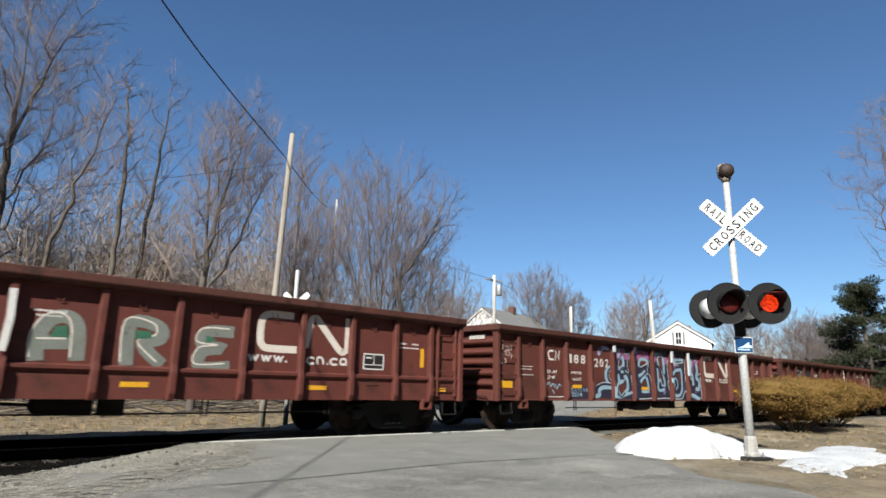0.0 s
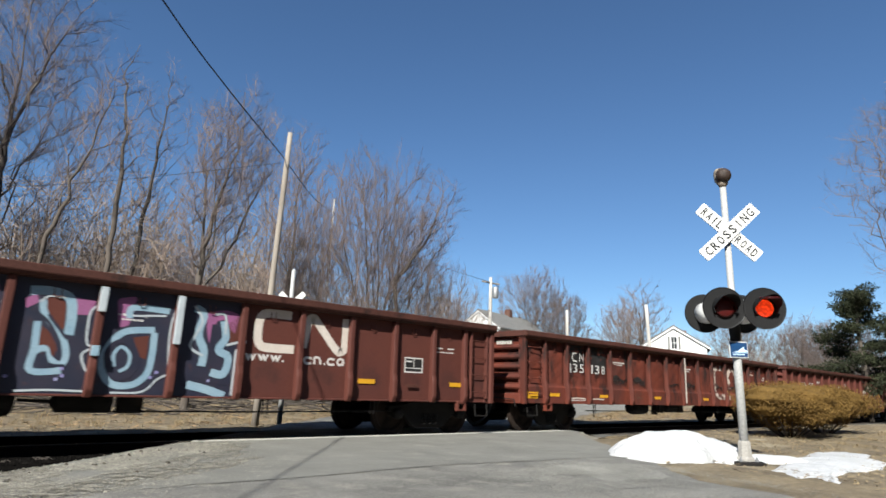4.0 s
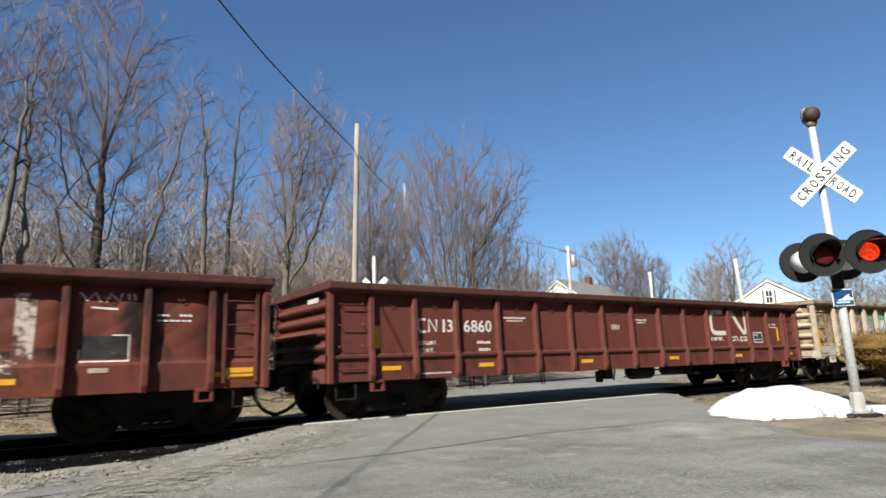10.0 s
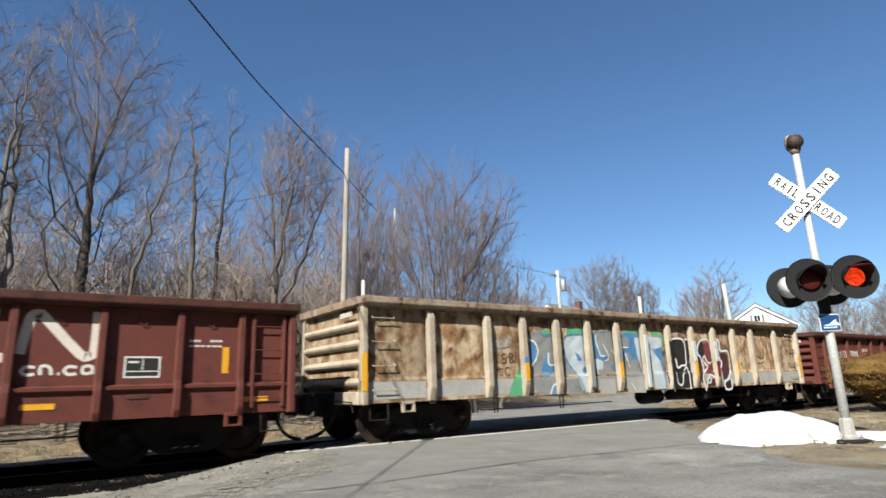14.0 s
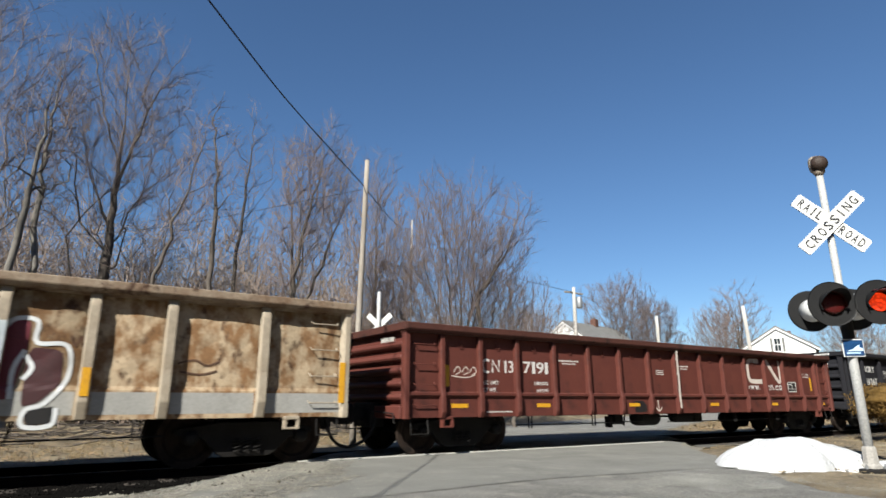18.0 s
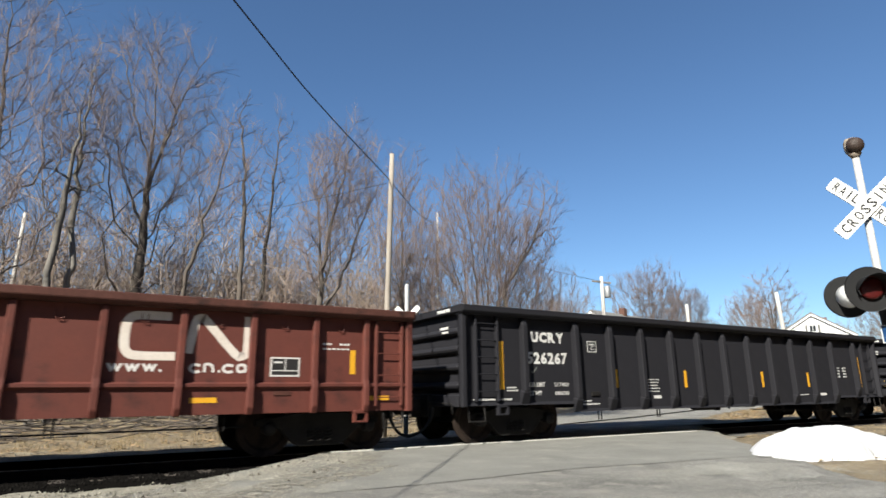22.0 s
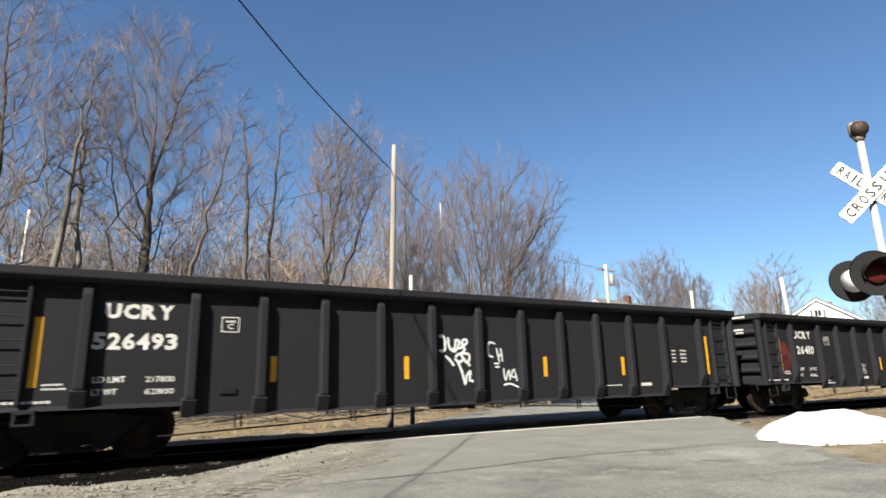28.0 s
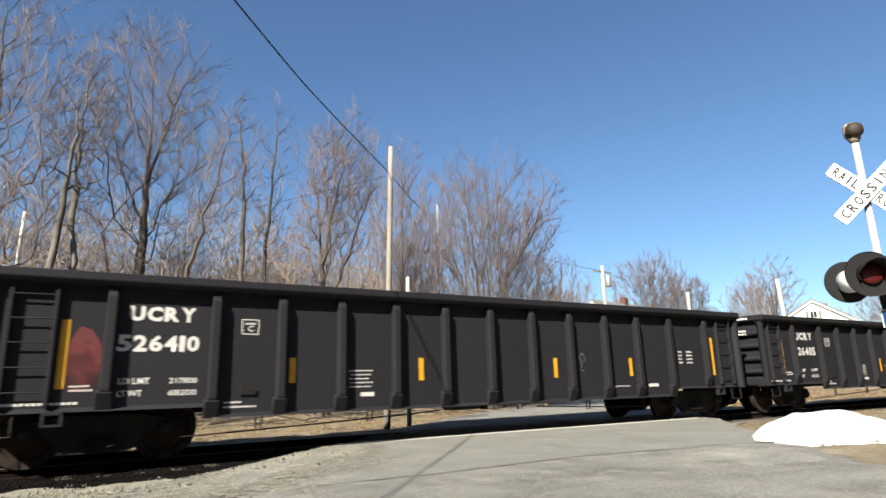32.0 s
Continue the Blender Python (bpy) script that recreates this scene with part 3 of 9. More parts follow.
def road_strip(name, half, lift, material, along, n_side=12, edge=0.0):
    d = np.diff(ROAD_LINE, axis=0)
    s = np.r_[0, np.cumsum(np.hypot(*d.T))]
    at = np.linspace(s[0], s[-1], along)
    cx = np.array(smoothed(ROAD_LINE, 8))
    cs = np.r_[0, np.cumsum(np.hypot(*np.diff(cx, axis=0).T))]
    at = np.linspace(0, cs[-1], along)
    px, py = np.interp(at, cs, cx[:, 0]), np.interp(at, cs, cx[:, 1])
    tx, ty = np.gradient(px), np.gradient(py)
    ln = np.hypot(tx, ty)
    nx, ny = ty / ln, -tx / ln
    u = np.linspace(-1, 1, n_side)
    rag = edge * (np.sin(at * 1.7) * 0.5 + np.sin(at * 4.3 + 1) * 0.3 + np.sin(at * 9.1) * 0.2)
    off = u[None] * half + rag[:, None] * (np.abs(u)[None] > 0.99)
    off = off + np.where(u > 0, u, 0)[None] * (0.75 * ease((7.05 - py) / 1.6))[:, None]
    gx, gy = px[:, None] + nx[:, None] * off, py[:, None] + ny[:, None] * off
    gz = road_z(gy) + lift - 0.03 * (np.abs(u)[None] > 0.99)
    v = np.stack([gx, gy, gz], -1).reshape(-1, 3)
    m = n_side
    i = (np.arange(along - 1)[:, None] * m + np.arange(m - 1)[None]).ravel()
    return quick(name, v, np.stack([i, i + 1, i + m + 1, i + m], -1), material, True)


road = tagged(new("road", road_strip("road", ROAD_HALF, 0.012, ASPHALT, 420, 14, 0.22)), "cracked grey asphalt road crossing the railway tracks", "road", "", "structure")


def crack(points, width, lift=0.016, seed=0, mat=TAR, name="crack"):
    rng = random.Random(seed)
    pts = smoothed(points, 6)
    bm = bmesh.new()
    prev = None
    for i, p in enumerate(pts):
        d = np.array(pts[min(i + 1, len(pts) - 1)]) - np.array(pts[max(i - 1, 0)])
        d = d / np.hypot(*d)
        w = width * rng.uniform(0.6, 1.3) / 2
        q = np.array(p) + np.array((-d[1], d[0])) * rng.uniform(-0.6, 0.6) * min(width, 0.03)
        pair = [bm.verts.new((q[0] - d[1] * w * e, q[1] + d[0] * w * e, float(road_z(q[1])) + lift)) for e in (1, -1)]
        if prev:
            bm.faces.new((prev[0], pair[0], pair[1], prev[1]))
        prev = pair
    return part(name, bm, mat, road, "dark tar-filled crack")


SEAM = smoothed([(-0.8, 6.3), (1.2, 6.25), (2.5, 6.17), (3.7, 6.14), (5.4, 6.22), (7.4, 5.9), (8.15, 5.8), (9.0, 5.45)], 5)
bm = bmesh.new()
rows = []
for i, q in enumerate(SEAM):
    f = i / (len(SEAM) - 1)
    ragged = 0.03 * math.sin(i * 2.3) + 0.02 * math.sin(i * 5.1)
    end = (3.45 + 10.5 * f, 10.43)
    row = []
    for k in range(9):
        x, y = q[0] + (end[0] - q[0]) * k / 8, q[1] + ragged * (k == 0) + (end[1] - q[1]) * k / 8
        row.append(bm.verts.new((x, y, float(road_z(y)) + 0.0165)))
    rows.append(row)
for p, q in zip(rows, rows[1:]):
    for k in range(8):
        bm.faces.new((p[k], q[k], q[k + 1], p[k + 1]))
part("asphalt_apron", bm, APRON, road, "smoother grey asphalt apron beside the rails", True)
crack(SEAM[9:-5:2], 0.016, 0.021, seed=2)
crack([[3.92, 4.53], [4.54, 4.2], [5.26, 3.88], [6.21, 3.66], [7.09, 3.44]], 0.014, 0.016, seed=6)
rng = random.Random(31)
for pts in ([(6.0, 5.0), (6.5, 5.35), (7.2, 5.42), (7.9, 5.0), (7.7, 4.5), (7.05, 3.92), (6.6, 4.05), (6.1, 4.1), (6.35, 4.6)],):
    bm = bmesh.new()
    pts = smoothed(pts + pts[:1], 6)[:-1]
    ring = [(p[0] + rng.uniform(-0.06, 0.06), p[1] + rng.uniform(-0.06, 0.06)) for p in pts]
    mid = (sum(p[0] for p in ring) / len(ring), sum(p[1] for p in ring) / len(ring))
    hub = bm.verts.new((*mid, float(road_z(mid[1])) + 0.0155))
    rim = [bm.verts.new((*p, float(road_z(p[1])) + 0.0155)) for p in ring]
    for a, b in zip(rim, rim[1:] + rim[:1]):
        f = bm.faces.new((hub, a, b))
        f.normal_update()
        if f.normal.z < 0:
            f.normal_flip()
    part("worn_patch", bm, WORN_ASPHALT, road, "paler worn patch of asphalt")
verge = tagged(new("gravel_verge", sheet("gravel_verge", lines([(-9, 4.6, 0.22)]), lines([(3.2, 10.25, 0.22)]),
        lambda x, y: np.where((road_away(x, y) > 0.04), land_z(x, y) + 0.022 + 0.030 * np.sin(3.1 * x + 2 * y) * np.sin(2.3 * y - 1.1 * x) * ease(road_away(x, y)) + 0.012 * np.sin(9 * x) * np.sin(8 * y), land_z(x, y) - 0.05), VERGE)),
        "pale sandy gravel verge with scattered stones", "verge", "", "structure")
shoulder = tagged(new("gravel_shoulder", sheet("gravel_shoulder", lines([(11, 46, 0.4)]), lines([(8.6, 10.25, 0.2)]),
        lambda x, y: np.where(road_away(x, y) > 0.04, land_z(x, y) + 0.02 + 0.012 * np.sin(7 * x) * np.sin(6 * y), land_z(x, y) - 0.05), VERGE)),
        "gravel shoulder along the track bed", "shoulder", "", "structure")

# ---- the railway track ----
track = thing("railway_track", "straight railway track on stone ballast with wooden ties", "track", kind="structure")
bm = bmesh.new()
prism(bm, [(TRACK_Y - 2.1, -0.16), (TRACK_Y - 1.45, -0.075), (TRACK_Y + 1.45, -0.075), (TRACK_Y + 2.2, -0.16)], "x", -70, 260)
part("ballast_bed", bm, BALLAST, track, "grey crushed stone bed")
# strip of painted shade between the verge and the near rail
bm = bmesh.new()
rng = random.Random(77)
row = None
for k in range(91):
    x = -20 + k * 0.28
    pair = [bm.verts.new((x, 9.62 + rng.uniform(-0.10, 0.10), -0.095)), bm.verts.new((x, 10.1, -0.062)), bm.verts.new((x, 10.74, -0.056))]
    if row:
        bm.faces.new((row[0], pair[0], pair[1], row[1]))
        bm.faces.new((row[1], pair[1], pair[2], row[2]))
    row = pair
part("cinder_strip", bm, BED_SHADE, track, "near-black strip along the near rail, painted for shade")
for side in (-1, 1):
    yc = TRACK_Y + side * 0.755
    bm = bmesh.new()
    prism(bm, [(yc - 0.07, -0.06), (yc + 0.07, -0.06), (yc + 0.07, -0.045), (yc + 0.012, -0.025), (yc + 0.012, 0.055), (yc + 0.037, 0.065), (yc + 0.037, 0.09),
               (yc - 0.037, 0.09), (yc - 0.037, 0.065), (yc - 0.012, 0.055), (yc - 0.012, -0.025), (yc - 0.07, -0.045)], "x", -70, 260)
    rail = part("rail", bm, RAIL_SIDE, track, "steel rail with a near-black web")
    bm = bmesh.new()
    box(bm, -70, 260, yc - 0.036, yc + 0.036, 0.0905, RAIL_Z, 0.003)
    part("rail_head", bm, RAIL_TOP, rail, "dulled dark running surface")
bm = bmesh.new()
box(bm, 0, 0.22, TRACK_Y - 1.29, TRACK_Y + 1.29, -0.2, -0.058, 0.01)
tie_mesh = made("tie", bm, TIE_WOOD)
for i in range(230):
    x = -22 + i * 0.5
    if float(road_away(x, TRACK_Y)) > 0.3:
        o = part("tie", tie_mesh, TIE_WOOD, track)
        o.location = (x, random.uniform(-0.03, 0.03), random.uniform(-0.008, 0.004))


def scattered(name, n, place, size, material, label, category, seed, stone=True, lie=0.9):
    """Many small stones (or flat leaves) strewn over the ground, as one heap of stuff."""
    rng = np.random.default_rng(seed)
    p = place(rng, n)
    n = len(p)
    if stone:
        base = np.array([(1, 0, 0), (0, 1, 0), (-1, 0, 0), (0, -1, 0), (0, 0, 0.8), (0, 0, -0.6)], float)
        tri = np.array([(0, 1, 4), (1, 2, 4), (2, 3, 4), (3, 0, 4), (1, 0, 5), (2, 1, 5), (3, 2, 5), (0, 3, 5)])
    else:
        base = np.array([(-1, -0.3, 0), (1, -0.3, 0.1), (0.9, 0.35, 0.3), (-0.9, 0.3, 0.1)], float)
        tri = np.array([(0, 1, 2), (0, 2, 3)])
    s = rng.uniform(*size, n)[:, None, None] * rng.uniform(0.6, 1.3, (n, len(base), 3))
    a = rng.uniform(0, 6.283, n)
    c, q = np.cos(a)[:, None], np.sin(a)[:, None]
    v = base[None] * s
    v = np.stack([c * v[..., 0] - q * v[..., 1], q * v[..., 0] + c * v[..., 1], v[..., 2]], -1)
    if not stone:
        v[..., 2] *= lie
        tilt = rng.uniform(-lie, lie, n)[:, None]
        v[..., 2] += np.tan(tilt) * v[..., 0] * 0.6
    v += p[:, None]
    f = (np.arange(n) * len(base))[:, None, None] + tri[None]
    return tagged(new(name, quick(name, v.reshape(-1, 3), f.reshape(-1, 3), material)), label, category, "", "stuff")


def strip(x0, x1, y0, y1, lift, clear=0.15):
    def place(rng, n):
        x, y = rng.uniform(x0, x1, n), rng.uniform(y0, y1, n)
        ok = road_away(x, y) > clear
        x, y = x[ok], y[ok]
        z = np.where((y > TRACK_Y - 1.6) & (y < TRACK_Y + 1.6), -0.07, rough_land(x, y) + 0.02)
        return np.stack([x, y, z + lift], -1)
    return place


# near-rail stones carry the same painted shade
scattered("ballast_stones", 9000, strip(-8, 14, 9.55, 10.72, 0.008), (0.012, 0.032), BED_SHADE, "ballast stones beside the rail, coloured near-black for shade", "ballast", 11)
scattered("ballast_stones", 6200, strip(-6, 40, 13.3, 15.4, 0.0), (0.008, 0.020), VERGE, "loose grey ballast stones beyond the far rail", "ballast", 12)
scattered("verge_stones", 2600, strip(-6, 4.5, 5.2, 9.9, 0.012, 0.02), (0.008, 0.030), VERGE, "small stones scattered on the gravel verge", "stones", 13)


def drift(line, spread, lift):
    """Grit lying thickest along a line and thinning out to both sides."""
    def place(rng, n):
        u = rng.random(n)
        at = np.array(line, float)
        x = np.interp(u, np.linspace(0, 1, len(at)), at[:, 0]) + rng.normal(0, spread, n)
        y = np.interp(u, np.linspace(0, 1, len(at)), at[:, 1]) + rng.normal(0, spread, n)
        lumps = np.sin(3.1 * x + 1.7 * y) * np.sin(2.3 * y - 1.9 * x) + 0.6 * np.sin(7 * x) * np.sin(6 * y)
        ok = lumps > rng.uniform(-1.2, 0.9, n)
        x, y = x[ok], y[ok]
        on_road = road_away(x, y) < 0.03
        return np.stack([x, y, np.where(on_road, road_z(y) + 0.0165, rough_land(x, y) + 0.02) + lift], -1)
    return place


def clumped(x0, x1, y0, y1, lift):
    """Litter that gathers in drifts and leaves bare soil between them."""
    def place(rng, n):
        p = strip(x0, x1, y0, y1, lift)(rng, n)
        x, y = p[:, 0], p[:, 1]
        heap = np.sin(1.3 * x + 0.8 * y) * np.sin(1.9 * y - 0.5 * x) + 0.7 * np.sin(3.7 * x - 1.1 * y) * np.sin(4.3 * y + 0.9 * x) + 0.4 * np.sin(9.1 * x) * np.sin(8.3 * y)
        return p[heap > rng.uniform(-1.3, 1.1, len(p))]
    return place


scattered("sandy_grit", 52000, drift([(0.6, 6.9), (1.7, 8.2), (3.0, 9.4), (3.9, 10.1)], 0.36, 0.003), (0.005, 0.020), GRIT, "pale sandy grit washed onto the asphalt edge", "grit", 21, False, 0.25)
scattered("sandy_grit", 26000, drift([(0.2, 5.2), (1.8, 6.9), (3.4, 8.4)], 0.5, 0.003), (0.004, 0.014), GRIT, "thin pale grit on the asphalt", "grit", 22, False, 0.15)
scattered("dirt_clods", 170, drift([(-0.6, 6.6), (0.9, 7.6), (2.4, 9.0), (3.4, 9.9)], 0.55, 0.004), (0.010, 0.034), CLOD, "dark crumbs of soil on the sandy verge", "soil", 25)
scattered("verge_gravel", 1600, drift([(-3.5, 6.4), (-1.4, 7.4), (0.4, 8.6), (2.0, 9.8)], 0.6, 0.003), (0.005, 0.016), BALLAST, "grey gravel mixed into the sandy verge", "gravel", 26)
scattered("road_grit", 5000, drift([(8.2, 4.3), (7.7, 3.3), (7.2, 2.4)], 0.26, 0.004), (0.005, 0.016), VERGE, "pale grit along the ragged road edge", "grit", 27, False, 0.2)
scattered("road_grit", 16000, drift([(6.1, 4.6), (6.8, 5.0), (7.6, 4.8)], 0.4, 0.005), (0.006, 0.022), PATCH, "worn pale aggregate on the road", "grit", 23, False, 0.1)
scattered("road_grit", 22000, drift([(3.0, 3.0), (5.0, 4.2), (6.0, 4.6)], 0.7, 0.005), (0.004, 0.016), PATCH, "worn pale aggregate on the road", "grit", 24, False, 0.1)
scattered("fallen_leaves", 30000, clumped(-16, 44, 14.9, 24, 0.012), (0.025, 0.085), LEAF_LITTER, "brown fallen leaves on the bank beyond the track", "leaves", 14, False, 0.6)
scattered("dead_grass", 36000, clumped(-16, 44, 15.0, 27, 0.015), (0.02, 0.065), STRAW, "straw-coloured dead grass on the bank", "grass", 15, False, 0.7)
scattered("dead_grass", 12000, lambda rng, n: (lambda q: q[(q[:, 0] - q[:, 1]) > 3.0])(strip(8.5, 30, 0.5, 9.6, 0.01)(rng, n)), (0.012, 0.04), STRAW, "short dead grass round the signal mast", "grass", 16, False, 0.5)

# ---- snow ----


def snow_heap(name, cx, cy, rx, ry, turn, h, seed, label, ragged=1.0, material=None, category="snow", kind="", base=None):
    rng = np.random.default_rng(seed)
    ph = rng.uniform(0, 6.28, 8)
    c, s = math.cos(turn), math.sin(turn)
    rr, aa = np.meshgrid(np.linspace(0, 1, 26), np.linspace(0, 2 * np.pi, 73)[:-1], indexing="ij")
    edge = 1 + ragged * (0.10 * np.sin(3 * aa + ph[0]) + 0.07 * np.sin(5 * aa + ph[1]) + 0.05 * np.sin(9 * aa + ph[2]) + 0.03 * np.sin(17 * aa + ph[6]))
    u, v = rr * edge * rx * np.cos(aa), rr * edge * ry * np.sin(aa)
    x, y = cx + c * u - s * v, cy + s * u + c * v
    bump = 1 + 0.10 * np.sin(4.1 * x + ph[3]) * np.sin(3.7 * y + ph[4]) + 0.06 * np.sin(9 * x + ph[5]) * np.sin(8 * y) + 0.03 * np.sin(21 * x) * np.sin(19 * y + ph[7])
    z = (base or rough_land)(x, y) + h * (1 - rr ** 2.2) ** 0.8 * bump - 0.03 * (rr > 0.98)
    k = 72
    vv = np.stack([x, y, z], -1).reshape(-1, 3)
    i = (np.arange(25)[:, None] * k + np.arange(k)[None])
    j = (np.arange(25)[:, None] * k + (np.arange(k)[None] + 1) % k)
    f = np.stack([i, i + k, j + k, j], -1).reshape(-1, 4)
    return tagged(new(name, quick(name, vv, f, material or SNOW, True)), label, category, "", kind)


snow_heap("snow_heap", 9.62, 5.22, 1.12, 0.80, -1.17, 0.42, 3, "heap of old white snow beside the signal mast")
snow_heap("snow_patch", 11.5, 3.42, 2.7, 0.60, 0.15, 0.06, 4, "thin melting snow patch on the dead grass", 1.1)
snow_heap("snow_patch", 10.55, 4.05, 0.75, 0.36, -0.6, 0.10, 5, "low tail of old snow behind the signal mast", 1.2)
snow_heap("snow_patch", 9.2, 2.85, 0.45, 0.13, 0.4, 0.03, 6, "thin ragged remnant of snow on the dead grass", 1.5)



def paving(x, y):
    """The top of the asphalt, or of the land beside it."""
    return np.where(road_away(x, y) < 0.05, road_z(y) + 0.02, rough_land(x, y) + 0.03)


for cx, cy, rx, ry, turn, seed in ((2.0, 7.2, 1.5, 0.42, 0.86, 31), (3.5, 8.85, 1.3, 0.30, 0.9, 32), (0.9, 6.2, 1.2, 0.5, 0.8, 33), (0.6, 7.3, 1.1, 0.5, 0.75, 34), (3.0, 7.6, 0.8, 0.25, 0.7, 35)):
    snow_heap("sand_drift", cx, cy, rx, ry, turn, 0.012, seed, "thin drift of pale sand along the asphalt edge", 2.2, SAND, "sand", "stuff", paving)

# pale strip added for the white line by the near rail, placed to fit the view
edging = thing("crossing_edge", "pale edging strip along the rail on the road", "edging", kind="structure")
for i in range(8):
    x0, x1 = 3.7 + i * 1.22, 3.7 + (i + 1) * 1.22 
    y0 = 10.52 - 0.022 * (x0 - 3.7)
    bm = bmesh.new()
    prism(bm, [(x0, y0 - 0.02), (x1 - 0.003, y0 - 0.047), (x1 - 0.003, y0 + 0.003), (x0, y0 + 0.03)], "z", 0.02, 0.122, 0.006)
    part("edge_plank", bm, EDGING, edging)


# ---- the train ----
PITCH, BODY = 18.0, 16.82
CN_RIBS = (0.88, 1.83, 2.83, 3.93, 5.04, 6.14, 7.25, 8.36, 9.48, 10.58, 11.7, 12.8, 13.88, 14.95, 15.9)
BLACK_RIBS = (1.6, 3.08, 4.15, 5.22, 6.3, 7.38, 8.46, 9.55, 10.63, 11.72, 12.8, 13.98, 15.38)
CREAM_RIBS = (1.55, 3.02, 4.06, 5.12, 6.2, 7.29, 8.38, 9.46, 10.56, 11.66, 12.74, 13.8, 15.27)
SKIN = 1.40  # the side sheets' distance from the track's middle
made_once = {}


def once(key, build, material, smooth=False):
    """One mesh for all the alike parts."""
    key = (*key, material.name)
    if key not in made_once:
        bm = bmesh.new()
        build(bm)
        made_once[key] = made(key[0], bm, material, smooth)
    return made_once[key]


def wheel_mesh():
    return once(("wheel",), lambda bm: lathe(bm, [(0.06, -0.07), (0.12, -0.075), (0.14, -0.035), (0.33, -0.015), (0.375, -0.05), (0.445, -0.055), (0.455, 0.045), (0.485, 0.06), (0.48, 0.085), (0.375, 0.075), (0.33, 0.02), (0.13, 0.035), (0.06, 0.06)], "y", 36), WHEEL_FACE)


def truck(car, x, wheels):
    """A two-axle freight truck: bolster, side frames, springs, wheels."""
    t = part("truck", once(("truck",), lambda bm: (box(bm, -0.22, 0.22, -1.05, 1.05, 0.42, 0.66, 0.03), box(bm, -0.30, 0.30, -0.35, 0.35, 0.60, 0.72, 0.02)), DARK_STEEL), DARK_STEEL, car, "dark greasy steel truck")
    t.location = (x, 0, 0)

    def frame_shape(bm):
        top = [(-1.12, 0.50), (-1.12, 0.60), (-0.80, 0.64), (-0.45, 0.70), (0.45, 0.70), (0.80, 0.64), (1.12, 0.60), (1.12, 0.50), (0.72, 0.44), (0.48, 0.20), (0.36, 0.14), (-0.36, 0.14), (-0.48, 0.20), (-0.72, 0.44)]
        prism(bm, top, "y", -0.07, 0.07, 0.012)
    for s in (-1, 1):
        f = part("side_frame", once(("side_frame",), frame_shape, DARK_STEEL), DARK_STEEL, t)
        f.location = (0, s * 1.0, 0)
        for dx in (-0.16, 0.0, 0.16):
            sp = part("coil_spring", once(("coil_spring",), lambda bm: tube(bm, [(0.055 * math.cos(a * 0.9), 0.055 * math.sin(a * 0.9), 0.20 + 0.0085 * a) for a in range(28)], 0.014, 5), DARK_STEEL), DARK_STEEL, t)
            sp.location = (dx, s * 1.08, 0)
        for dx in (-0.9, 0.9):
            cap = part("bearing_cap", once(("bearing_cap",), lambda bm: lathe(bm, [(0.11, -0.10), (0.115, 0.05), (0.085, 0.085), (0.05, 0.10)], "y", 16), DARK_STEEL), DARK_STEEL, t)
            cap.matrix_basis = pose(dx, s * 1.1, 0.455) @ (pose(0, 0, 0, 0, 0, 180) if s < 0 else Matrix())
        for dx in (-0.45, 0.45):
            sh = part("brake_shoe", once(("brake_shoe",), lambda bm: box(bm, -0.03, 0.03, -0.05, 0.05, -0.16, 0.16, 0.01), DARK_STEEL), DARK_STEEL, t)
            sh.location = (dx * 0.9, s * 0.755, 0.45)
    for dx in (-0.9, 0.9):
        axle = part("axle", once(("axle",), lambda bm: tube(bm, [(0, -1.0, 0), (0, 1.0, 0)], 0.075, 10), DARK_STEEL), DARK_STEEL, t)
        axle.location = (dx, 0, 0.455)
        for s in (-1, 1):
            w = part("wheel", wheel_mesh(), WHEEL_FACE, t, "rusty steel wheel with a worn rim")
            wheels.append((w, dx, s))


def coupler(car, x, s):
    """Knuckle coupler, striker and air hose at a car's end; s is the way it points."""
    c = part("coupler", once(("coupler", s), lambda bm: (box(bm, -0.15 if s > 0 else -0.58, 0.58 if s > 0 else 0.15, -0.13, 0.13, 0.64, 0.92, 0.02),
        box(bm, *((0.40, 0.62) if s > 0 else (-0.62, -0.40)), -0.19, 0.17, 0.58, 0.98, 0.05), box(bm, -0.16, 0.16, -0.40, 0.40, 0.52, 1.0, 0.02)), DARK_STEEL), DARK_STEEL, car, "dark knuckle coupler")
    c.location = (x, 0, 0)
    h = part("air_hose", once(("air_hose", s), lambda bm: tube(bm, smoothed([(s * 0.05, -0.42, 0.72), (s * 0.10, -0.42, 0.50), (s * 0.22, -0.38, 0.32), (s * 0.40, -0.32, 0.20), (s * 0.60, -0.28, 0.15)], 4), 0.034, 7), RUBBER, True), RUBBER, car, "black rubber brake hose")
    h.location = (x, 0, 0)
    lever = part("uncoupling_lever", once(("uncoupling_lever", s), lambda bm: tube(bm, [(s * 0.10, -1.30, 0.62), (s * 0.12, -1.28, 0.80), (s * 0.12, -0.35, 0.84), (s * 0.30, -0.12, 0.92)], 0.014, 5), DARK_STEEL), DARK_STEEL, car)
    lever.location = (x, 0, 0)


def bent_bar(a, b, out, r=0.011):
    """A grab iron between two places, standing off towards out."""
    a, b, o = Vector(a), Vector(b), Vector(out)
    return lambda bm: tube(bm, [a, a + o, b + o, b], r, 5)


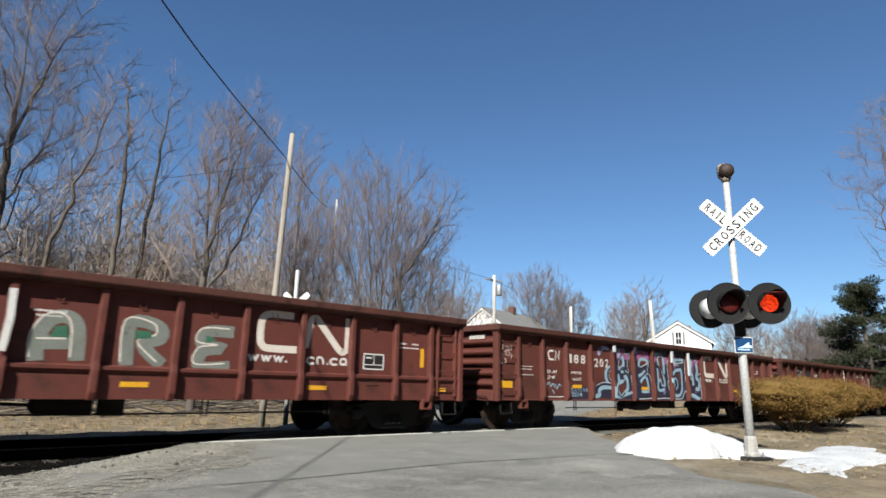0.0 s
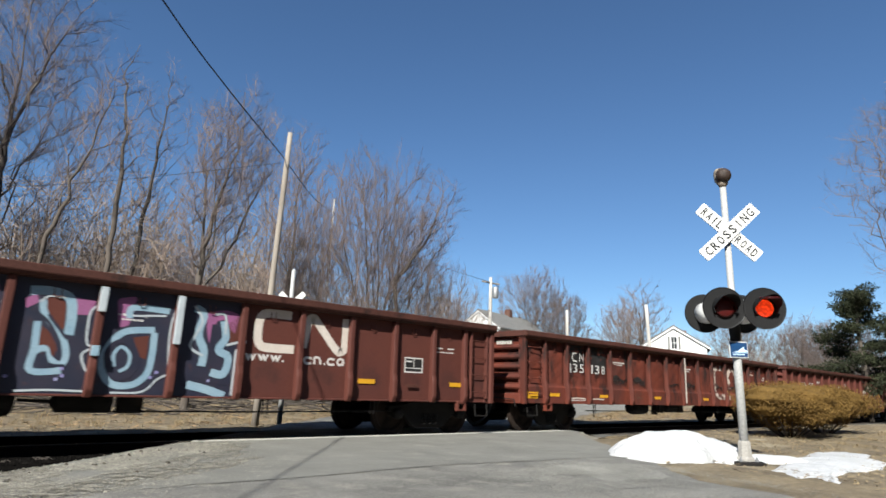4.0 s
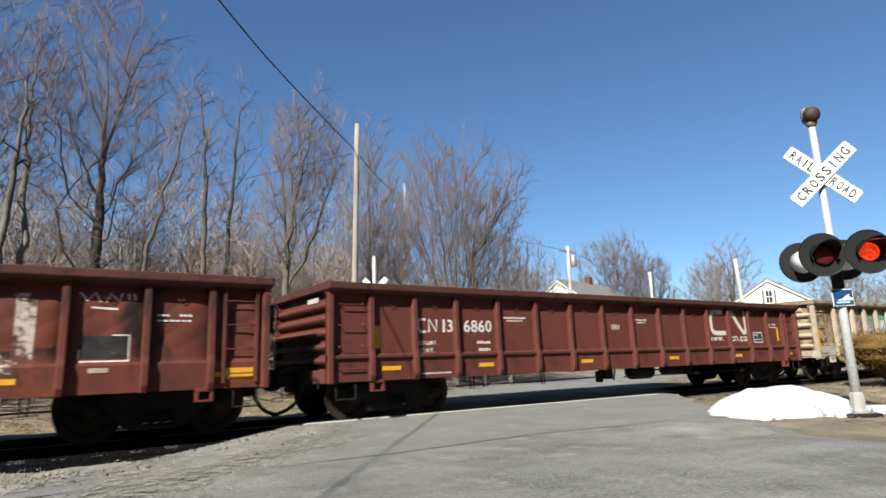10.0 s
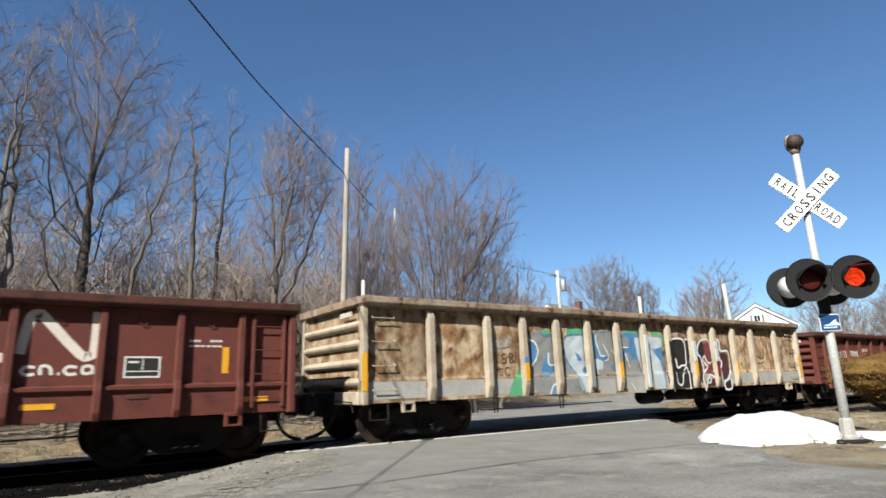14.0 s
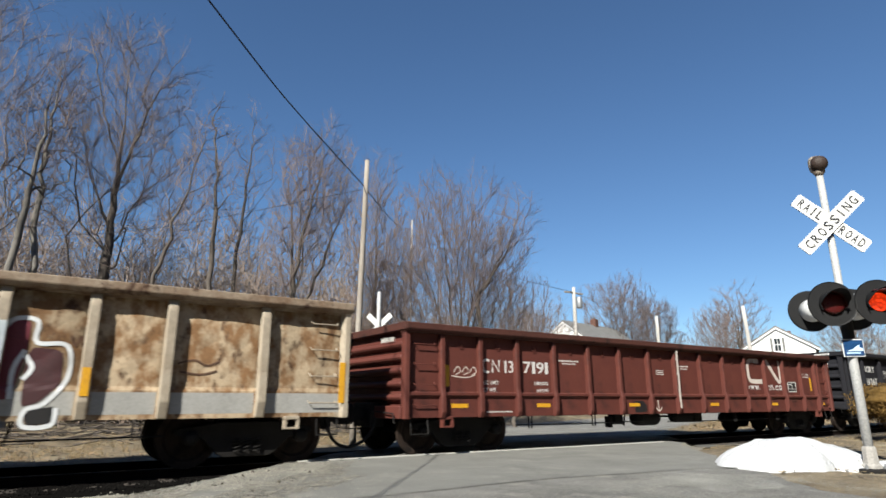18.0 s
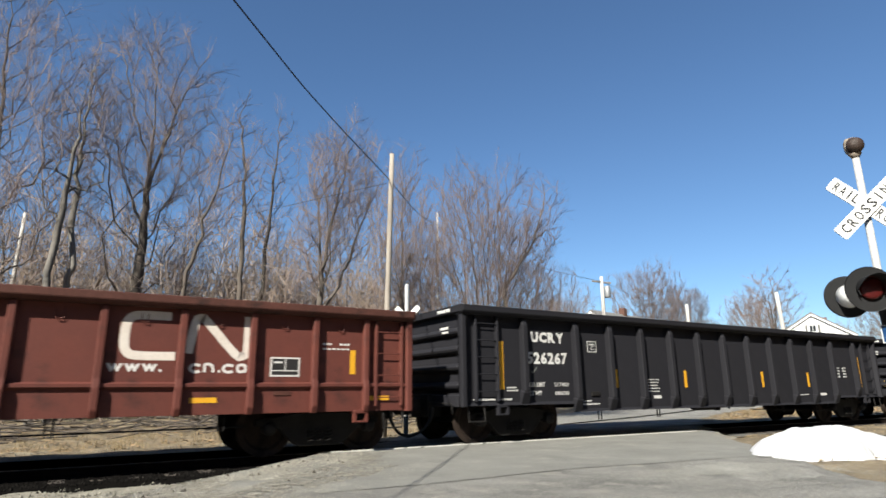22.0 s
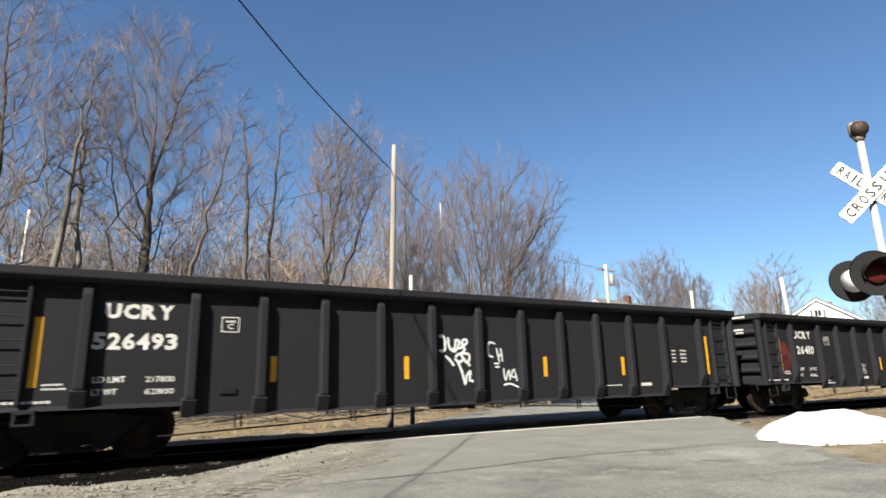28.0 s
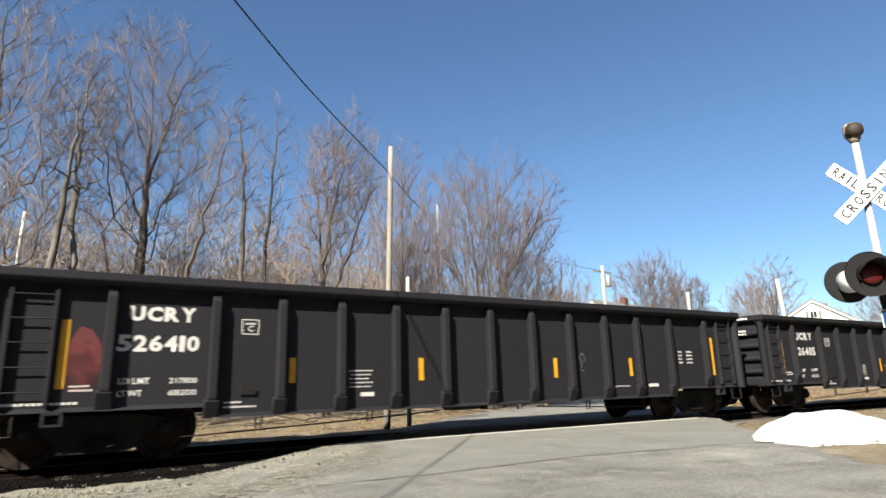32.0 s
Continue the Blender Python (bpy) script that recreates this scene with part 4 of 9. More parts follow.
def dented(ribs, low, chord, flush, seed):
    """How far the side sheet between the posts stands in or out: pillowed sheets with creases over a flat lower band."""
    marks = np.array((0.0, *ribs, BODY))

    def relief(x, z):
        x, z = np.asarray(x, float), np.asarray(z, float)
        i = np.clip(np.searchsorted(marks, x) - 1, 0, len(marks) - 2)
        u = np.clip((x - marks[i]) / (marks[i + 1] - marks[i]), 0, 1)
        v = np.clip((z - low - 0.44) / (chord - low - 0.44), 0, 1)
        pillow = (1 - np.abs(2 * u - 1) ** 5) * (1 - np.clip((v - 0.55) / 0.45, 0, 1) ** 3)
        k = seed + i * 2.3
        fold = 0.35 * np.sin(7.0 * x + 4.0 * z + k) * np.sin(5.5 * z - 3.0 * x + 2 * k) + 0.28 * np.abs(np.sin(4.2 * (x + z) + k)) + 0.2 * np.abs(np.sin(9.0 * z - 6.0 * x + k))
        upper = -0.065 * (1 - pillow) + 0.030 * (fold - 0.6) * np.minimum(1, 6 * v) * pillow
        step = np.clip((low + 0.47 - z) / 0.05, 0, 1)
        return upper * (1 - step) + flush * step
    return relief


def dented_sheet(a, b, low, chord, relief):
    """One creased side sheet between two posts, 4 cm thick."""
    nx, nz = 18, 26
    xs, zs = np.linspace(a, b, nx + 1), np.r_[low, np.linspace(low + 0.36, chord, nz)]
    gx, gz = np.meshgrid(xs, zs, indexing="ij")
    gy = -SKIN - relief(np.clip(gx, a + 1e-6, b - 1e-6), gz)
    bm = bmesh.new()
    front = [[bm.verts.new((gx[i, j], gy[i, j], gz[i, j])) for j in range(nz + 1)] for i in range(nx + 1)]
    for i in range(nx):
        for j in range(nz):
            bm.faces.new((front[i][j], front[i + 1][j], front[i + 1][j + 1], front[i][j + 1]))
    back = [bm.verts.new((x, -SKIN + 0.09, z)) for x, z in ((a, low), (b, low), (b, chord), (a, chord))]
    bm.faces.new(back[::-1])
    bm.faces.new([back[0], back[1]] + [front[i][0] for i in range(nx, -1, -1)])
    bm.faces.new([back[2], back[3]] + [front[i][nz] for i in range(nx + 1)])
    bm.faces.new([back[3], back[0]] + [front[0][j] for j in range(nz + 1)])
    bm.faces.new([back[1], back[2]] + [front[nx][j] for j in range(nz, -1, -1)])
    return bm


def hug(bm, relief):
    """Lays paint on a creased sheet."""
    bmesh.ops.triangulate(bm, faces=bm.faces[:])
    for size in (0.3, 0.16, 0.09):
        long = [e for e in bm.edges if e.calc_length() > size]
        if long:
            bmesh.ops.subdivide_edges(bm, edges=long, cuts=1)
            bmesh.ops.triangulate(bm, faces=bm.faces[:])
    for v in bm.verts:
        v.co.y -= float(relief(v.co.x, v.co.z))


def gondola(name, label, paint, ribs, top, low, style, sheet_paint=None, rib_paint=None, relief=None, ledge=True, gear=(7.6, 9.3, 6.35)):
    """An open-top gondola car with its left end at x = 0, over the middle of the track, on the rails."""
    car = thing(name, label, "rail car", group="gondola cars of the train")
    L = BODY
    sheet_paint, rib_paint = sheet_paint or paint, rib_paint or paint
    chord = top - 0.185
    rail_paint = {"oxide": DARKENED_OXIDE, "cream": RUSTY_CREAM}.get(style, rib_paint)
    marks = (0.0, *ribs, L)
    rw = {"oxide": 0.105, "black": 0.135, "cream": 0.15}[style]
    black = style == "black"
    ends = low + 0.17 if black else low
    for s in (-1, 1):
        def P(y, z):
            return (s * y, z)
        for i, (a, b) in enumerate(zip(marks, marks[1:])):
            w = round(b - a, 3)
            zl = ends if black and (b < 3.2 or a > 13.9) else low
            if style == "oxide":
                prof = [P(SKIN, chord), P(SKIN, low + 0.50), P(SKIN + 0.085, low + 0.47), P(SKIN + 0.085, low + 0.425), P(SKIN + 0.035, low + 0.38), P(SKIN + 0.035, low), P(SKIN - 0.04, low), P(SKIN - 0.04, chord)]
                if not ledge:
                    prof = [P(SKIN, chord), P(SKIN, low + 0.03), P(SKIN + 0.035, low + 0.02), P(SKIN + 0.035, low), P(SKIN - 0.04, low), P(SKIN - 0.04, chord)]
            elif style == "cream":
                prof = [P(SKIN, chord), P(SKIN, low + 0.42), P(SKIN + 0.02, low + 0.40), P(SKIN + 0.02, low + 0.05), P(SKIN + 0.06, low + 0.045), P(SKIN + 0.06, low), P(SKIN - 0.04, low), P(SKIN - 0.04, chord)]
            else:
                prof = [P(SKIN, chord), P(SKIN, zl + 0.06), P(SKIN + 0.05, zl), P(SKIN - 0.04, zl), P(SKIN - 0.04, chord)]
            if relief and s < 0:
                part("side_panel", dented_sheet(a, b, low, chord, relief), sheet_paint, car)
                continue
            me = once(("side_panel", style, ledge, s, w, zl), lambda bm, q=prof, w=w: prism(bm, q, "x", 0, w), sheet_paint)
            o = part("side_panel", me, sheet_paint, car)
            o.location = (a, 0, 0)
        for x in ribs:
            zl = ends if black and (x < 3.0 or x > 14.5) else low
            if style == "oxide":
                prof = [P(SKIN - 0.01, chord), P(1.505, chord), P(1.515, low + 0.55), P(1.55, low + 0.42), P(1.55, low + 0.10), P(1.50, low - 0.015), P(SKIN - 0.01, low - 0.015)]
            elif style == "cream":
                prof = [P(SKIN - 0.01, chord), P(1.47, chord), P(1.535, chord - 0.18), P(1.55, low + 0.25), P(1.47, low), P(SKIN - 0.01, low)]
            else:
                prof = [P(SKIN - 0.01, chord), P(1.47, chord), P(1.54, chord - 0.16), P(1.55, zl + 0.30), P(1.43, zl + 0.02), P(SKIN - 0.01, zl - 0.02)]
            o = part("side_post", once(("side_post", style, s, zl), lambda bm, q=prof: prism(bm, q, "x", -rw / 2, rw / 2, 0.014), rib_paint), rib_paint, car)
            o.location = (x, 0, 0)
            if black:
                f = part("post_foot", once(("post_foot", s, zl), lambda bm: prism(bm, [P(SKIN, zl + 0.0), P(1.43, zl + 0.0), P(1.545, zl + 0.26), P(1.50, zl + 0.275), P(SKIN, zl + 0.30)], "x", -rw / 2 - 0.04, rw / 2 + 0.04, 0.01), paint), paint, car)
                f.location = (x, 0, 0)
        if style == "oxide" and s < 0:
            for a, b in zip(marks[1:-1], marks[2:-1]):
                o = part("lading_loop", once(("lading_loop",), lambda bm: tube(bm, [(-0.045, -1.40, 0.10), (-0.045, -1.425, -0.01), (-0.03, -1.43, -0.035), (0.03, -1.43, -0.035), (0.045, -1.425, -0.01), (0.045, -1.40, 0.10)], 0.007, 5), rib_paint), rib_paint, car)
                o.location = ((a + b) / 2, 0, chord - 0.20)
        part("top_chord", once(("top_chord", style, s), lambda bm: prism(bm, [P(1.34, chord - 0.03), P(1.34, top), P(1.60, top), P(1.60, top - 0.12), P(1.545, chord), P(SKIN, chord)], "x", -0.02, L + 0.02, 0.012), rail_paint), rail_paint, car, "dented top rail, dirtier and toned darker" if style != "black" else "")
        # corner posts, steps and grab irons
        for x, d in ((0.0, 1), (L, -1)):
            o = part("corner_post", once(("corner_post", style, s, d), lambda bm: prism(bm, [(0, s * 1.36), (0, s * 1.52), (d * 0.10, s * 1.52), (d * 0.14, s * 1.40), (d * 0.14, s * 1.36)], "z", ends - 0.02, chord, 0.008), rib_paint), rib_paint, car)
            o.location = (x, 0, 0)
            st = part("stirrup_step", once(("stirrup_step", s), lambda bm: tube(bm, [(-0.19, s * 1.45, 0.66), (-0.19, s * 1.47, 0.40), (0.19, s * 1.47, 0.40), (0.19, s * 1.45, 0.66)], 0.017, 5), DARK_STEEL), DARK_STEEL, car, "steel foot step")
            st.location = (x + d * 0.36, 0, ends - 0.70)
            for k in range(4 if not black else 5):
                z = ends + 0.28 + k * (chord - ends - 0.45) / (3 if not black else 4)
                g = part("ladder_rung", once(("ladder_rung", s, black), bent_bar((-0.24, s * SKIN, 0), (0.24, s * SKIN, 0), (0, s * 0.085, -0.05 if not black else 0)), paint), paint, car)
                g.location = (x + d * (0.47 if not black else 0.62), 0, z)
            if black or (style == "oxide" and d < 0):
                for dx in (0.20, 0.72) if not black else (0.36, 0.90):
                    r = part("ladder_stile", once(("ladder_stile", style, s), lambda bm: box(bm, -0.025, 0.025, s * SKIN, s * (SKIN + 0.095), ends + 0.08, chord - 0.02, 0.006), paint), paint, car)
                    r.location = (x + d * dx, 0, 0)
            j = part("jacking_pad", once(("jacking_pad", s), lambda bm: (box(bm, -0.13, 0.13, s * 1.30, s * 1.49, -0.03, 0.03, 0.008), box(bm, -0.13, -0.09, s * 1.40, s * 1.50, -0.15, -0.03), box(bm, 0.09, 0.13, s * 1.40, s * 1.50, -0.15, -0.03), box(bm, -0.13, 0.13, s * 1.40, s * 1.50, -0.18, -0.15)), rib_paint), rib_paint, car, "pierced lifting bracket")
            j.location = (x + d * 1.0, 0, ends - 0.01)
    for x, d in ((0.0, 1), (L, -1)):
        o = part("end_sheet", once(("end_sheet", style, d), lambda bm: (box(bm, *sorted((d * 0.10, d * 0.15)), -1.37, 1.37, ends, top - 0.02)), sheet_paint), sheet_paint, car)
        o.location = (x, 0, 0)
        n = 5 if style == "oxide" else 4
        for k in range(n):
            z0 = ends + 0.30 + k * (chord - ends - 0.36) / n
            zh = (chord - ends - 0.36) / n * (0.66 if style == "oxide" else 0.5)
            c = part("end_corrugation", once(("end_corrugation", style, d, k), lambda bm: prism(bm, [(d * 0.11, z0), (-d * 0.0, z0 + zh * 0.2), (-d * 0.03, z0 + zh * 0.5), (-d * 0.0, z0 + zh * 0.8), (d * 0.11, z0 + zh)], "y", -1.36, 1.36, 0.01), rib_paint), rib_paint, car)
            c.location = (x, 0, 0)
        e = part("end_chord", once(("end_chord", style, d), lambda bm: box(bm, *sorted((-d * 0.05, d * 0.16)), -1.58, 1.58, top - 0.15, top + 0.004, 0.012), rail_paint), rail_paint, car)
        e.location = (x, 0, 0)
        pl = part("end_sill", once(("end_sill", style, d), lambda bm: box(bm, *sorted((-d * 0.06, d * 0.22)), -1.42, 1.42, ends - 0.02, ends + 0.22, 0.015), paint), paint, car)
        pl.location = (x, 0, 0)
        coupler(car, x, -d)
    # floor, middle sill and what hangs under it
    part("floor_plate", once(("floor_plate", style), lambda bm: box(bm, 0.12, L - 0.12, -SKIN + 0.045, SKIN - 0.045, ends + 0.10, ends + 0.18), DARK_STEEL), DARK_STEEL, car)
    part("middle_sill", once(("middle_sill", style), lambda bm: box(bm, 0.1, L - 0.1, -0.22, 0.22, ends - 0.03, ends + 0.095, 0.01), DARK_STEEL), DARK_STEEL, car)
    for x in ribs[2:-2:2]:
        o = part("cross_bearer", once(("cross_bearer", style), lambda bm: prism(bm, [(-1.38, ends + 0.09), (1.38, ends + 0.09), (1.38, ends + 0.0), (0.3, ends - 0.05), (-0.3, ends - 0.05), (-1.38, ends + 0.0)], "x", -0.04, 0.04), DARK_STEEL), DARK_STEEL, car)
        o.location = (x, 0, 0)
    o = part("air_reservoir", once(("air_reservoir",), lambda bm: lathe(bm, [(0.10, -0.46), (0.18, -0.41), (0.20, -0.33), (0.20, 0.33), (0.18, 0.41), (0.10, 0.46)], "x", 18), DARK_STEEL), DARK_STEEL, car, "dark air tank")
    lift = 0.05 if black else -0.06 if style == "cream" else 0.0
    o.location = (gear[0], -1.0, ends - 0.11 + lift)
    o = part("brake_cylinder", once(("brake_cylinder",), lambda bm: (lathe(bm, [(0.05, -0.5), (0.15, -0.42), (0.16, 0.3), (0.10, 0.32)], "x", 16), box(bm, 0.4, 0.75, -0.12, 0.12, -0.16, 0.12, 0.02), tube(bm, [(-0.9, 0.05, 0.02), (-0.45, 0, 0)], 0.025, 6)), DARK_STEEL), DARK_STEEL, car)
    o.location = (gear[1], -0.95, ends - 0.10 + lift)
    o = part("control_valve", once(("control_valve",), lambda bm: (box(bm, -0.16, 0.16, -0.12, 0.12, -0.15, 0.14, 0.02), box(bm, -0.30, -0.18, -0.08, 0.1, -0.22, 0.05, 0.02), tube(bm, [(0.15, 0, -0.1), (0.3, 0, -0.18), (0.36, 0, 0.1)], 0.02, 5)), DARK_STEEL), DARK_STEEL, car)
    o.location = (gear[2], -1.05, ends - 0.10 + lift)
    for a, b, za, zb, y in ((2.7, 7.3, 0.32, 0.52, -1.25), (9.8, 13.9, 0.50, 0.36, -1.20)) if black else ((2.9, 7.1, 0.53, 0.54, -1.28), (8.2, 13.9, 0.50, 0.51, -1.20)):
        part("brake_rod", once(("brake_rod", a, za), lambda bm: tube(bm, [(a, y, za), ((a + b) / 2, y, (za + zb) / 2 - 0.012), (b, y, zb)], 0.014, 5), DARK_STEEL), DARK_STEEL, car)
    for x in (3.86, 5.84, 11.2, 13.0) if black else (3.3, 5.3, 11.2, 13.5):
        h = part("rod_hanger", once(("rod_hanger", black), lambda bm: tube(bm, [(-0.05, -1.3, 0.76), (-0.045, -1.3, 0.40 if black else 0.46), (0.045, -1.3, 0.40 if black else 0.46), (0.05, -1.3, 0.76)], 0.015, 5), DARK_STEEL), DARK_STEEL, car)
        h.location = (x, 0, 0)
    # stencils on the trailing end
    rows = ((-1.15, -0.62, top - 0.11, 0.06, -0.057), (-1.05, -0.72, chord - 0.28, 0.05, -0.04), (-1.05, -0.80, chord - 0.36, 0.04, -0.04)) if black else ((-1.1, -0.55, chord - 0.16, 0.09, -0.035),)
    for a, b, z, tall_by, x in rows:
        for q in range(6):
            o = part("end_stencil", once(("end_stencil", style, round(b - a, 2), tall_by), lambda bm: box(bm, -0.004, 0.004, 0, 0.72 * (b - a) / 6, 0, tall_by), WHITE_PAINT if black else EDGING), None, car, "worn white end stencil")
            o.location = (x, a + q * (b - a) / 6, z)
    wheel_marks = []
    for x in (1.6, L - 1.6):
        truck(car, x, wheel_marks)
    # hand-brake wheel on the leading end
    hb = part("hand_brake_wheel", once(("hand_brake_wheel",), lambda bm: (tube(bm, [(0, 0.26 * math.cos(a * 0.3927), 0.26 * math.sin(a * 0.3927)) for a in range(17)], 0.016, 5), tube(bm, [(0, -0.25, 0), (0, 0.25, 0)], 0.013, 5), tube(bm, [(0, 0, -0.25), (0, 0, 0.25)], 0.013, 5), tube(bm, [(-0.12, 0, 0), (0.02, 0, 0)], 0.03, 6)), DARK_STEEL), DARK_STEEL, car, "dark spoked hand-brake wheel")
    hb.location = (L + 0.36, -0.55, top - 0.62)
    hb_box = part("brake_housing", once(("brake_housing",), lambda bm: (box(bm, -0.14, 0.16, -0.20, 0.20, -0.24, 0.24, 0.03), box(bm, -0.05, 0.05, 0.02, 0.10, -0.9, -0.22, 0.01)), DARK_STEEL), DARK_STEEL, car, "dark hand-brake gear housing")
    hb_box.location = (L + 0.15, -0.55, top - 0.62)
    return car, wheel_marks


def flash(car, x0, x1, z0, z1, y, label="yellow reflective strip"):
    bm = bmesh.new()
    box(bm, x0, x1, y - 0.004, y + 0.004, z0, z1)
    return part("reflector", bm, YELLOW, car, label)


UP, LOW = -SKIN, -SKIN - 0.035  # planes of the upper and lower sheets of the near side


def oxide_marks(car, logo=CREAM_LOGO, plain=False, off=0.0, low_y=None):
    """The faded ribbon emblem, the line of print under it, strips and stencils of an oxide-red car."""
    low_y = LOW if low_y is None else low_y
    if not plain:
        w = 0.13 if not off else 0.155
        for pts in ([(12.62, 2.22), (12.18, 2.22), (12.05, 2.17), (12.0, 2.05), (12.0, 1.78), (12.05, 1.66), (12.18, 1.61), (12.72, 1.61)],
                    [(12.90, 1.66), (12.98, 2.15), (13.06, 2.22), (13.14, 2.18), (13.62, 1.66), (13.74, 1.64), (13.80, 1.72), (13.80, 2.28)]):
            bm = bmesh.new()
            painted_line(bm, smoothed([(x + off, z) for x, z in pts], 3), w, UP)
            part("emblem", bm, logo, car, "faded white ribbon emblem")
        for k, ch in enumerate("www."):
            x0 = 11.80 + off + k * 0.235
            letters("print_letter", ch, x0, x0 + (0.215 if ch == "w" else 0.045), 1.37, 1.49 if ch == "w" else 1.41, UP, WHITE_PAINT, car, "", 0.03)
        for pts in ([(0.17, 0.105), (0.07, 0.115), (0.02, 0.06), (0.07, 0.005), (0.17, 0.015)], [(0.24, 0.0), (0.24, 0.12), (0.34, 0.11), (0.37, 0.0)], [(0.44, 0.015), (0.47, 0.015)],
                    [(0.67, 0.105), (0.57, 0.115), (0.52, 0.06), (0.57, 0.005), (0.67, 0.015)], [(0.86, 0.0), (0.86, 0.11), (0.76, 0.115), (0.74, 0.05), (0.78, 0.01), (0.85, 0.03)]):
            bm = bmesh.new()
            painted_line(bm, smoothed([(12.93 + off + x, 1.37 + z) for x, z in pts], 3), 0.042, UP)
            part("print_shape", bm, WHITE_PAINT, car, "small white ribbon shape")
    for x in (1.12, 3.4, 6.45, 9.85, 12.98, 15.98) if not off else (3.08, 6.58, 13.05, 15.5):
        flash(car, x, x + 0.40, *((0.90, 0.98) if not off else (1.05, 1.14)), low_y - (0.012 if off else 0))
    bm = bmesh.new()
    if not off:
        dashes(bm, 4.15, 4.8, 1.92, 1.955, UP, 9, 5)
        dashes(bm, 4.25, 4.7, 1.86, 1.89, UP, 7, 6)
    dashes(bm, 8.62, 9.05, 1.93, 1.965, UP, 7, 8)
    dashes(bm, 8.67, 9.0, 1.865, 1.895, UP, 6, 7)
    dashes(bm, 15.1, 15.28, 1.86, 1.90, UP, 3, 9)
    dashes(bm, 15.42, 15.62, 1.86, 1.90, UP, 3, 10)
    dashes(bm, 15.1, 15.62, 1.78, 1.81, UP, 6, 11)
    dashes(bm, 2.0, 2.7, 0.80, 0.83, low_y, 9, 12)
    tagged(part("stencil_print", bm, WHITE_PAINT, car, "small white stencilled print"), kind="stuff")
    if plain:
        return
    bm = bmesh.new()
    box(bm, 14.21, 14.69, UP - 0.002, UP + 0.002, 1.32, 1.62)
    part("inspection_panel", bm, SPRAY_BLACK, car, "black inspection panel")
    bm = bmesh.new()
    for a, b, c, d in ((14.2, 14.7, 1.31, 1.335), (14.2, 14.7, 1.605, 1.63), (14.2, 14.225, 1.335, 1.605), (14.675, 14.7, 1.335, 1.605), (14.445, 14.46, 1.41, 1.605), (14.225, 14.675, 1.40, 1.415), (14.26, 14.40, 1.53, 1.56)):
        box(bm, a, b, UP - 0.005, UP + 0.001, c, d)
    part("stencil_frame", bm, WHITE_PAINT, car, "white ruled inspection frame")
    bm = bmesh.new()
    box(bm, 14.27, 14.56, LOW - 0.012, LOW, 1.0, 1.07, 0.004)
    part("maker_plate", bm, DARKENED_OXIDE, car, "small steel maker's plate")


cars = []


def add_car(k, *args, **kw):
    car, wheels = gondola(*args, **kw)
    cars.append((k, car, wheels))
    return car


def rounded(points):
    """A closed outline with its corners cut twice, never below the car's sill."""
    for _ in range(2):
        cut = []
        for a, b in zip(points, points[1:] + points[:1]):
            cut += [(0.87 * a[0] + 0.13 * b[0], 0.87 * a[1] + 0.13 * b[1]), (0.13 * a[0] + 0.87 * b[0], 0.13 * a[1] + 0.87 * b[1])]
        points = cut
    return [(x, max(z, 0.79)) for x, z in points]


def spray(car, material, label, areas=(), stroke=(), width=0.05, y=UP, level=0.003, name="graffiti_letter", relief=None):
    """Sprayed paint on a car's near side: rounded areas and strokes, laid on a creased sheet where relief is given."""
    for k, a in enumerate((*areas, *stroke)):
        bm = bmesh.new()
        if k < len(areas):
            painted_area(bm, rounded(list(a)) if len(a) > 4 else a, y, level)
        else:
            painted_line(bm, smoothed(a, 5), width, y, thick=level + 0.0004 * (k - len(areas)))
        if relief:
            hug(bm, relief)
        part(name, bm, material, car, label)


# car 1: green and silver spray letters
c = add_car(1, "gondola_car", "oxide-red steel gondola car with worn silver-green graffiti letters", OXIDE, CN_RIBS, 2.53, 0.72, "oxide")
oxide_marks(c)
flash(c, 15.66, 15.76, 1.40, 1.80, UP)
SILVER = (
    ([[(8.74, 1.24), (8.72, 1.55), (8.84, 1.82), (9.05, 1.88), (9.2, 1.72), (9.24, 1.26)], [(8.8, 1.5), (9.16, 1.52)]], [(8.86, 1.58), (8.92, 1.74), (9.06, 1.76), (9.1, 1.58)]),
    ([[(9.9, 1.22), (9.9, 1.86), (10.3, 1.84), (10.36, 1.66), (10.1, 1.54), (10.42, 1.24)]], [(9.98, 1.62), (9.98, 1.76), (10.2, 1.76), (10.22, 1.66)]),
    ([[(11.52, 1.84), (11.08, 1.82), (11.0, 1.6), (11.36, 1.56), (11.04, 1.5), (11.0, 1.24), (11.5, 1.26)]], [(11.06, 1.62), (11.06, 1.76), (11.24, 1.7)]))
for shape, counter in SILVER:
    bm = bmesh.new()
    for line in shape:
        painted_line(bm, smoothed(line, 4), 0.20, UP, thick=0.003)
    part("graffiti_letter", bm, SPRAY_GREY, c, "worn silver spray-paint letter")
    bm = bmesh.new()
    painted_area(bm, counter, UP, 0.0065)
    part("graffiti_fill", bm, SPRAY_GREEN, c, "green spray-paint fill")
    for line in shape:
        bm = bmesh.new()
        painted_line(bm, smoothed([(x - 0.09, z + 0.05) for x, z in line], 4), 0.025, UP, thick=0.005)
        part("graffiti_outline", bm, CREAM_LOGO, c, "thin worn white outline")
bm = bmesh.new()
painted_line(bm, [(8.33, 1.35), (8.36, 1.8), (8.34, 2.2)], 0.09, -1.553)
part("paint_drip", bm, WHITE_PAINT, c, "white paint smeared on a post")

